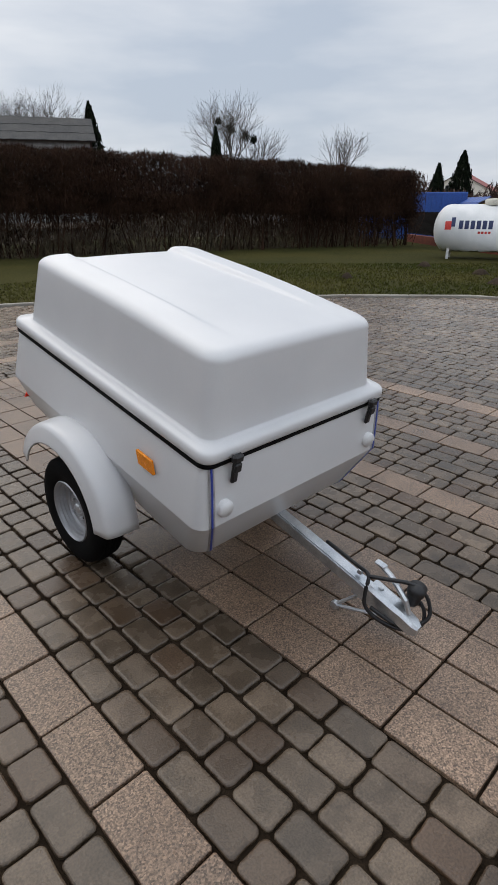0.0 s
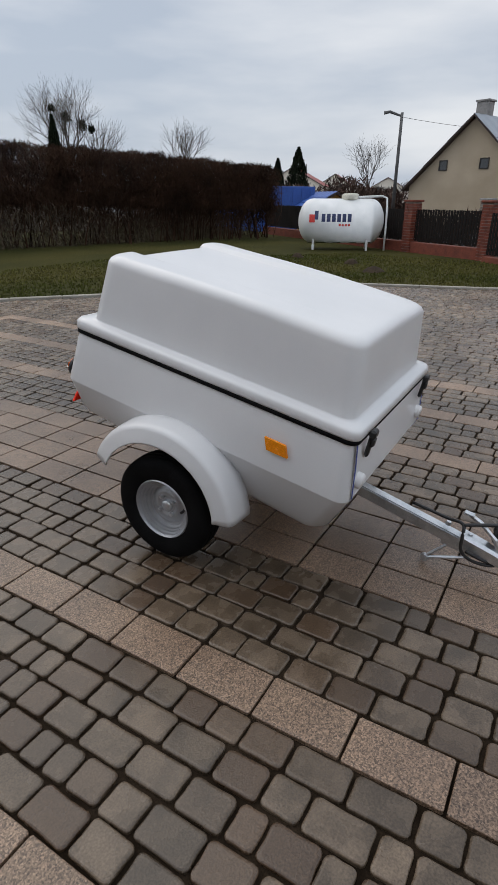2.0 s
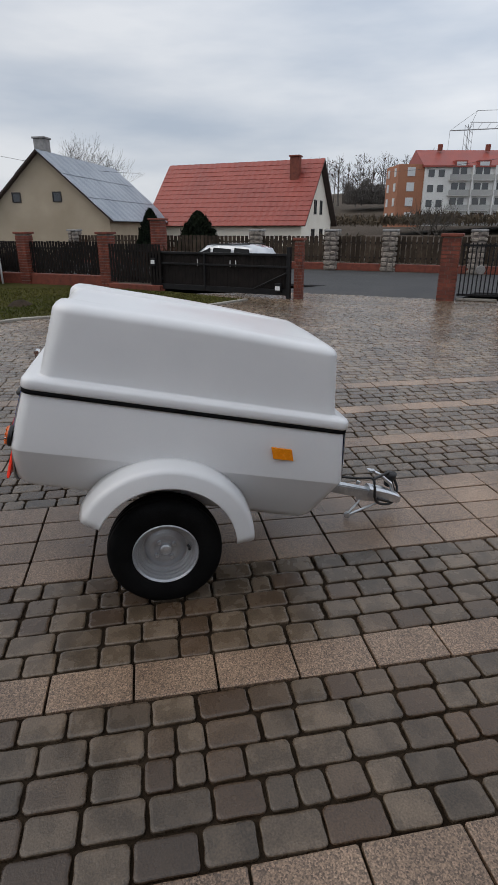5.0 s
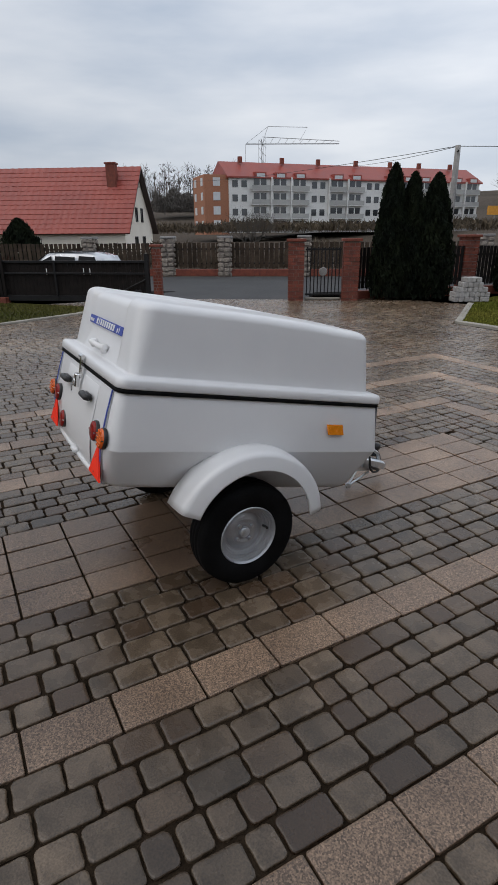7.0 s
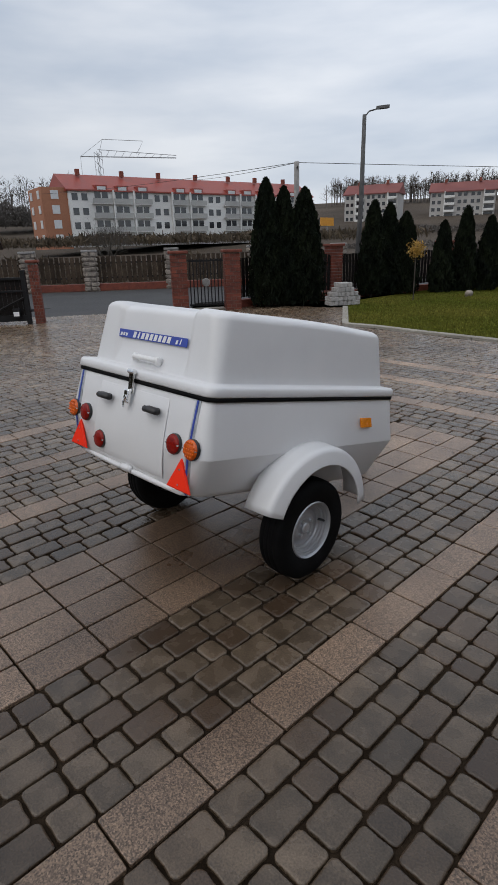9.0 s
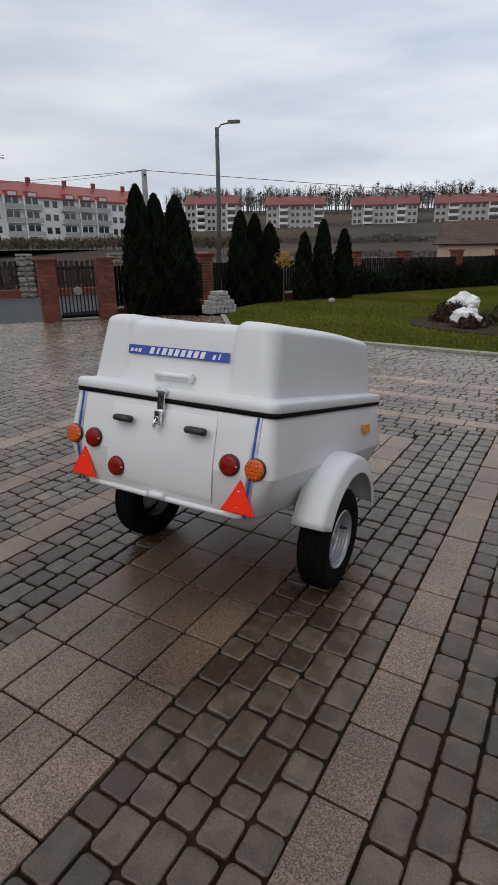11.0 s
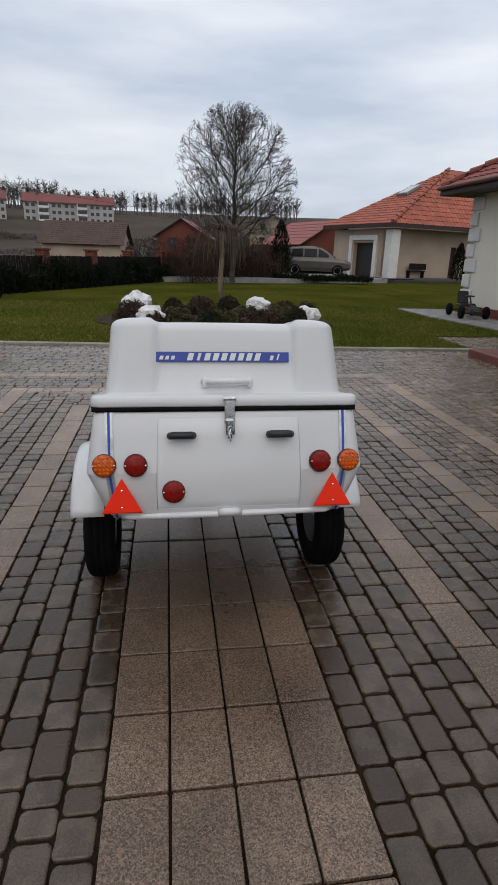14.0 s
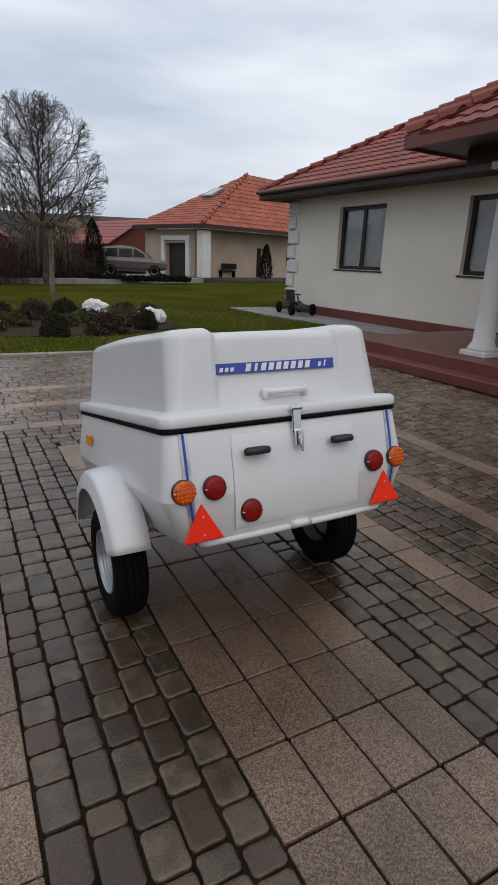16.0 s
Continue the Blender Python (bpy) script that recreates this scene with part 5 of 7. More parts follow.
def gable_house(name, a, b, depth, eave, ridge, label, wall, roof, over=0.4, wz=-0.1, windows=(), tile=(0.5, 0.45), group=""):
    """A house whose gable end runs from a to b (ground plan), going depth metres back to the left of a->b... turned away."""
    a, b = Vector((*a, 0)), Vector((*b, 0))
    d = b - a
    u, w = d.normalized(), d.length
    v = Vector((-u.y, u.x, 0))
    h = thing(name, Matrix.Translation(a) @ Matrix.Rotation(math.atan2(u.y, u.x), 4, "Z"), label, "house", group)
    bm = bmesh.new()
    out = [(0, wz), (w, wz), (w, eave), (w / 2, ridge), (0, eave)]
    loft(bm, [[(x, y, z) for x, z in out] for y in (0, depth)], True, True, True)
    part("wall", bm, wall, h)
    run = w / 2 + over
    rise = (ridge - eave) * run / (w / 2)
    up1, up2 = Vector((w / 2, 0, ridge - eave)), Vector((-w / 2, 0, ridge - eave))
    sl_ = math.hypot(run, rise)
    for o, up in (((-over, -over, ridge + 0.06 - rise), up1), ((w + over, -over, ridge + 0.06 - rise), up2)):
        dep = depth + 2 * over
        tiles_on("roof_sheet", o, (0, 1, 0), up, [(0, 0), (dep, 0), (dep, sl_), (0, sl_)], h, roof, dep / round(dep / tile[0]), sl_ / round(sl_ / tile[1]), 0.03, 0.02)
    for x, z, ww, wh in windows:
        window(h, (x, -0.01, z), ww, wh, 0, split=ww > 0.8, sill=False)
    return h


def chimney(parent, c, s, material=CONCRETE):
    cube("chimney", c, s, material, parent, 0.02, "chimney stack")
    cube("chimney_cap", (c[0], c[1], c[2] + s[2] / 2 + 0.05), (s[0] + 0.12, s[1] + 0.12, 0.1), material, parent, 0.01)


# across the road: beige gabled house with a tin roof, red roofed barn house
hA = gable_house("beige_house", (38.3, 13.0), (35.6, 5.65), 11, 2.05, 5.5, "beige rendered house with grey tin roof", RENDER_CREAM, TIN, 0.35, windows=((2.2, 3.1, 0.55, 0.55), (4.75, 3.12, 0.55, 0.55)), tile=(0.9, 2.2))
chimney(hA, (3.2, 1.9, 5.7), (0.7, 0.7, 1.3))
hB = gable_house("red_roofed_house", (36.12, -6.29), (42.22, -10.19), 10.9, 1.6, 5.28, "white walled farmhouse with a long red roof", RENDER_WHITE, TILE_FAR, 0.4, windows=((3.0, 2.4, 0.5, 0.9), (4.4, 2.4, 0.5, 0.9), (2.6, 0.6, 0.7, 0.9), (4.6, 0.6, 0.7, 0.9)), tile=(0.45, 0.4))
chimney(hB, (2.6, 1.3, 4.6), (0.6, 0.6, 1.6), BRICK)
barn = gable_house("grey_barn", (13.0, 45.2), (15.4, 50.0), 12, 5.15, 6.6, "long barn with a low dark grey roof", CONCRETE, mat("barn_roof", (0.05, 0.05, 0.05), (0.075, 0.073, 0.07), 0.9, 1, 10, 0.2), 0.4, tile=(1.0, 1.2))
barn.matrix_basis = Matrix.Translation((23.0, 40.2, 0)) @ Matrix.Rotation(math.atan2(4.6, 2.2), 4, "Z")
shed = gable_house("blue_shed", (24.6, 13.55), (26.0, 12.1), 3.2, 1.1, 1.65, "low blue shed with a yellow gable", mat("ochre_boards", (0.45, 0.24, 0.06), (0.52, 0.3, 0.09), 0.8), BLUEPAINT, 0.25, tile=(0.5, 0.5))
cont = thing("blue_container", pose(26.2, 17.0, -0.05, 0, 0, -50), "blue sheet metal container behind the hedge end", "container")
cube("body", (0, 0, 1.0), (4.6, 2.2, 2.0), BLUEPAINT, cont, 0.03)
for k in range(11):
    cube("rib", (-2.15 + k * 0.43, -1.12, 1.0), (0.16, 0.05, 1.8), BLUEPAINT, cont)
for i, (x, y, w, z) in enumerate(((108, 62, 12, 3.5), (128, 60, 10, 3.0), (140, 52, 11, 2.5), (100, 74, 12, 3.2), (150, 80, 12, 4))):
    gable_house("village_house", (x, y), (x + 3.0, y - w), 9, z, z + 3.2, "far village house with a red roof", RENDER_WHITE, TILE_FAR, 0.4, windows=((w * 0.35, z + 0.6, 0.9, 1.0), (w * 0.65, z + 0.6, 0.9, 1.0)), tile=(1.2, 1.0), group="village houses")
low = gable_house("brown_bungalow", (0, 0), (8, 0), 11.0, 2.5, 5.3, "low bungalow with a dark brown roof", RENDER_PINK, mat("brown_roof", (0.07, 0.04, 0.032), (0.1, 0.06, 0.045), 0.8, 1, 10, 0.1), 0.6, tile=(0.6, 0.5))
low.matrix_basis = Matrix.Translation((19.5, -88.0, 0)) @ Matrix.Rotation(radians(84), 4, "Z")
gable_house("brick_house", (-8.6, -62.0), (-15.0, -60.0), 8, 2.3, 4.3, "red brick house beyond the garden", BRICK, TILE_FAR, 0.4, windows=((2.2, 1.6, 0.9, 1.1), (4.6, 1.6, 0.9, 1.1)), tile=(0.7, 0.6)).matrix_basis = Matrix.Translation((-15.2, -54.8, 0)) @ Matrix.Rotation(radians(-165 + 180), 4, "Z")
gable_house("brick_house", (0, 0), (5.4, 0), 7, 2.2, 3.9, "red brick house with a red roof beyond the hedge", BRICK, TILE_FAR, 0.4, windows=((1.7, 1.5, 0.8, 1.0), (3.7, 1.5, 0.8, 1.0)), tile=(0.7, 0.6)).matrix_basis = Matrix.Translation((2.0, -58.5, 0.6)) @ Matrix.Rotation(radians(168), 4, "Z")
gable_house("cream_house", (0, 0), (7, 0), 8, 4.2, 7.0, "cream two storey house on the slope", RENDER_CREAM, TILE_FAR, 0.4, windows=((2.0, 2.9, 0.9, 1.1), (5.0, 2.9, 0.9, 1.1), (2.0, 5.0, 0.7, 0.9)), tile=(0.8, 0.7)).matrix_basis = Matrix.Translation((-13.0, -88.0, 0.3)) @ Matrix.Rotation(radians(170), 4, "Z")


# ---- blocks of flats ----
def flats(p1, p2, depth, eave, ridge, z0, bays, storeys, label, brown_end=True, near_detail=True, wall=BLOCK_WHITE, roof=TILE_FAR):
    """A block whose front runs from p1 to p2; it goes back to the left of that line."""
    a, b = Vector((*p1, 0)), Vector((*p2, 0))
    u = (b - a).normalized()
    ln = (b - a).length
    blk = thing("block_of_flats", Matrix.Translation((a.x, a.y, z0)) @ Matrix.Rotation(math.atan2(u.y, u.x), 4, "Z"), label, "apartment block", "blocks of flats")
    cube("wall", (ln / 2, depth / 2, eave / 2), (ln, depth, eave), wall, blk)
    bm = bmesh.new()
    loft(bm, [[(x, -0.5, eave), (x, depth * 0.5, ridge), (x, depth + 0.5, eave), (x, depth + 0.5, eave - 0.3), (x, -0.5, eave - 0.3)] for x in (-0.5, ln + 0.5)], True, True, True)
    part("roof", bm, roof, blk, "red sheet roof")
    if brown_end:
        cube("end_wing", (-2.6, depth * 0.42, eave * 0.5), (5.2, depth * 0.75, eave + 0.6), BLOCK_BROWN, blk, 0, "brick brown end wing")
        for k in range(storeys):
            for y in (depth * 0.2, depth * 0.62):
                cube("wing_window", (-5.25, y, 1.7 + k * eave / storeys), (0.15, 1.3, 1.5), PALE, blk)
            cube("wing_window", (-2.6, depth * 0.42 - depth * 0.38, 1.7 + k * eave / storeys), (1.5, 0.12, 1.6), PALE, blk)
    st, bw = eave / storeys, ln / bays
    pane_me = balc_me = None
    for i in range(bays):
        loggia = near_detail and i % 7 not in (0, 4)
        if loggia and i % 7 != 1 and near_detail:
            cube("bay_pier", (i * bw + 0.2, -0.35, eave / 2), (0.35, 0.7, eave), BLOCK_WHITE, blk)
        for k in range(storeys):
            x, z = (i + 0.5) * bw, (k + 0.5) * st
            if loggia:
                win = cube("window", (x, -0.03, z + 0.1), (bw * 0.62, 0.1, st * 0.68), GLASS, blk) if pane_me is None else new("window", pane_me)
                if pane_me is None:
                    pane_me = win.data
                    pane_o = Vector((x, 0, z))
                else:
                    win.parent, win.location = blk, Vector((x, 0, z)) - pane_o
                cube("window_mullion", (x, -0.1, z + 0.1), (0.25, 0.06, st * 0.66), BLOCK_WHITE, blk)
                cube("balcony", (x, -0.75, z - st * 0.27), (bw * 0.9, 0.12, st * 0.36), BLOCK_GREY, blk, 0, "grey balcony front")
                cube("balcony_floor", (x, -0.4, z - st * 0.46), (bw * 0.92, 0.8, 0.15), BLOCK_WHITE, blk)
            elif not near_detail and i % 3 == 1:
                cube("window", (x, -0.02, z + 0.1), (bw * 0.7, 0.08, st * 0.66), GLASS, blk)
                cube("balcony", (x, -0.6, z - st * 0.26), (bw * 0.8, 1.2, st * 0.34), BLOCK_WHITE, blk, 0, "white balcony")
                cube("balcony_side", (x - bw * 0.38, -0.5, z), (0.25, 1.0, st), BLOCK_WHITE, blk)
            else:
                for s_ in (-0.22, 0.22):
                    cube("window", (x + s_ * bw, -0.02, z), (bw * 0.26, 0.08, st * 0.48), GLASS, blk)
        if near_detail and loggia:
            bm = bmesh.new()
            box(bm, ((i + 0.5) * bw, 0.55, eave + 0.35), (bw * 0.55, 2.0, 1.1), 0.0)
            part("dormer", bm, TILE_FAR, blk)
            cube("dormer_window", ((i + 0.5) * bw, -0.48, eave + 0.3), (bw * 0.4, 0.1, 0.7), PALE, blk)
    r = random.Random(3)
    for k in range(max(2, bays // 2)):
        cube("roof_vent", ((k + 0.5) * ln / max(2, bays // 2) + r.uniform(-1, 1), depth * 0.4, ridge + 0.3), (0.8, 0.7, 1.2), BRICK, blk)
    return blk


flats((115.5, -54.3), (105.7, -118.0), 12, 11.0, 14.4, -0.2, 14, 4, "white and brick four storey block with red roof")
for p1, p2, bays in (((120.4, -154.6), (104.3, -160.7), 5), ((100.1, -173.5), (82.3, -182.2), 5), ((76.1, -192.2), (54.9, -198.9), 6), ((50.3, -203.1), (21.1, -207.8), 7)):
    flats(p1, p2, 10, 8.6, 11.6, 7.4, bays, 4, "pale block of flats with red roof", False, False, BLOCK_PALE, ROOF_DULL)
noise_wall = thing("retaining_wall", pose(0, 0, 0), "long pale retaining wall below the flats", "wall")
cube("wall_run", (97, -85, 0.6), (0.5, 90, 1.6), CONCRETE, noise_wall, 0, rz=radians(8))
cube("sign_board", (96.3, -113.2, 4.2), (0.3, 5.0, 1.9), mat("orange_board", (0.6, 0.25, 0.02), (0.65, 0.3, 0.03), 0.6), None).name = "billboard"
tagged(bpy.data.objects["billboard"], "orange billboard beside the block of flats", "billboard")
cube("billboard_post", (96.3, -113.2, 1.4), (0.2, 0.3, 3.4), CONCRETE, bpy.data.objects["billboard"])

# ---- poles, lamp, wires, crane ----
lamp = thing("street_lamp", pose(10.75, -9.5, -0.06), "grey concrete street lamp post", "street lamp")
bm = bmesh.new()
tube(bm, [(0.06, 0.04, 0), (0, 0, 2.4), (0.0, 0.0, 4.62)], 0.085, 10, 0.055)
part("post", bm, POLE, lamp, "", True)
bm = bmesh.new()
tube(bm, [(0, 0, 4.56), (-0.1, -0.08, 4.7), (-0.35, -0.26, 4.76)], 0.02, 6)
part("arm", bm, POLE, lamp)
bm = bmesh.new()
loft(bm, [[Vector((-0.25, -0.19, 4.76)) + Vector((-0.8, -0.6, 0.05)) * s + Vector((-0.6, 0.8, 0)) * q * w + Vector((0, 0, h)) for q, h in ((-1, -0.03), (1, -0.03), (0.6, 0.05), (-0.6, 0.05))] for s, w in ((0.0, 0.03), (0.12, 0.075), (0.3, 0.07), (0.36, 0.03))], True, True, True)
part("lamp_head", bm, POLE, lamp, "cobra lamp head")
pole = thing("wire_pole", pose(23.15, -21.0, -0.06), "grey concrete power line pole", "pole")
bm = bmesh.new()
tube(bm, [(0, 0, 0), (0, 0, 5.3)], 0.2, 8, 0.14)
part("post", bm, CONCRETE, pole, "", True)
bm = bmesh.new()
tube(bm, [(-0.3, 0.25, 5.0), (0.3, -0.25, 5.0)], 0.04, 6)
part("crossarm", bm, DARKMETAL, pole)
pole2 = thing("wire_pole", pose(39.94, 14.4, -0.06), "dark power line pole with a lamp arm", "pole")
bm = bmesh.new()
tube(bm, [(0, 0, 0), (0, 0, 6.3)], 0.12, 8, 0.09)
part("post", bm, POLE, pole2, "", True)
bm = bmesh.new()
tube(bm, [(0, 0, 6.1), (-0.25, 0.7, 6.35), (-0.35, 1.05, 6.3)], 0.06, 6, 0.1)
part("arm", bm, POLE, pole2)


def wire(name, a, b, sag, r):
    a, b = Vector(a), Vector(b)
    bm = bmesh.new()
    tube(bm, [a.lerp(b, k / 16) - Vector((0, 0, sag * 4 * (k / 16) * (1 - k / 16))) for k in range(17)], r, 4)
    ob = part(name, bm, DARKMETAL)
    return tagged(ob, "thin black overhead wire between poles", "wire", "overhead wires")


wire("overhead_wire", (30.55, -28.8, 7.3), (119.6, -46.0, 12.3), 0.5, 0.02)
wire("overhead_wire", (30.6, -28.9, 7.3), (108.0, -76.0, 15.5), 0.5, 0.02)
wire("overhead_wire", (30.6, -28.9, 7.3), (-3.8, -103.6, 7.5), 0.1, 0.022)
wire("overhead_wire", (40.4, 14.6, 6.4), (45.0, 3.6, 5.4), 0.3, 0.012)

crane = thing("tower_crane", pose(146.8, -80.4, 0), "pale tower crane behind the flats", "crane")
bm = bmesh.new()
for sx in (-0.7, 0.7):
    for sy in (-0.7, 0.7):
        tube(bm, [(sx, sy, 0), (sx, sy, 22)], 0.06, 4)
for k in range(11):
    tube(bm, [(-0.7, -0.7, 2 * k), (0.7, 0.7, 2 * k + 2)], 0.06, 4)
    tube(bm, [(0.7, -0.7, 2 * k), (-0.7, 0.7, 2 * k + 2)], 0.06, 4)
part("mast", bm, CRANE, crane)
jd = Vector((-0.55, -0.83, 0))
bm = bmesh.new()
tube(bm, [jd * -4.5 + Vector((0, 0, 21.0)), jd * 20.5 + Vector((0, 0, 20.6))], 0.14, 4)
tube(bm, [jd * 0 + Vector((0, 0, 22.6)), jd * 20.5 + Vector((0, 0, 21.2))], 0.08, 4)
for k in range(10):
    tube(bm, [jd * (2 * k) + Vector((0, 0, 20.8)), jd * (2 * k + 1) + Vector((0, 0, 22.5 - 0.11 * k))], 0.05, 3)
part("jib", bm, CRANE, crane)
bm = bmesh.new()
tube(bm, [Vector((0, 0, 21)), jd * 1.5 + Vector((0, 0, 25.0)), jd * 12 + Vector((0, 0, 24.6)), jd * 10 + Vector((0, 0, 21.5))], 0.07, 4)
tube(bm, [jd * 1.5 + Vector((0, 0, 25.0)), jd * -4.5 + Vector((0, 0, 21.0)), jd * -4.6 + Vector((0, 0, 12))], 0.05, 4)
part("stay", bm, CRANE, crane)

# ---- plants ----
nrng = np.random.default_rng(11)


def thuja(x, y, h, r, n, group="thujas", z0=0.0, size=0.05, taper=0.5):
    """A narrow dark column of scale leaves on a short trunk."""
    t = thing("thuja", pose(x, y, z0), "slender dark green thuja by the fence", "conifer", group)
    bm = bmesh.new()
    tube(bm, [(0, 0, -0.05), (0, 0, h * 0.8)], 0.05, 6, 0.015)
    part("trunk", bm, BARK, t)
    f = nrng.uniform(0, 1, n) ** 0.85
    a = nrng.uniform(0, 2 * np.pi, n)
    prof_ = np.where(f < 0.2, 0.92 + 0.4 * f, np.clip((1 - f) / 0.8, 0, 1) ** taper)
    lump = 1 + 0.16 * np.sin(a * 5 + f * 19) + 0.1 * np.sin(a * 9 - f * 31)
    rr = r * prof_ * lump * np.sqrt(nrng.uniform(0.3, 1.0, n))
    pts = np.stack([rr * np.cos(a), rr * np.sin(a), 0.04 + f * h * 0.985], 1)
    leaves("crown", pts, size, THUJA, nrng, t, 1.5, ((0, 0, 1), 0.62))
    return t


for x, y, h, r in ((9.5, -4.15, 2.66, 0.4), (9.35, -4.56, 2.5, 0.38), (9.12, -5.0, 2.48, 0.46)):
    thuja(x, y, h, r, 18000, size=0.038)
for x, y, h, r in ((8.95, -7.5, 2.28, 0.38), (8.78, -7.95, 2.22, 0.36), (8.58, -8.42, 2.0, 0.4)):
    thuja(x, y, h, r, 14000, size=0.039)
for x, y, h, r in ((7.9, -9.2, 1.75, 0.3), (7.6, -9.8, 2.1, 0.32), (7.2, -10.4, 1.85, 0.32)):
    thuja(x, y, h, r, 8000)
for x, y, h, r in ((28.0, 3.2, 2.45, 0.75), (31.7, 0.6, 2.45, 1.25)):
    thuja(x, y, h, r, 9000, "conifers across the road", size=0.08, taper=0.6)
for x, y, h, r in ((34, 40, 6.6, 0.9), (28.5, 50, 9.0, 1.6), (53.2, 31.2, 4.3, 0.9), (60, 32.5, 5.8, 1.5)):
    thuja(x, y, h, r, 3500, "far conifers", size=0.14, taper=0.75)
thuja(-5.0, -27.5, 3.1, 0.7, 3200, "garden conifers")
thuja(-17.6, -29.8, 2.3, 0.5, 2600, "garden conifers")


def shrub(x, y, h, r, n, material, label, z0=0.0, size=0.035, category="shrub", group="garden shrubs", even=False):
    s = thing("shrub", pose(x, y, z0), label, category, group)
    bm = bmesh.new()
    for k in range(7):
        a = nrng.uniform(0, 6.28)
        tube(bm, [(0, 0, -0.03), (0.4 * r * math.cos(a), 0.4 * r * math.sin(a), h * 0.5), (0.7 * r * math.cos(a), 0.7 * r * math.sin(a), h * 0.8)], 0.012, 4, 0.004)
    part("stems", bm, BARK, s)
    d = nrng.normal(size=(n, 3))
    d[:, 2] = np.abs(d[:, 2])
    d /= np.linalg.norm(d, axis=1, keepdims=True)
    a = np.arctan2(d[:, 1], d[:, 0])
    bumpy = 0.3 if even else 1.0
    k = nrng.uniform(0.55, 1.0, n) ** 0.5 * (1 + bumpy * (0.15 * np.sin(3 * a + x * 7) + 0.12 * np.sin(5 * a + 9 * d[:, 2] + y * 5)))
    leaves("foliage", d * k[:, None] * np.array([r, r, h]), size, material, nrng, s, 1.3, ((0, 0, 1), 0.25))
    return s


# planting bed with a weeping tree, shrubs and wrapped plants
bed = [(1.25 + 2.65 * math.cos(a) * (1 + 0.08 * math.sin(3 * a)), -7.2 + 2.35 * math.sin(a) * (1 + 0.1 * math.cos(2 * a))) for a in (2 * math.pi * k / 28 for k in range(28))]
sheet("planting_bed", bed, 0.035, MULCH, "dark mulched planting bed in the lawn", 0.06, "flower bed")
OLIVE, BROWN = "low olive green juniper in the bed", "rounded brown winter shrub in the bed"
BALL = "clipped dark green ball shrub in the bed"
for x, y, h, r, kind in ((3.62, -7.9, 0.4, 0.44, BROWN), (2.62, -9.3, 0.42, 0.32, BALL), (2.62, -7.85, 0.28, 0.46, OLIVE), (1.86, -6.1, 0.46, 0.31, BALL), (1.85, -9.2, 0.46, 0.45, BROWN), (1.05, -9.5, 0.5, 0.38, BALL), (0.78, -6.3, 0.42, 0.46, BROWN), (0.78, -8.4, 0.3, 0.46, OLIVE), (-0.1, -8.1, 0.38, 0.48, OLIVE), (-0.26, -6.7, 0.48, 0.28, BALL), (-0.6, -9.6, 0.34, 0.38, BROWN), (-1.05, -9.0, 0.36, 0.32, BROWN), (1.45, -7.7, 0.26, 0.4, OLIVE), (3.1, -7.0, 0.3, 0.36, BROWN), (0.25, -7.4, 0.3, 0.36, BROWN)):
    shrub(x, y, h, r, 4200 if kind is BALL else 3000, {OLIVE: SHRUB, BROWN: SHRUB_RED, BALL: SHRUB_DARK}[kind], kind, 0.02, 0.028 if kind is BALL else 0.035, even=kind is BALL)


def wrapped(x, y, w, h, seed):
    """A plant wrapped in white fleece, crumpled."""
    p = thing("wrapped_plant", pose(x, y, 0.03), "shrub wrapped in crumpled white fleece", "wrapped plant", "wrapped plants")
    bm = bmesh.new()
    bmesh.ops.create_icosphere(bm, subdivisions=4, radius=1.0)
    for v in bm.verts:
        q = v.co.normalized()
        k = 1 + 0.28 * noise.noise(q * 1.7 + Vector((seed, 0, 0))) + 0.16 * abs(noise.noise(q * 4.5 + Vector((0, seed, 0)))) + 0.06 * noise.noise(q * 11)
        v.co = Vector((q.x * w * k, q.y * w * k * 0.85, max(0.0, h * 0.45 + q.z * h * 0.6 * k)))
    part("fleece", bm, BAG, p)
    return p


wrapped(3.05, -7.75, 0.36, 0.5, 1)
wrapped(2.72, -6.1, 0.27, 0.36, 2)
wrapped(-0.1, -8.75, 0.33, 0.36, 3)
wrapped(-0.72, -6.5, 0.24, 0.34, 4)
wrapped(-0.98, -6.7, 0.22, 0.3, 5)

weep = thing("weeping_tree", pose(0.92, -8.6, 0.02), "grafted weeping tree with a pale trunk and drooping twigs", "tree")
bm = bmesh.new()
tube(bm, [(0, 0, -0.05), (0.03, 0.02, 0.8), (-0.02, 0.0, 1.5), (0.02, 0.02, 2.0)], 0.07, 8, 0.05)
part("trunk", bm, mat("pale_bark", (0.16, 0.12, 0.08), (0.24, 0.19, 0.13), 0.9, 6, 40, 0.4), weep, "pale brown trunk", True)
bm = bmesh.new()
for k in range(110):
    a, q = nrng.uniform(0, 6.28), nrng.uniform(0.25, 0.75)
    c, s = math.cos(a), math.sin(a)
    dz = nrng.uniform(0.3, 1.0)
    tube(bm, [(0, 0, 1.95), (0.4 * q * c, 0.4 * q * s, 2.15), (0.8 * q * c, 0.8 * q * s, 2.05), (1.0 * q * c, 1.0 * q * s, 2.05 - dz * 0.6), (1.05 * q * c, 1.05 * q * s, 2.0 - dz)], 0.009, 3, 0.004)
part("drooping_crown", bm, mat("tan_twig", (0.06, 0.042, 0.025), (0.13, 0.095, 0.06), 0.9, 6, 40, 0, rnd=0.4, island=True), weep, "drooping tan twigs")


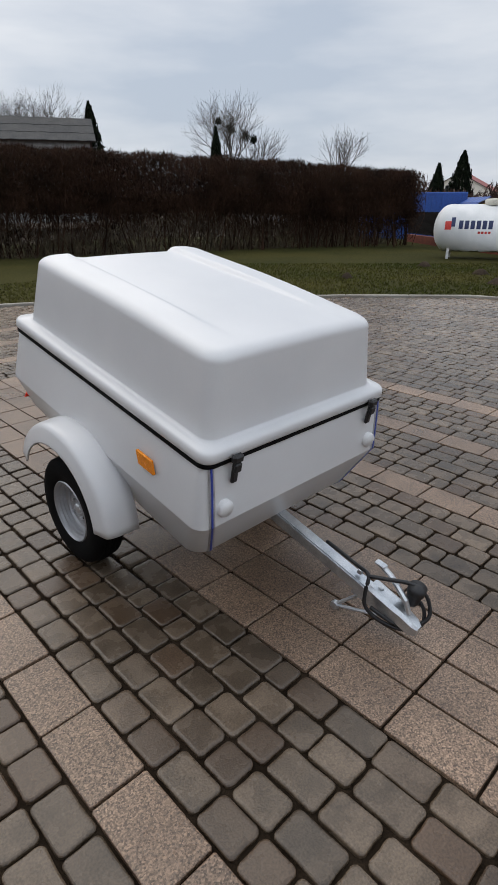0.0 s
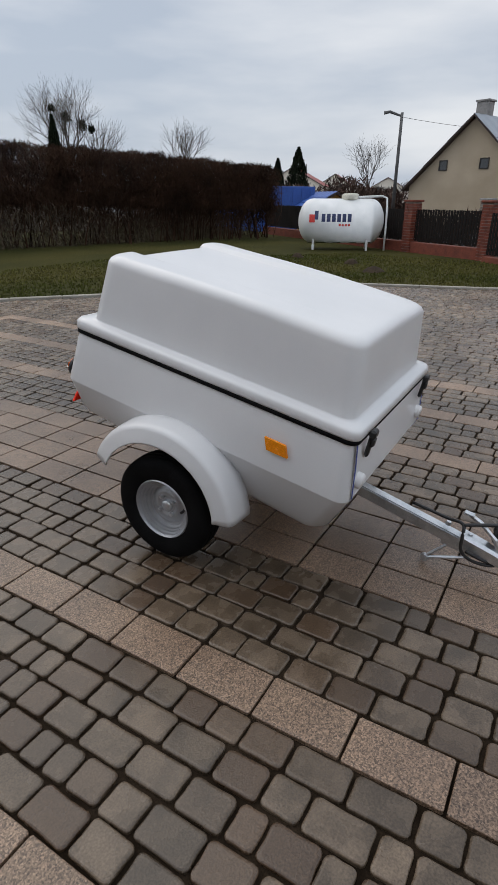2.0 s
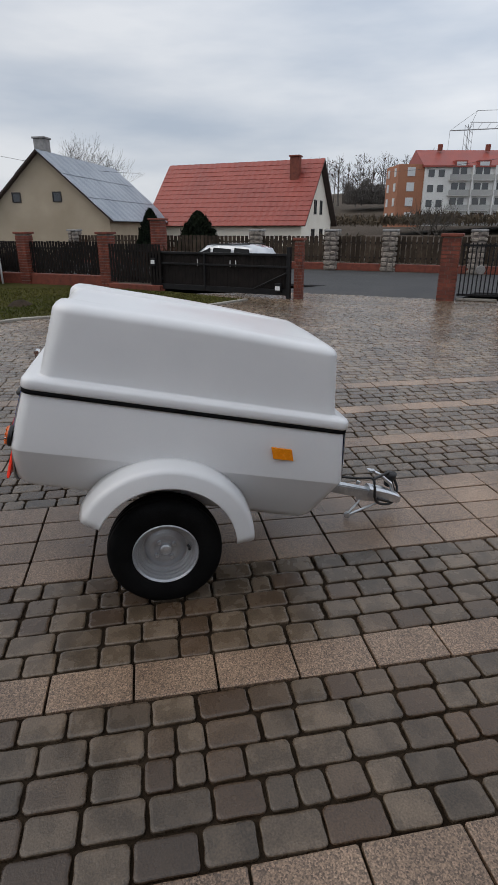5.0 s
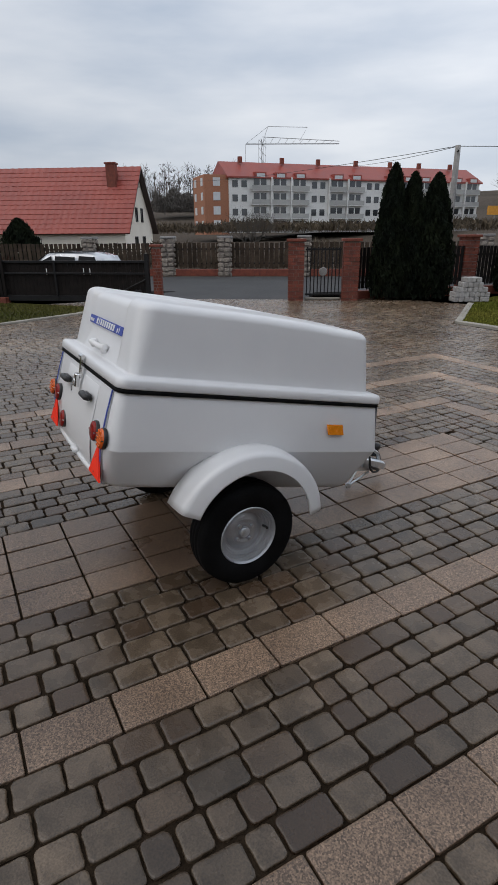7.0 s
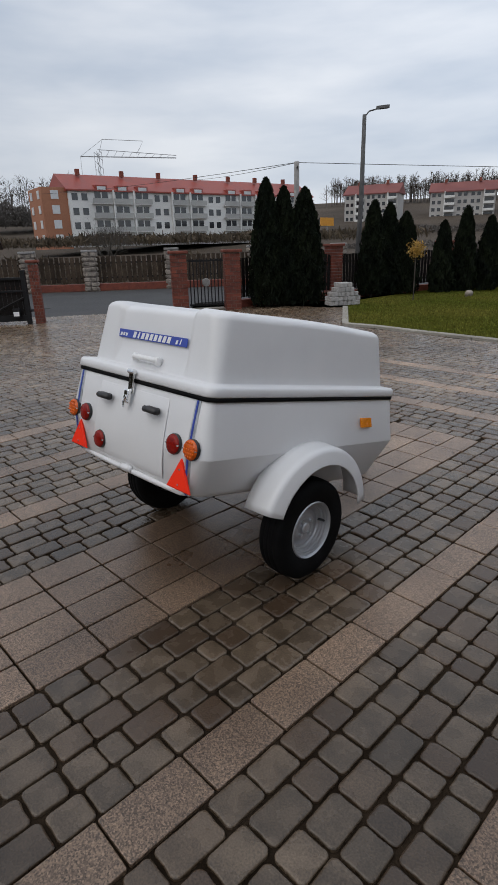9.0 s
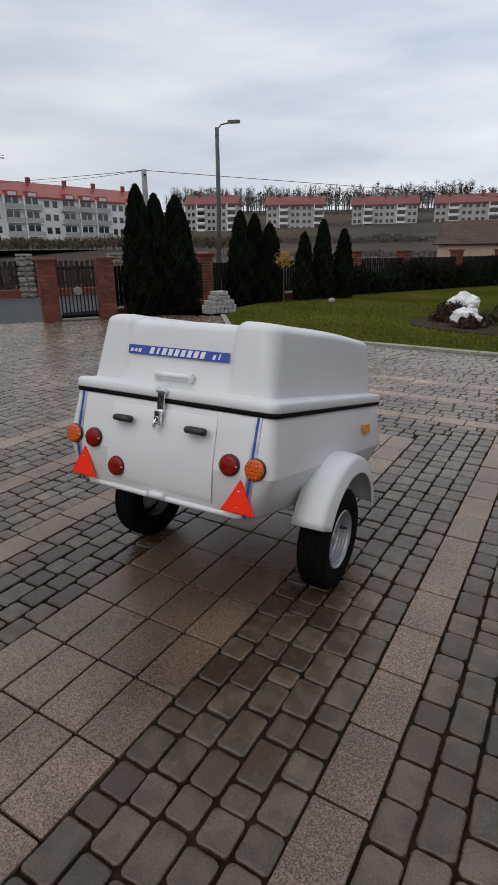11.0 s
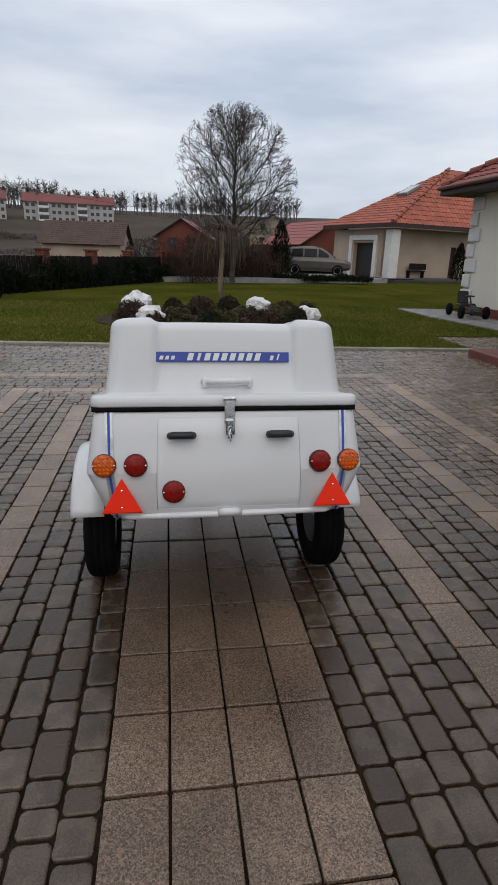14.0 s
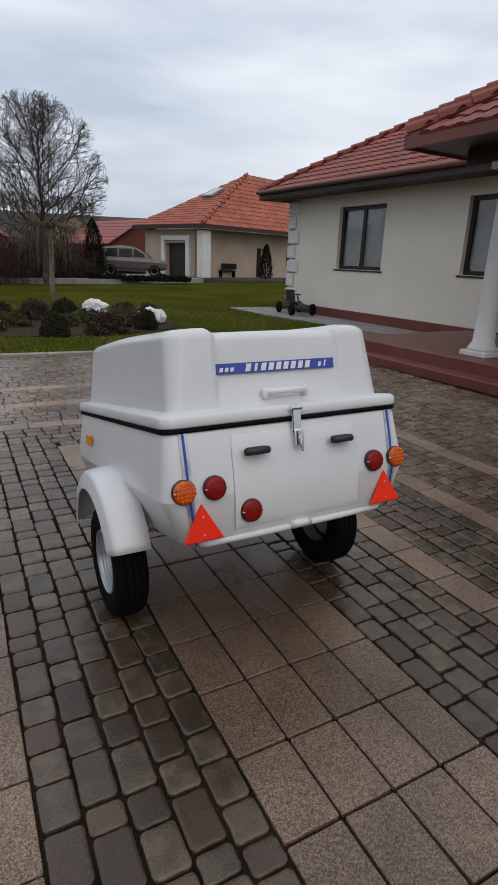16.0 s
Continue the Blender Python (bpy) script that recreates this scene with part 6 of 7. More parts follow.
def bare_tree(x, y, h, spread, seed, depth=5, trunk=0.3, group="bare trees", label="tall bare winter tree", z0=0.0, r0=None, up=0.35):
    r = np.random.default_rng(seed)
    t = thing("bare_tree", pose(x, y, z0), label, "tree", group)
    bm = bmesh.new()
    r0 = r0 or h * 0.017
    tube(bm, [(0, 0, -0.1), (0.05, 0, h * trunk * 0.5), (0, 0.04, h * trunk)], r0 * 1.2, 8, r0 * 0.85, False)
    part("trunk", bm, BARK, t, "", True)
    bm = bmesh.new()
    for k in range(6):
        a = k * 2.4 + r.uniform(-0.3, 0.3)
        out = spread * r.uniform(0.5, 1.0) * (0.35 if k == 0 else 1.0)
        branch(bm, (0, 0, h * trunk * (0.85 + 0.15 * r.uniform(0, 1))), (math.cos(a) * out, math.sin(a) * out, 1.0), h * 0.3, r0 * 0.55, depth, r, 0.62, up, 3)
    part("crown", bm, BARK, t, "bare twigs")
    return t


def egg_tree(x, y, z_low, z_top, width, seed):
    """A bare tree with a straight leader and rising limbs that fill an egg-shaped crown."""
    r = np.random.default_rng(seed)
    t = thing("bare_tree", pose(x, y, 0.0), "tall bare garden tree with a rounded crown of fine twigs", "tree", "bare trees")
    bm = bmesh.new()
    lead = [Vector((0.05 * math.sin(k * 1.7), 0.05 * math.cos(k * 2.3), -0.1 + (z_top - 1.2) * k / 12)) for k in range(13)]
    tube(bm, lead[:6], 0.13, 8, 0.085, False)
    part("trunk", bm, BARK, t, "", True)

    mid = Vector((0, 0, z_low + 0.4 * (z_top - z_low)))

    def out_of(p):
        """How far out in the crown a place lies: 1 at its edge."""
        o = p - mid
        return Vector((o.x / width, o.y / width, o.z / ((z_top if o.z > 0 else 2 * mid.z - z_low) - mid.z))).length

    bm = bmesh.new()
    tube(bm, lead[5:], 0.085, 6, 0.01, False)

    def grow(p, d, length, r0, depth):
        """A limb that curves upwards within the crown, with finer ones along it."""
        limb, n = [p.copy()], max(3, int(length / 0.3))
        for i in range(n):
            d = (d + Vector(r.normal(0, 0.065, 3)) + Vector((0, 0, 0.035))).normalized()
            p = p + d * length / n
            if out_of(p) > 1.0:
                break
            limb.append(p.copy())
        if len(limb) < 2:
            return
        tube(bm, limb, r0, 5 if depth > 1 else 3, max(r0 * 0.35, 0.0028), False)
        if depth == 0:
            return
        count = (0, 5, 7, 11)[depth]
        for k in range(count):
            f = (k + r.uniform(0.3, 1.0)) / count
            i = min(int(f * (len(limb) - 1)), len(limb) - 2)
            q = limb[i].lerp(limb[i + 1], r.uniform(0, 1))
            along_ = (limb[i + 1] - limb[i]).normalized()
            side = along_.cross(Vector(r.normal(0, 1, 3))).normalized()
            grow(q, (along_ * 0.75 + side * 0.62).normalized(), length * r.uniform(0.3, 0.5) * (1.15 - 0.4 * f), r0 * (0.5 if depth > 1 else 0.6), depth - 1)

    for k in range(34):
        f = (k + r.uniform(0, 1)) / 34
        z0 = 1.45 + (z_top - 2.7) * f
        a = k * 2.4 + r.uniform(-0.4, 0.4)
        tilt = radians(20 + 38 * f + r.uniform(-8, 10))
        grow(Vector((0, 0, z0)), Vector((math.cos(a) * math.cos(tilt), math.sin(a) * math.cos(tilt), math.sin(tilt))), width * 1.45 * (1 - 0.45 * f), 0.034 * (1 - 0.5 * f), 3)
    part("crown", bm, BARK, t, "bare twigs")
    return t


egg_tree(-0.95, -19.6, 1.6, 7.15, 2.7, 4)
bare_tree(41.0, 46.5, 9.6, 0.6, 7, 4, 0.35, up=0.3)
bare_tree(46.0, 48.0, 8.0, 0.6, 8, 3, 0.35)
bare_tree(50.0, 40.0, 7.6, 0.6, 9, 3, 0.35)
bare_tree(32.5, 69.0, 12.5, 0.8, 10, 4, 0.3)
bare_tree(28.5, 70.0, 12.0, 0.8, 12, 4, 0.3)
bare_tree(64, 26, 7.0, 0.6, 13, 3, 0.3)
bare_tree(56.0, 8.0, 8.2, 0.9, 14, 4, 0.3)
bare_tree(25.5, -9.5, 2.9, 1.2, 17, 3, 0.2, label="bare spreading roadside tree")
bare_tree(29.0, -12.0, 3.2, 0.9, 18, 2, 0.2, label="bare spreading roadside tree")
bare_tree(-11, -58, 5.5, 0.8, 19, 3, 0.3)
mist = thing("mistletoe_clumps", pose(0, 0, 0), "dark balls of mistletoe in a bare tree", "mistletoe")
for i, (dx, dy, z, q) in enumerate(((0.3, 0.2, 7.6, 0.35), (1.3, -0.9, 7.0, 0.45), (-0.8, 0.6, 8.2, 0.25), (2.0, -1.3, 6.7, 0.3))):
    d = nrng.normal(size=(260, 3)) * q * 0.5
    leaves("clump", d + np.array([41 + dx, 46.5 + dy, z]), 0.12, THUJA, nrng, mist)

# the tall northern hedge of bare twigs
HEDGE = [(-5.0, 21.5, 3.1), (2.0, 19.7, 3.1), (7.8, 18.4, 3.05), (12.7, 17.2, 2.95), (16.4, 15.4, 2.82), (20.7, 12.95, 2.5)]
hedge = thing("tall_hedge", pose(0, 0, 0), "tall clipped hedge of bare dark twigs, trunks showing below", "hedge", kind="stuff")
H = np.array(HEDGE)
run = np.concatenate([[0], np.cumsum(np.hypot(*np.diff(H[:, :2], axis=0).T))])


def along(q):
    """Places on the hedge's line, with its height and its normal."""
    line = np.column_stack([np.interp(q, run, H[:, k]) for k in range(3)])
    e = np.column_stack([np.interp(q + 0.6, run, H[:, k]) - np.interp(q - 0.6, run, H[:, k]) for k in range(2)])
    e /= np.linalg.norm(e, axis=1, keepdims=True)
    return line, np.column_stack([-e[:, 1], e[:, 0]])


n = 300000
q = nrng.uniform(0, run[-1], n)
P, nor = along(q)
zf = np.where(nrng.uniform(0, 1, n) < 0.8, nrng.uniform(0.42, 1.0, n), np.clip(nrng.normal(0.42, 0.13, n), 0.06, 0.9))
edge = np.clip(nrng.normal(0.0, 0.36, n), -0.75, 0.75)
top = P[:, 2] * (1 + 0.01 * np.sin(q * 2.9) + 0.008 * np.sin(q * 7.3) + nrng.normal(0, 0.007, n))
pts = np.column_stack([P[:, :2] + nor * (0.8 + edge[:, None]), zf * top])
leaves("twigs", pts, 0.055, TWIG, nrng, hedge, 1.9, ((0, 0, 1), 0.45), "dense bare twigs", 0.17)
bm = bmesh.new()
for q in np.arange(0, run[-1], 0.075):
    line, nn = along(np.array([q + nrng.uniform(0, 0.07)]))
    o = line[0, :2] + nn[0] * (0.8 + nrng.normal(0, 0.33))
    p = Vector((o[0], o[1], -0.05))
    lean = Vector((nrng.normal(0, 0.22), nrng.normal(0, 0.22), 0))
    tube(bm, [p, p + lean * 0.4 + Vector((0, 0, 0.5)), p + lean + Vector((nrng.normal(0, 0.06), 0, 1.05)), p + lean * 1.8 + Vector((nrng.normal(0, 0.15), nrng.normal(0, 0.15), 2.0))], nrng.uniform(0.012, 0.036), 4, 0.008, False)
part("stems", bm, TWIG, hedge, "thin bare stems")
# dry scrub and leaf litter behind the hedge, and far thickets
def thicket(name, a, b, h, depth, n, size, material, label, z0=-0.05, wide=0.3):
    a, b = np.array(a, float), np.array(b, float)
    d = (b - a) / np.linalg.norm(b - a)
    m = np.array([-d[1], d[0]])
    f = nrng.uniform(0, 1, n)
    zf = nrng.uniform(0, 1, n) ** 1.2
    top = h * (0.75 + 0.25 * np.sin(f * 23 + 1.3) * np.sin(f * 7.1))
    pts = np.column_stack([a + (b - a) * f[:, None] + m * (nrng.uniform(-0.5, 0.5, (n, 1)) * depth), z0 + zf * top])
    ob = leaves(name, pts, size, material, nrng, None, 1.8, ((0, 0, 1), 0.5), "", wide)
    return tagged(ob, label, "thicket", kind="stuff")


DRY = mat("dry_grass", (0.05, 0.036, 0.022), (0.09, 0.068, 0.042), 0.95, 1, 20, 0, rnd=0.35, island=True)
REDTWIG = mat("red_brown_twig", (0.05, 0.03, 0.024), (0.085, 0.055, 0.044), 0.95, 1.2, 30, 0, speck=0.3, rnd=0.4, island=True, spec=0.1)
GREYWOOD = mat("far_bare_wood", (0.085, 0.075, 0.068), (0.13, 0.118, 0.108), 0.95, 0.1, 3, 0, rnd=0.3, island=True)
thicket("dry_scrub", (-6, 24.2), (22, 15.5), 1.35, 2.4, 26000, 0.1, DRY, "dry brown scrub behind the hedge", wide=0.12)
thicket("thicket", (24, 22), (48, 16), 3.0, 3, 12000, 0.16, REDTWIG, "brown bare thicket beyond the fence")
thicket("thicket", (18.5, 2.5), (29, 14), 1.25, 1, 2500, 0.12, TWIG, "brown bare bushes along the road")
thicket("thicket", (26, -1.5), (16, -12.5), 1.1, 3, 6000, 0.08, DRY, "dry bushes behind the stone pillars")
thicket("thicket", (70, -20), (34, -50), 0.8, 12, 6000, 0.25, DRY, "olive brown rough ground below the flats")
thicket("garden_hedge", (7.8, -11.4), (2.4, -21.9), 1.12, 1.0, 15000, 0.07, THUJA, "dark clipped hedge before the fence")
thicket("bare_hedge", (2.4, -22.2), (-3.2, -23.4), 1.55, 1.2, 17000, 0.075, REDTWIG, "reddish brown bare hedge along the lawn", wide=0.14)
thicket("bare_hedge", (2.2, -20.8), (-3.5, -26.0), 2.5, 3, 24000, 0.08, REDTWIG, "reddish brown bare bushes round the tree", wide=0.12)
thicket("bare_hedge", (-4.2, -25.6), (-10.0, -25.6), 0.35, 0.7, 2500, 0.08, THUJA, "low dark hedge before the drive")
for x0_, y0_, x1_, y1_, h_, n_ in ((184, -62, 178, -84, 7, 5000), (-20, -150, -60, -120, 6, 4000), (90, 90, 180, 20, 6, 4000), (15, -95, -30, -90, 4, 3500), (75, -110, 20, -120, 2.0, 2500), (100, -138, 20, -165, 2.6, 6000)):
    thicket("far_woods", (x0_, y0_), (x1_, y1_), h_, 14, n_ * 3, 0.3, GREYWOOD, "grey brown bare woods far off", land((x0_ + x1_) / 2, (y0_ + y1_) / 2) - 0.5)


def tree_row(a, b, n, h, label):
    """A far row of thin bare trees, each with a few clumps high up."""
    bm, clumps = bmesh.new(), []
    a, b = Vector(a), Vector(b)
    d = (b - a).normalized()
    for k in range(n):
        p = a.lerp(b, (k + nrng.uniform(0, 1)) / n) + Vector((-d.y, d.x)) * nrng.uniform(-12, 12)
        z, q = land(p.x, p.y) - 0.5, h * nrng.uniform(0.7, 1.15)
        o = Vector((p.x, p.y, z))
        tube(bm, [o, o + Vector((nrng.normal(0, 0.4), nrng.normal(0, 0.4), q))], 0.2, 4, 0.05, False)
        for m in range(30):
            f = nrng.uniform(0.25, 0.95)
            e = Vector((nrng.normal(0, 1), nrng.normal(0, 1), 1.0)).normalized() * q * 0.5 * (1.2 - f)
            tube(bm, [o + Vector((0, 0, q * f)), o + Vector((0, 0, q * f)) + e], 0.055, 3, 0.025, False)
        for m in range(nrng.integers(1, 4)):
            c = np.array([p.x, p.y, z + q * nrng.uniform(0.6, 0.97)]) + np.array([*nrng.normal(0, q * 0.07, 2), 0])
            clumps.append(c + nrng.normal(0, 0.3, (12, 3)))
    row_ = part("far_trees", bm, GREYWOOD)
    leaves("mistletoe_clump", np.concatenate(clumps), 0.3, TWIG, nrng, row_)
    return tagged(row_, label, "trees", kind="stuff")


tree_row((165, -225), (40, -262), 260, 10.5, "far row of thin bare trees on the ridge")
tree_row((40, -262), (-60, -245), 150, 8.5, "far row of thin bare trees on the ridge")
tree_row((190, -52), (178, -90), 34, 12.5, "bare trees on the hill behind the flats")

# ---- setts, bollard plant, parked cars, molehills ----
pile = thing("sett_pile", pose(8.05, -5.15, 0.0, 0, 0, 62), "small stack of grey granite setts by the fence", "stone pile")
r = random.Random(2)
for row, cnt in enumerate((7, 7, 6, 4, 3)):
    for dk in range(3):
        for k in range(cnt):
            bm = bmesh.new()
            box(bm, (0, 0, 0), (0.1, 0.1, 0.095), 0.012)
            s = part("sett", bm, CUBE, pile)
            s.matrix_basis = pose((k - cnt / 2 + 0.5) * 0.106 + r.uniform(-0.006, 0.006), -0.11 * dk + r.uniform(-0.008, 0.008), 0.05 + row * 0.098, 0, 0, r.uniform(-6, 6))
topiary = thing("standard_plant", pose(7.35, -6.9, 0.0), "small standard plant with yellowed leaves on a stake", "plant")
bm = bmesh.new()
tube(bm, [(0, 0, -0.02), (0.01, 0, 1.05)], 0.016, 6)
part("stem", bm, BARK, topiary)
leaves("crown", nrng.normal(size=(500, 3)) * 0.085 + np.array([0, 0, 1.15]), 0.03, YELLOW, nrng, topiary)
ball = thing("garden_stone", pose(6.7, -8.4, 0.0), "small pinkish stone on the lawn edge", "stone")
bm = bmesh.new()
bmesh.ops.create_icosphere(bm, subdivisions=3, radius=0.1)
for v in bm.verts:
    v.co = Vector((v.co.x, v.co.y, max(-0.02, v.co.z * 0.9 + 0.06))) * (1 + 0.12 * noise.noise(v.co * 14))
part("rock", bm, FIELDSTONE, ball, "", True)
for i, (x, y, q) in enumerate(((13.4, 6.5, 0.3), (14.8, 7.6, 0.22), (15.6, 9.6, 0.2), (11.9, 9.5, 0.15))):
    hill = thing("molehill", pose(x, y, 0.0), "small dark molehill in the lawn", "molehill", "molehills")
    bm = bmesh.new()
    loft(bm, [[(q * s * math.cos(a) * (1 + 0.1 * math.sin(3 * a + i)), q * s * math.sin(a), z) for a in (2 * math.pi * k / 16 for k in range(16))] for s, z in ((1.0, 0.0), (0.8, 0.05), (0.5, 0.11), (0.2, 0.14), (0.03, 0.145))], True, False, True)
    part("soil", bm, MULCH, hill, "", True)


def car(x, y, rz, paint, label, z=0.0, s=1.0, tall=1.0, suv=False):
    """A hatchback or wagon: body lofted along its length, glass house, wheels, lamps."""
    c = thing("parked_car", pose(x, y, z, 0, 0, rz), label, "car", "parked cars")
    sec = [(-2.1, 0.62, 0.42, 0.78), (-2.02, 0.8, 0.3, 0.9), (-1.6, 0.87, 0.25, 0.95), (-0.6, 0.89, 0.24, 0.95), (0.6, 0.89, 0.24, 0.93), (1.2, 0.87, 0.25, 0.88), (1.75, 0.82, 0.28, 0.78), (2.05, 0.7, 0.34, 0.66), (2.12, 0.55, 0.42, 0.6)]
    if suv:
        sec = [(-2.1, 0.7, 0.5, 0.95), (-2.02, 0.82, 0.34, 1.0), (-1.6, 0.88, 0.3, 1.02), (-0.6, 0.9, 0.29, 1.0), (0.6, 0.9, 0.29, 0.98), (1.2, 0.88, 0.3, 0.96), (1.75, 0.84, 0.32, 0.9), (2.04, 0.74, 0.36, 0.8), (2.13, 0.6, 0.45, 0.68)]
    bm = bmesh.new()
    loft(bm, [[(q * s, yy * w * s, (z0 + (z1 - z0) * zz) * s * tall) for yy, zz in ((-0.9, 0), (0.9, 0), (1, 0.25), (0.99, 0.7), (0.9, 1), (-0.9, 1), (-0.99, 0.7), (-1, 0.25))] for q, w, z0, z1 in sec], True, True, True)
    part("body", bm, paint, c, "", not suv)
    bm = bmesh.new()
    cab = [(-2.0, 0.72, 0.92, 0.93), (-1.75, 0.7, 0.92, 1.38), (-1.3, 0.68, 0.93, 1.5), (-0.2, 0.68, 0.93, 1.53), (0.3, 0.68, 0.92, 1.48), (1.15, 0.72, 0.88, 0.9)]
    if suv:
        cab = [(-2.06, 0.72, 0.95, 1.0), (-1.9, 0.7, 0.95, 1.36), (-1.55, 0.69, 0.95, 1.54), (-0.5, 0.69, 0.95, 1.6), (0.2, 0.69, 0.95, 1.55), (0.6, 0.7, 0.94, 1.36), (1.22, 0.73, 0.92, 0.95)]
    loft(bm, [[(q * s, yy * w * s, (z0 + (z1 - z0) * zz) * s * tall) for yy, zz in ((-1.15, 0), (1.15, 0), (1.0, 0.8), (0.85, 1), (-0.85, 1), (-1.0, 0.8))] for q, w, z0, z1 in cab], True, True, True)
    part("cabin", bm, paint, c, "", not suv)
    (qa, za), (qb, zb) = (cab[-2][0], cab[-2][3]), (cab[-1][0], cab[-1][3])
    bm = bmesh.new()
    loft(bm, [[((qa + (qb - qa) * f + d) * s, w * s, (za + (zb - za) * f + d) * s * tall) for f, w in ((0.06, -0.56), (0.06, 0.56), (0.92, 0.74), (0.92, -0.74))] for d in (0.0, 0.02)], True, True, True)
    part("windscreen", bm, TINTED, c)
    for yy in (-1, 1):
        for x0_, x1_ in ((-1.62, -0.85), (-0.78, 0.02), (0.08, 0.75)):
            bm = bmesh.new()
            top0, top1 = (1.36, 1.4) if x1_ < 0.5 else (1.4, 1.12)
            k0, rise = 0.12 if x0_ < -1.2 else 0, 0.05 if suv else 0.0
            loft(bm, [[(xq * s, yy * (0.815 + (0.045 if suv else 0.0) - (zq - 0.95) * 0.27 + d) * s, zq * s * tall) for xq, zq in ((x0_ + 0.02, 0.98 + rise), (x1_, 0.97 + rise), (x1_ - 0.04, top1 + rise), (x0_ + k0 + 0.04, top0 + rise))] for d in (0.0, 0.015)], True, True, True)
            part("side_window", bm, TINTED, c)
        for xq in (-1.3, 1.32):
            w = new("wheel")
            w.parent = c
            bm = bmesh.new()
            lathe(bm, [(0.0, -0.1), (0.22, -0.1), (0.3, -0.09), (0.33, -0.05), (0.33, 0.05), (0.3, 0.09), (0.22, 0.1), (0.0, 0.1)], 24, "y", (xq * s, yy * 0.8 * s, 0.33))
            part("tyre", bm, RUBBER, w, "", True)
            bm = bmesh.new()
            lathe(bm, [(0.0, -0.02), (0.1, -0.02), (0.2, 0.0), (0.22, 0.015), (0.22, -0.05)], 20, "y", (xq * s, yy * 0.8 * s, 0.33))
            for v in bm.verts:
                v.co.y = yy * 0.8 * s + yy * (0.1 + (v.co.y - yy * 0.8 * s))
            part("rim", bm, RIM, w)
        cube("headlight", (1.98 * s, yy * 0.58 * s, 0.62 * s), (0.14, 0.26, 0.13), PALE, c, 0.02)
        cube("tail_light", (-2.03 * s, yy * 0.68 * s, 0.85 * s * tall), (0.1, 0.2, 0.24), RED_LENS, c, 0.02)
        cube("roof_rail", (-0.6 * s, yy * 0.6 * s, 1.53 * s * tall), (1.7 * s, 0.03, 0.03), BLACK, c)
    return c


car(-7.45, -28.3, 163, CAR_GREY, "grey compact SUV parked on the neighbour's drive", 0.1, 0.96, 1.1, True)
car(18.9, 1.0, 52, CAR_WHITE, "silver white estate car parked beyond the gate", -0.1, 0.9, 0.94)
sheet("neighbour_drive", [(2.0, -23.4), (-4.6, -24.8), (-12.2, -28.5), (-10.5, -35), (4, -30), (3.8, -24)], 0.0, CONCRETE, "pale grey driveway beyond the lawn", 0.5, "driveway")

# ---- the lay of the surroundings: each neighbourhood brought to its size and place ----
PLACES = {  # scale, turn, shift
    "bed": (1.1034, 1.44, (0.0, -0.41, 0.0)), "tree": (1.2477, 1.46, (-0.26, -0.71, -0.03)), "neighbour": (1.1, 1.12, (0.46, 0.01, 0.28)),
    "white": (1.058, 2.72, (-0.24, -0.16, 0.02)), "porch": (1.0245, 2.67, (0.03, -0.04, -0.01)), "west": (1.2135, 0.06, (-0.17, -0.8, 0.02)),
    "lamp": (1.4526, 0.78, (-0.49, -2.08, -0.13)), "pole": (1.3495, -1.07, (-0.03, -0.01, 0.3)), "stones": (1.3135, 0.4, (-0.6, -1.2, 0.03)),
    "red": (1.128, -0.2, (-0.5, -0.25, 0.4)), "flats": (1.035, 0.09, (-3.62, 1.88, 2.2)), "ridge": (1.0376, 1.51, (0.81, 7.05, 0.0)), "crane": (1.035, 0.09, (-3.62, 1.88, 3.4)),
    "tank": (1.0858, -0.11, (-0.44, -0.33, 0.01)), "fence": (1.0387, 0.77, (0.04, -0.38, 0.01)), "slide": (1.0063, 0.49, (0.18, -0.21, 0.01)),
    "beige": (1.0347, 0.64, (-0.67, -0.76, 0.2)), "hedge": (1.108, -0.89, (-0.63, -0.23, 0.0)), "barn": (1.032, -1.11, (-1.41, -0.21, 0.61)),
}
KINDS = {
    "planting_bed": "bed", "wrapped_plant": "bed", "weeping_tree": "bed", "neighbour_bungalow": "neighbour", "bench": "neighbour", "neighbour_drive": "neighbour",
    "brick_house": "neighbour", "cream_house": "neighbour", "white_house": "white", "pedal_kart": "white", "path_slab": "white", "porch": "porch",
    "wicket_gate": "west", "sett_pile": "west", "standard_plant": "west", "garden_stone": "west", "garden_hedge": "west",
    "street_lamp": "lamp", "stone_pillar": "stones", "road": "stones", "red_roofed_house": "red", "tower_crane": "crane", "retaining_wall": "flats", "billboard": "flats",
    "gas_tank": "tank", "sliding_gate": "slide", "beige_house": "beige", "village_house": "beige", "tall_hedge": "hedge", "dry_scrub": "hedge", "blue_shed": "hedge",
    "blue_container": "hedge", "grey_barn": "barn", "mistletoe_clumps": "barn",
}


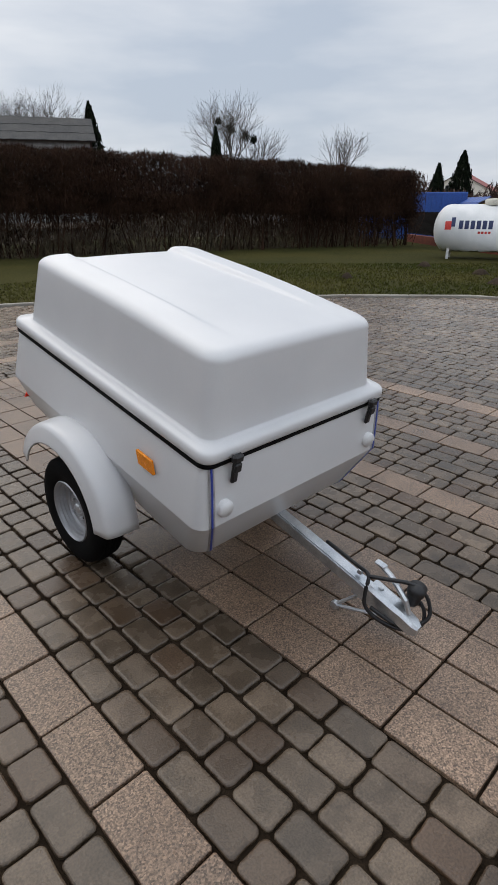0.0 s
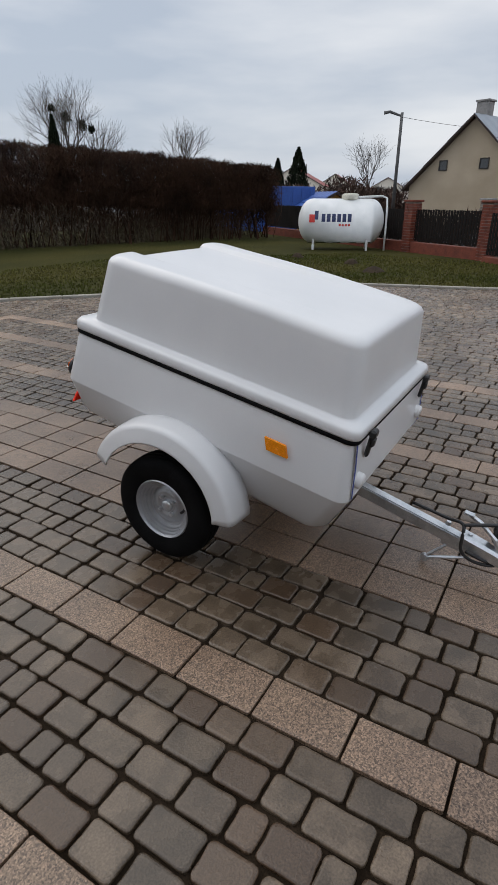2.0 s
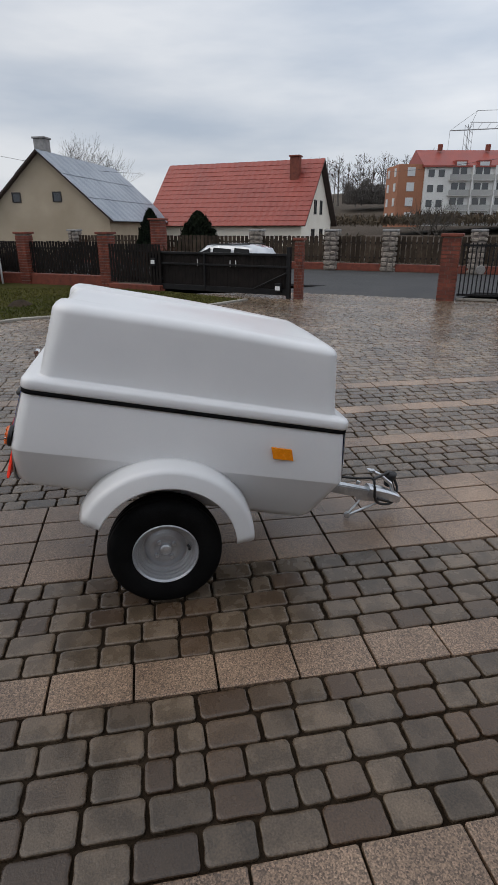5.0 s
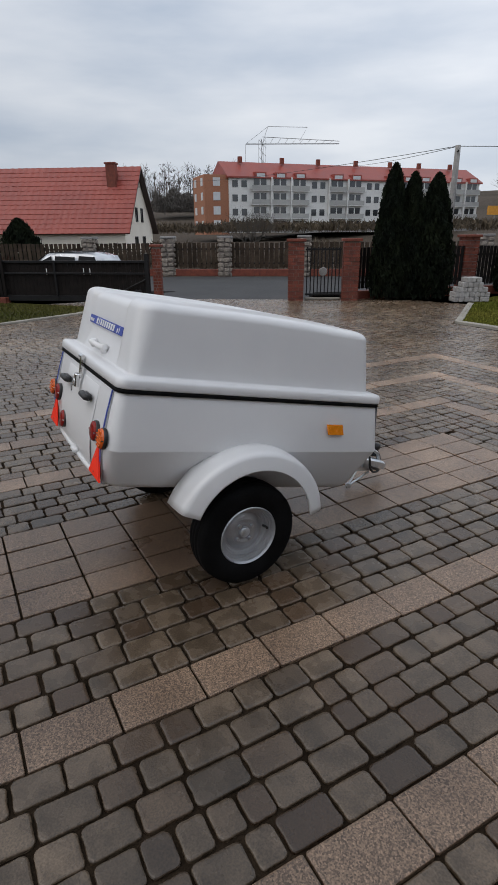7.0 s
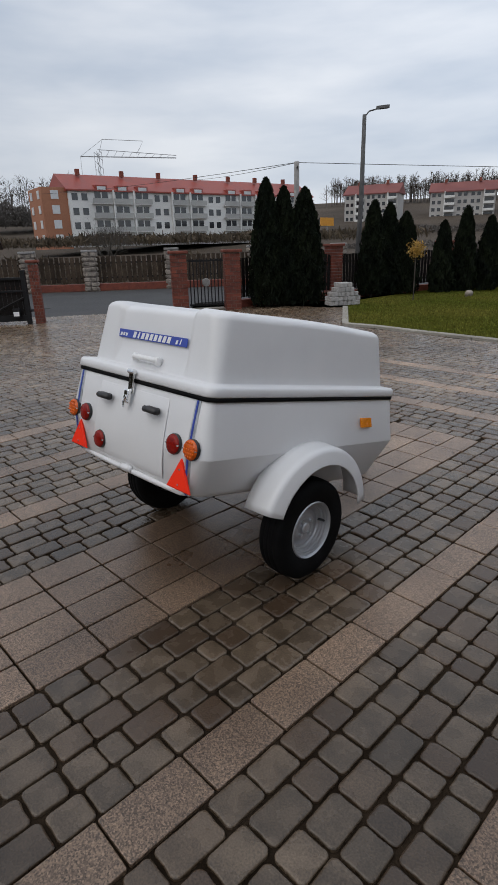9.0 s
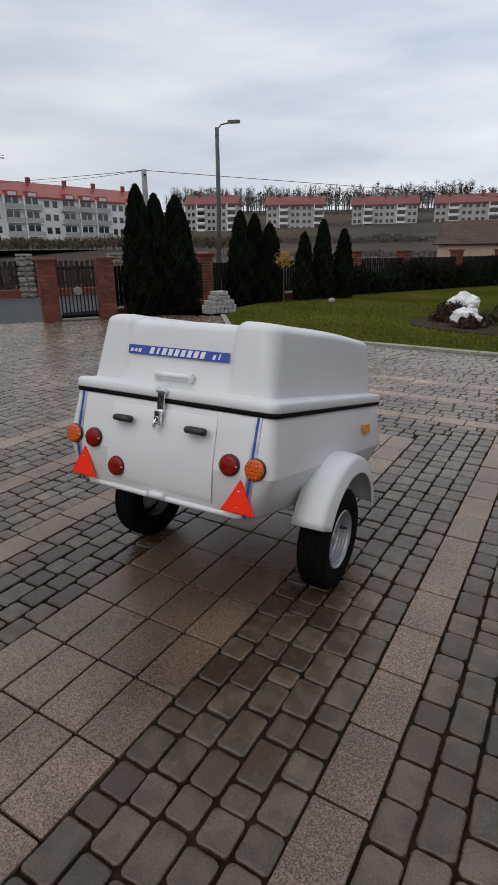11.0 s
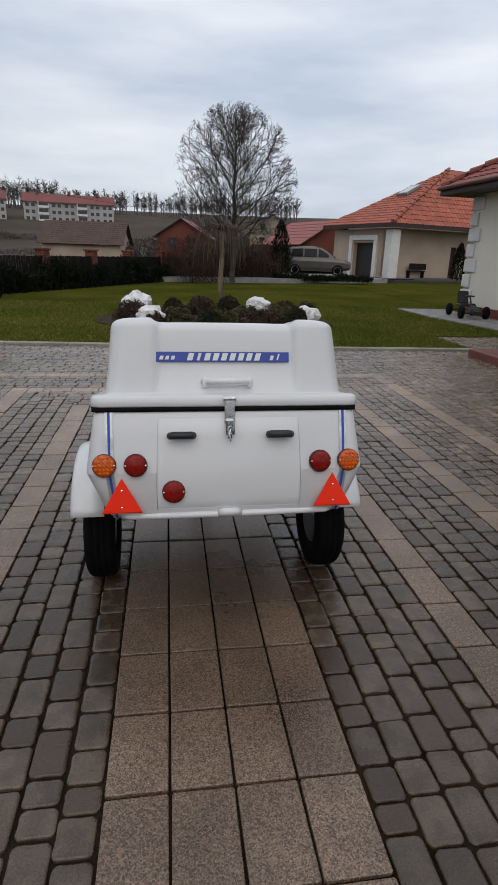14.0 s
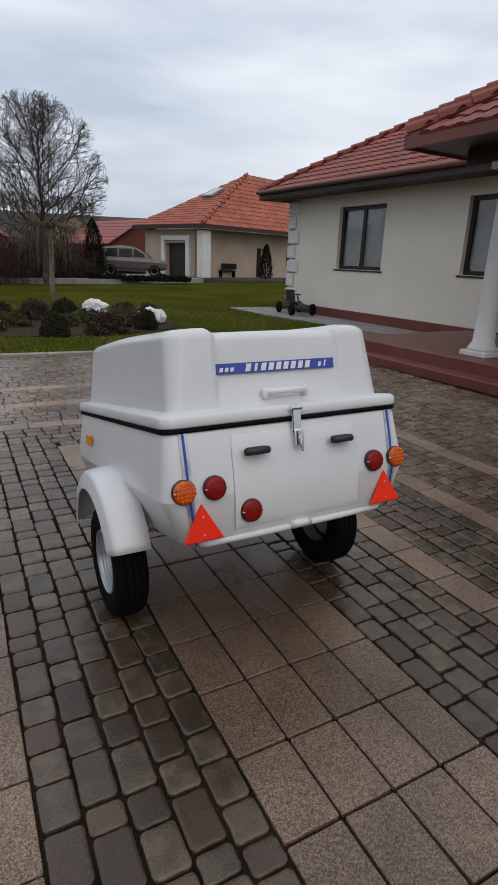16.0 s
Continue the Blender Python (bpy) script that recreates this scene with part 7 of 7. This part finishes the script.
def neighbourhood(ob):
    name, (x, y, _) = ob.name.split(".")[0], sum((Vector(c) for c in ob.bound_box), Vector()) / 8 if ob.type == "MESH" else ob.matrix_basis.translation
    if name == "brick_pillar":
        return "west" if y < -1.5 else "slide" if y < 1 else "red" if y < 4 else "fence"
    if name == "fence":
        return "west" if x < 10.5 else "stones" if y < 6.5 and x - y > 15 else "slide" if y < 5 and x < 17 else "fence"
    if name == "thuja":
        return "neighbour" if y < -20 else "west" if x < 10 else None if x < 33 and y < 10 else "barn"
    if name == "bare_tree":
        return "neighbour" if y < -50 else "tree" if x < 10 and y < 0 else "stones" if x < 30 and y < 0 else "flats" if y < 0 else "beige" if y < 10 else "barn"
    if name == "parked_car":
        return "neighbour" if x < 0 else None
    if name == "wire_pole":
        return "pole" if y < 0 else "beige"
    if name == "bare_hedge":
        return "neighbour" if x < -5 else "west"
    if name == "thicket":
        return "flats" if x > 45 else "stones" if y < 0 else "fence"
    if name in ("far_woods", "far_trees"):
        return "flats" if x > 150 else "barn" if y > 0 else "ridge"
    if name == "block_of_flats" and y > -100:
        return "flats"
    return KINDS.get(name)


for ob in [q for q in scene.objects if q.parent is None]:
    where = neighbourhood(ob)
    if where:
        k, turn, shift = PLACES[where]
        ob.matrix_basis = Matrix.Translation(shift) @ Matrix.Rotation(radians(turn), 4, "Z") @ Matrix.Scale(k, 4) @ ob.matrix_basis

# ---- grass ----
def grass(name, n, poly, size, label, blade=BLADE):
    poly = np.array(poly)
    lo, hi = poly.min(0), poly.max(0)
    p = nrng.uniform(lo, hi, (n, 2))
    inside_ = np.zeros(n, bool)
    for (xa, ya), (xb, yb) in zip(poly, np.roll(poly, -1, 0)):
        hit = ((ya > p[:, 1]) != (yb > p[:, 1])) & (p[:, 0] < (xb - xa) * (p[:, 1] - ya) / (yb - ya + 1e-12) + xa)
        inside_ ^= hit
    p = p[inside_]
    pts = np.column_stack([p, np.full(len(p), 0.018)])
    ob = leaves(name, pts, size, blade, nrng, None, 1.0, ((0, 0, 1), 0.72))
    return tagged(ob, label, "grass", kind="stuff")


grass("grass", 60000, [(3.0, 14.5), *NORTH[2:], (17.0, 4.3), (17.6, 8.7), (12.4, 14)], 0.035, "short dull winter grass", BLADE_NORTH)
grass("grass", 60000, [*SOUTH, (10, -8.6), (9.2, -12.5), (-6, -13), (-6, -5.6), (-3.2, -5.6)], 0.03, "short green lawn grass")


# ---- the paving: a strip of slabs with rings of slabs and rows of pavers round it ----
STRIP = (2.145, 3.001, 0.998, 6.966)
SLABLEN, BAND, ROW = 0.3315, 0.2, 0.1290
paving = thing("paving", pose(0, 0, 0), "brown slab strip and rings among grey block paving", "paving", kind="structure")


def outline(l, w, r, n, worn, seed):
    """A rounded outline, l by w, its corners of unequal wear and its sides a little wavy."""
    out = []
    for k, (cx, cy, a0) in enumerate(((1, 1, 0), (-1, 1, 90), (-1, -1, 180), (1, -1, 270))):
        q = r * (1 + worn * 120 * noise.noise((seed * 7.3, k * 3.1, 0.5)))
        for i in range(n + 1):
            a = radians(a0 + 90 * i / n)
            out.append((cx * (l / 2 - q) + q * math.cos(a), cy * (w / 2 - q) + q * math.sin(a)))
        if n > 1:
            x, y = ((0, w / 2), (-l / 2, 0), (0, -w / 2), (l / 2, 0))[k]
            out.append((x * (1 - worn * 8), y * (1 - worn * 8)))
    return [(x + worn * noise.noise((x * 30, y * 30, seed * 3.7)), y + worn * noise.noise((x * 30, y * 30, seed * 3.7 + 50))) for x, y in out]


def stone_rings(l, w, r, h, n, dome, worn, seed):
    edge = outline(l, w, r, n, worn, seed)
    fit = lambda inset, z: [(x * (1 - 2 * inset / l), y * (1 - 2 * inset / w), z) for x, y in edge]
    return [fit(0, -h), fit(0, -dome), fit(dome * 0.35, -dome * 0.5), fit(dome * 1.0, -dome * 0.16), fit(dome * 2.0, 0)]


def stone_mesh(name, w, l, r, h, n, material, dome, worn, seed):
    """One paving stone, l along x and w along y, its top at 0."""
    bm = bmesh.new()
    loft(bm, stone_rings(l, w, r, h, n, dome, worn, seed), True, False, True)
    me = bpy.data.meshes.new(name)
    bm.to_mesh(me)
    bm.free()
    me.materials.append(material)
    return me


def inside(x, y):
    """Whether the place is paved."""
    if x > 15.2 or x < -6.7 or y > 13:
        return False
    edge = -5.6 if x < -3.2 else -3.58 - (x + 3.2) * 0.042 if x < 5.65 else -4.0 if x < 7.42 else -4.1 - (x - 7.42) * 1.36 if x < 9.4 else -6.75 + (x - 9.4) * 0.4 if x < 11.77 else -5.8 + (x - 11.77) * 2.43 if x < 12.56 else -3.9 + (x - 12.56) * 1.45
    if y < edge:
        return False
    for (x0, y0), (x1, y1) in zip(NORTH, NORTH[1:]):
        if x0 <= x <= x1 and y > y0 + (y1 - y0) * (x - x0) / (x1 - x0) - 0.1:
            return False
    return not (x < -2.72 and y > -2.8)


def near(x, y):
    """The stretch of the yard that the path runs along."""
    return -1.0 < x < 4.4 and 0.2 < y < 6.4


rng = random.Random(5)
stones = []  # (kind, x, y, length, width, turned)
x0, x1, y0, y1 = STRIP
for i in range(4):
    for k in range(18):
        stones.append(("slab", x0 + 0.214 * (i + 0.5), y0 + SLABLEN * (k + 0.5), SLABLEN - 0.0105, 0.2045, True))
d, row = 0.0, 0
while d < 14:
    band = d < 2.7 and row % 6 == 5
    w = BAND if band else ROW
    a0, a1, b0, b1 = x0 - d, x1 + d, y0 - d, y1 + d
    for side in range(4):
        along_y = side in (0, 1)
        lo, hi = (b0 - (w if along_y else 0), b1 + (w if along_y else 0)) if along_y else (a0, a1)
        c = a0 - w / 2 if side == 0 else a1 + w / 2 if side == 1 else b0 - w / 2 if side == 2 else b1 + w / 2
        s = lo + (0.0 if band else -rng.uniform(0, 0.1))
        if band and along_y:
            s = lo + ((2.4225 - lo) % SLABLEN) - SLABLEN
        while s < hi:
            ln = SLABLEN if band else rng.choice((0.105, 0.137, 0.137, 0.17, 0.17, 0.2, 0.205))
            e0, e1 = max(s, lo), min(s + ln, hi)
            if e1 - e0 > 0.04:
                m = (e0 + e1) / 2
                px, py = (c, m) if along_y else (m, c)
                if inside(px, py):
                    gap = 0.0095 if -1.5 < px < 5.5 and 0 < py < 7.5 else 0.006
                    stones.append(("slab" if band else "paver", px, py, e1 - e0 - gap, w - gap, along_y))
            s += ln
    d += w
    row += 1
meshes, joined = {}, {"slab": ([], []), "paver": ([], [])}
budget = {"slab": 300, "paver": 300}
order = sorted(stones, key=lambda q: (q[1] - 1.6) ** 2 * 0.6 + (q[2] - 3.3) ** 2 * 0.35)
for kind, x, y, l, w, turned in order:
    turn = (math.pi / 2 if turned else 0) + rng.gauss(0, 0.006 if kind == "slab" else 0.012)
    if kind == "paver":
        x, y = x + rng.gauss(0, 0.002), y + rng.gauss(0, 0.002)
    tilt = Matrix.Translation((x, y, rng.gauss(0, 0.0012))) @ Matrix.Rotation(turn, 4, "Z") @ Euler((rng.gauss(0, 0.006), rng.gauss(0, 0.006), 0)).to_matrix().to_4x4()
    if near(x, y) and budget[kind] > 0:
        budget[kind] -= 1
        key = (kind, round(l, 2), round(w, 3), rng.randrange(1 if kind == "slab" else 5))
        if key not in meshes:
            meshes[key] = stone_mesh("stone", w, l, 0.006 if kind == "slab" else 0.021, 0.04, 1 if kind == "slab" else 3, SLAB if kind == "slab" else PAVER, 0.003 if kind == "slab" else 0.006, 0.0 if kind == "slab" else 0.0026, len(meshes))
        ob = new("paving_slab" if kind == "slab" else "paving_stone", meshes[key])
        ob.matrix_basis = tilt
        ob.parent = paving
    else:
        vs, fs = joined[kind]
        base, close = len(vs), abs(x - 2) < 4.5 and -2 < y < 7.5
        n = 1 if kind == "slab" or not close else 3
        dome = 0.003 if kind == "slab" or not close else 0.006
        rings = stone_rings(l, w, 0.006 if kind == "slab" else 0.021, 0.03, n, dome, 0.0026 if n > 1 else 0.0, base * 0.013)
        rings = rings[:2] + rings[-1:] if not close else rings
        k = len(rings[0])
        for ring in rings:
            vs += [tilt @ Vector(p) for p in ring]
        for q in range(len(rings) - 1):
            fs += [(base + q * k + i, base + q * k + (i + 1) % k, base + (q + 1) * k + (i + 1) % k, base + (q + 1) * k + i) for i in range(k)]
        fs.append(tuple(base + (len(rings) - 1) * k + i for i in range(k)))
for kind, (vs, fs) in joined.items():
    tagged(finish("far_slabs" if kind == "slab" else "far_stones", vs, fs, SLAB_FAR if kind == "slab" else PAVER_FAR, paving), kind="stuff")
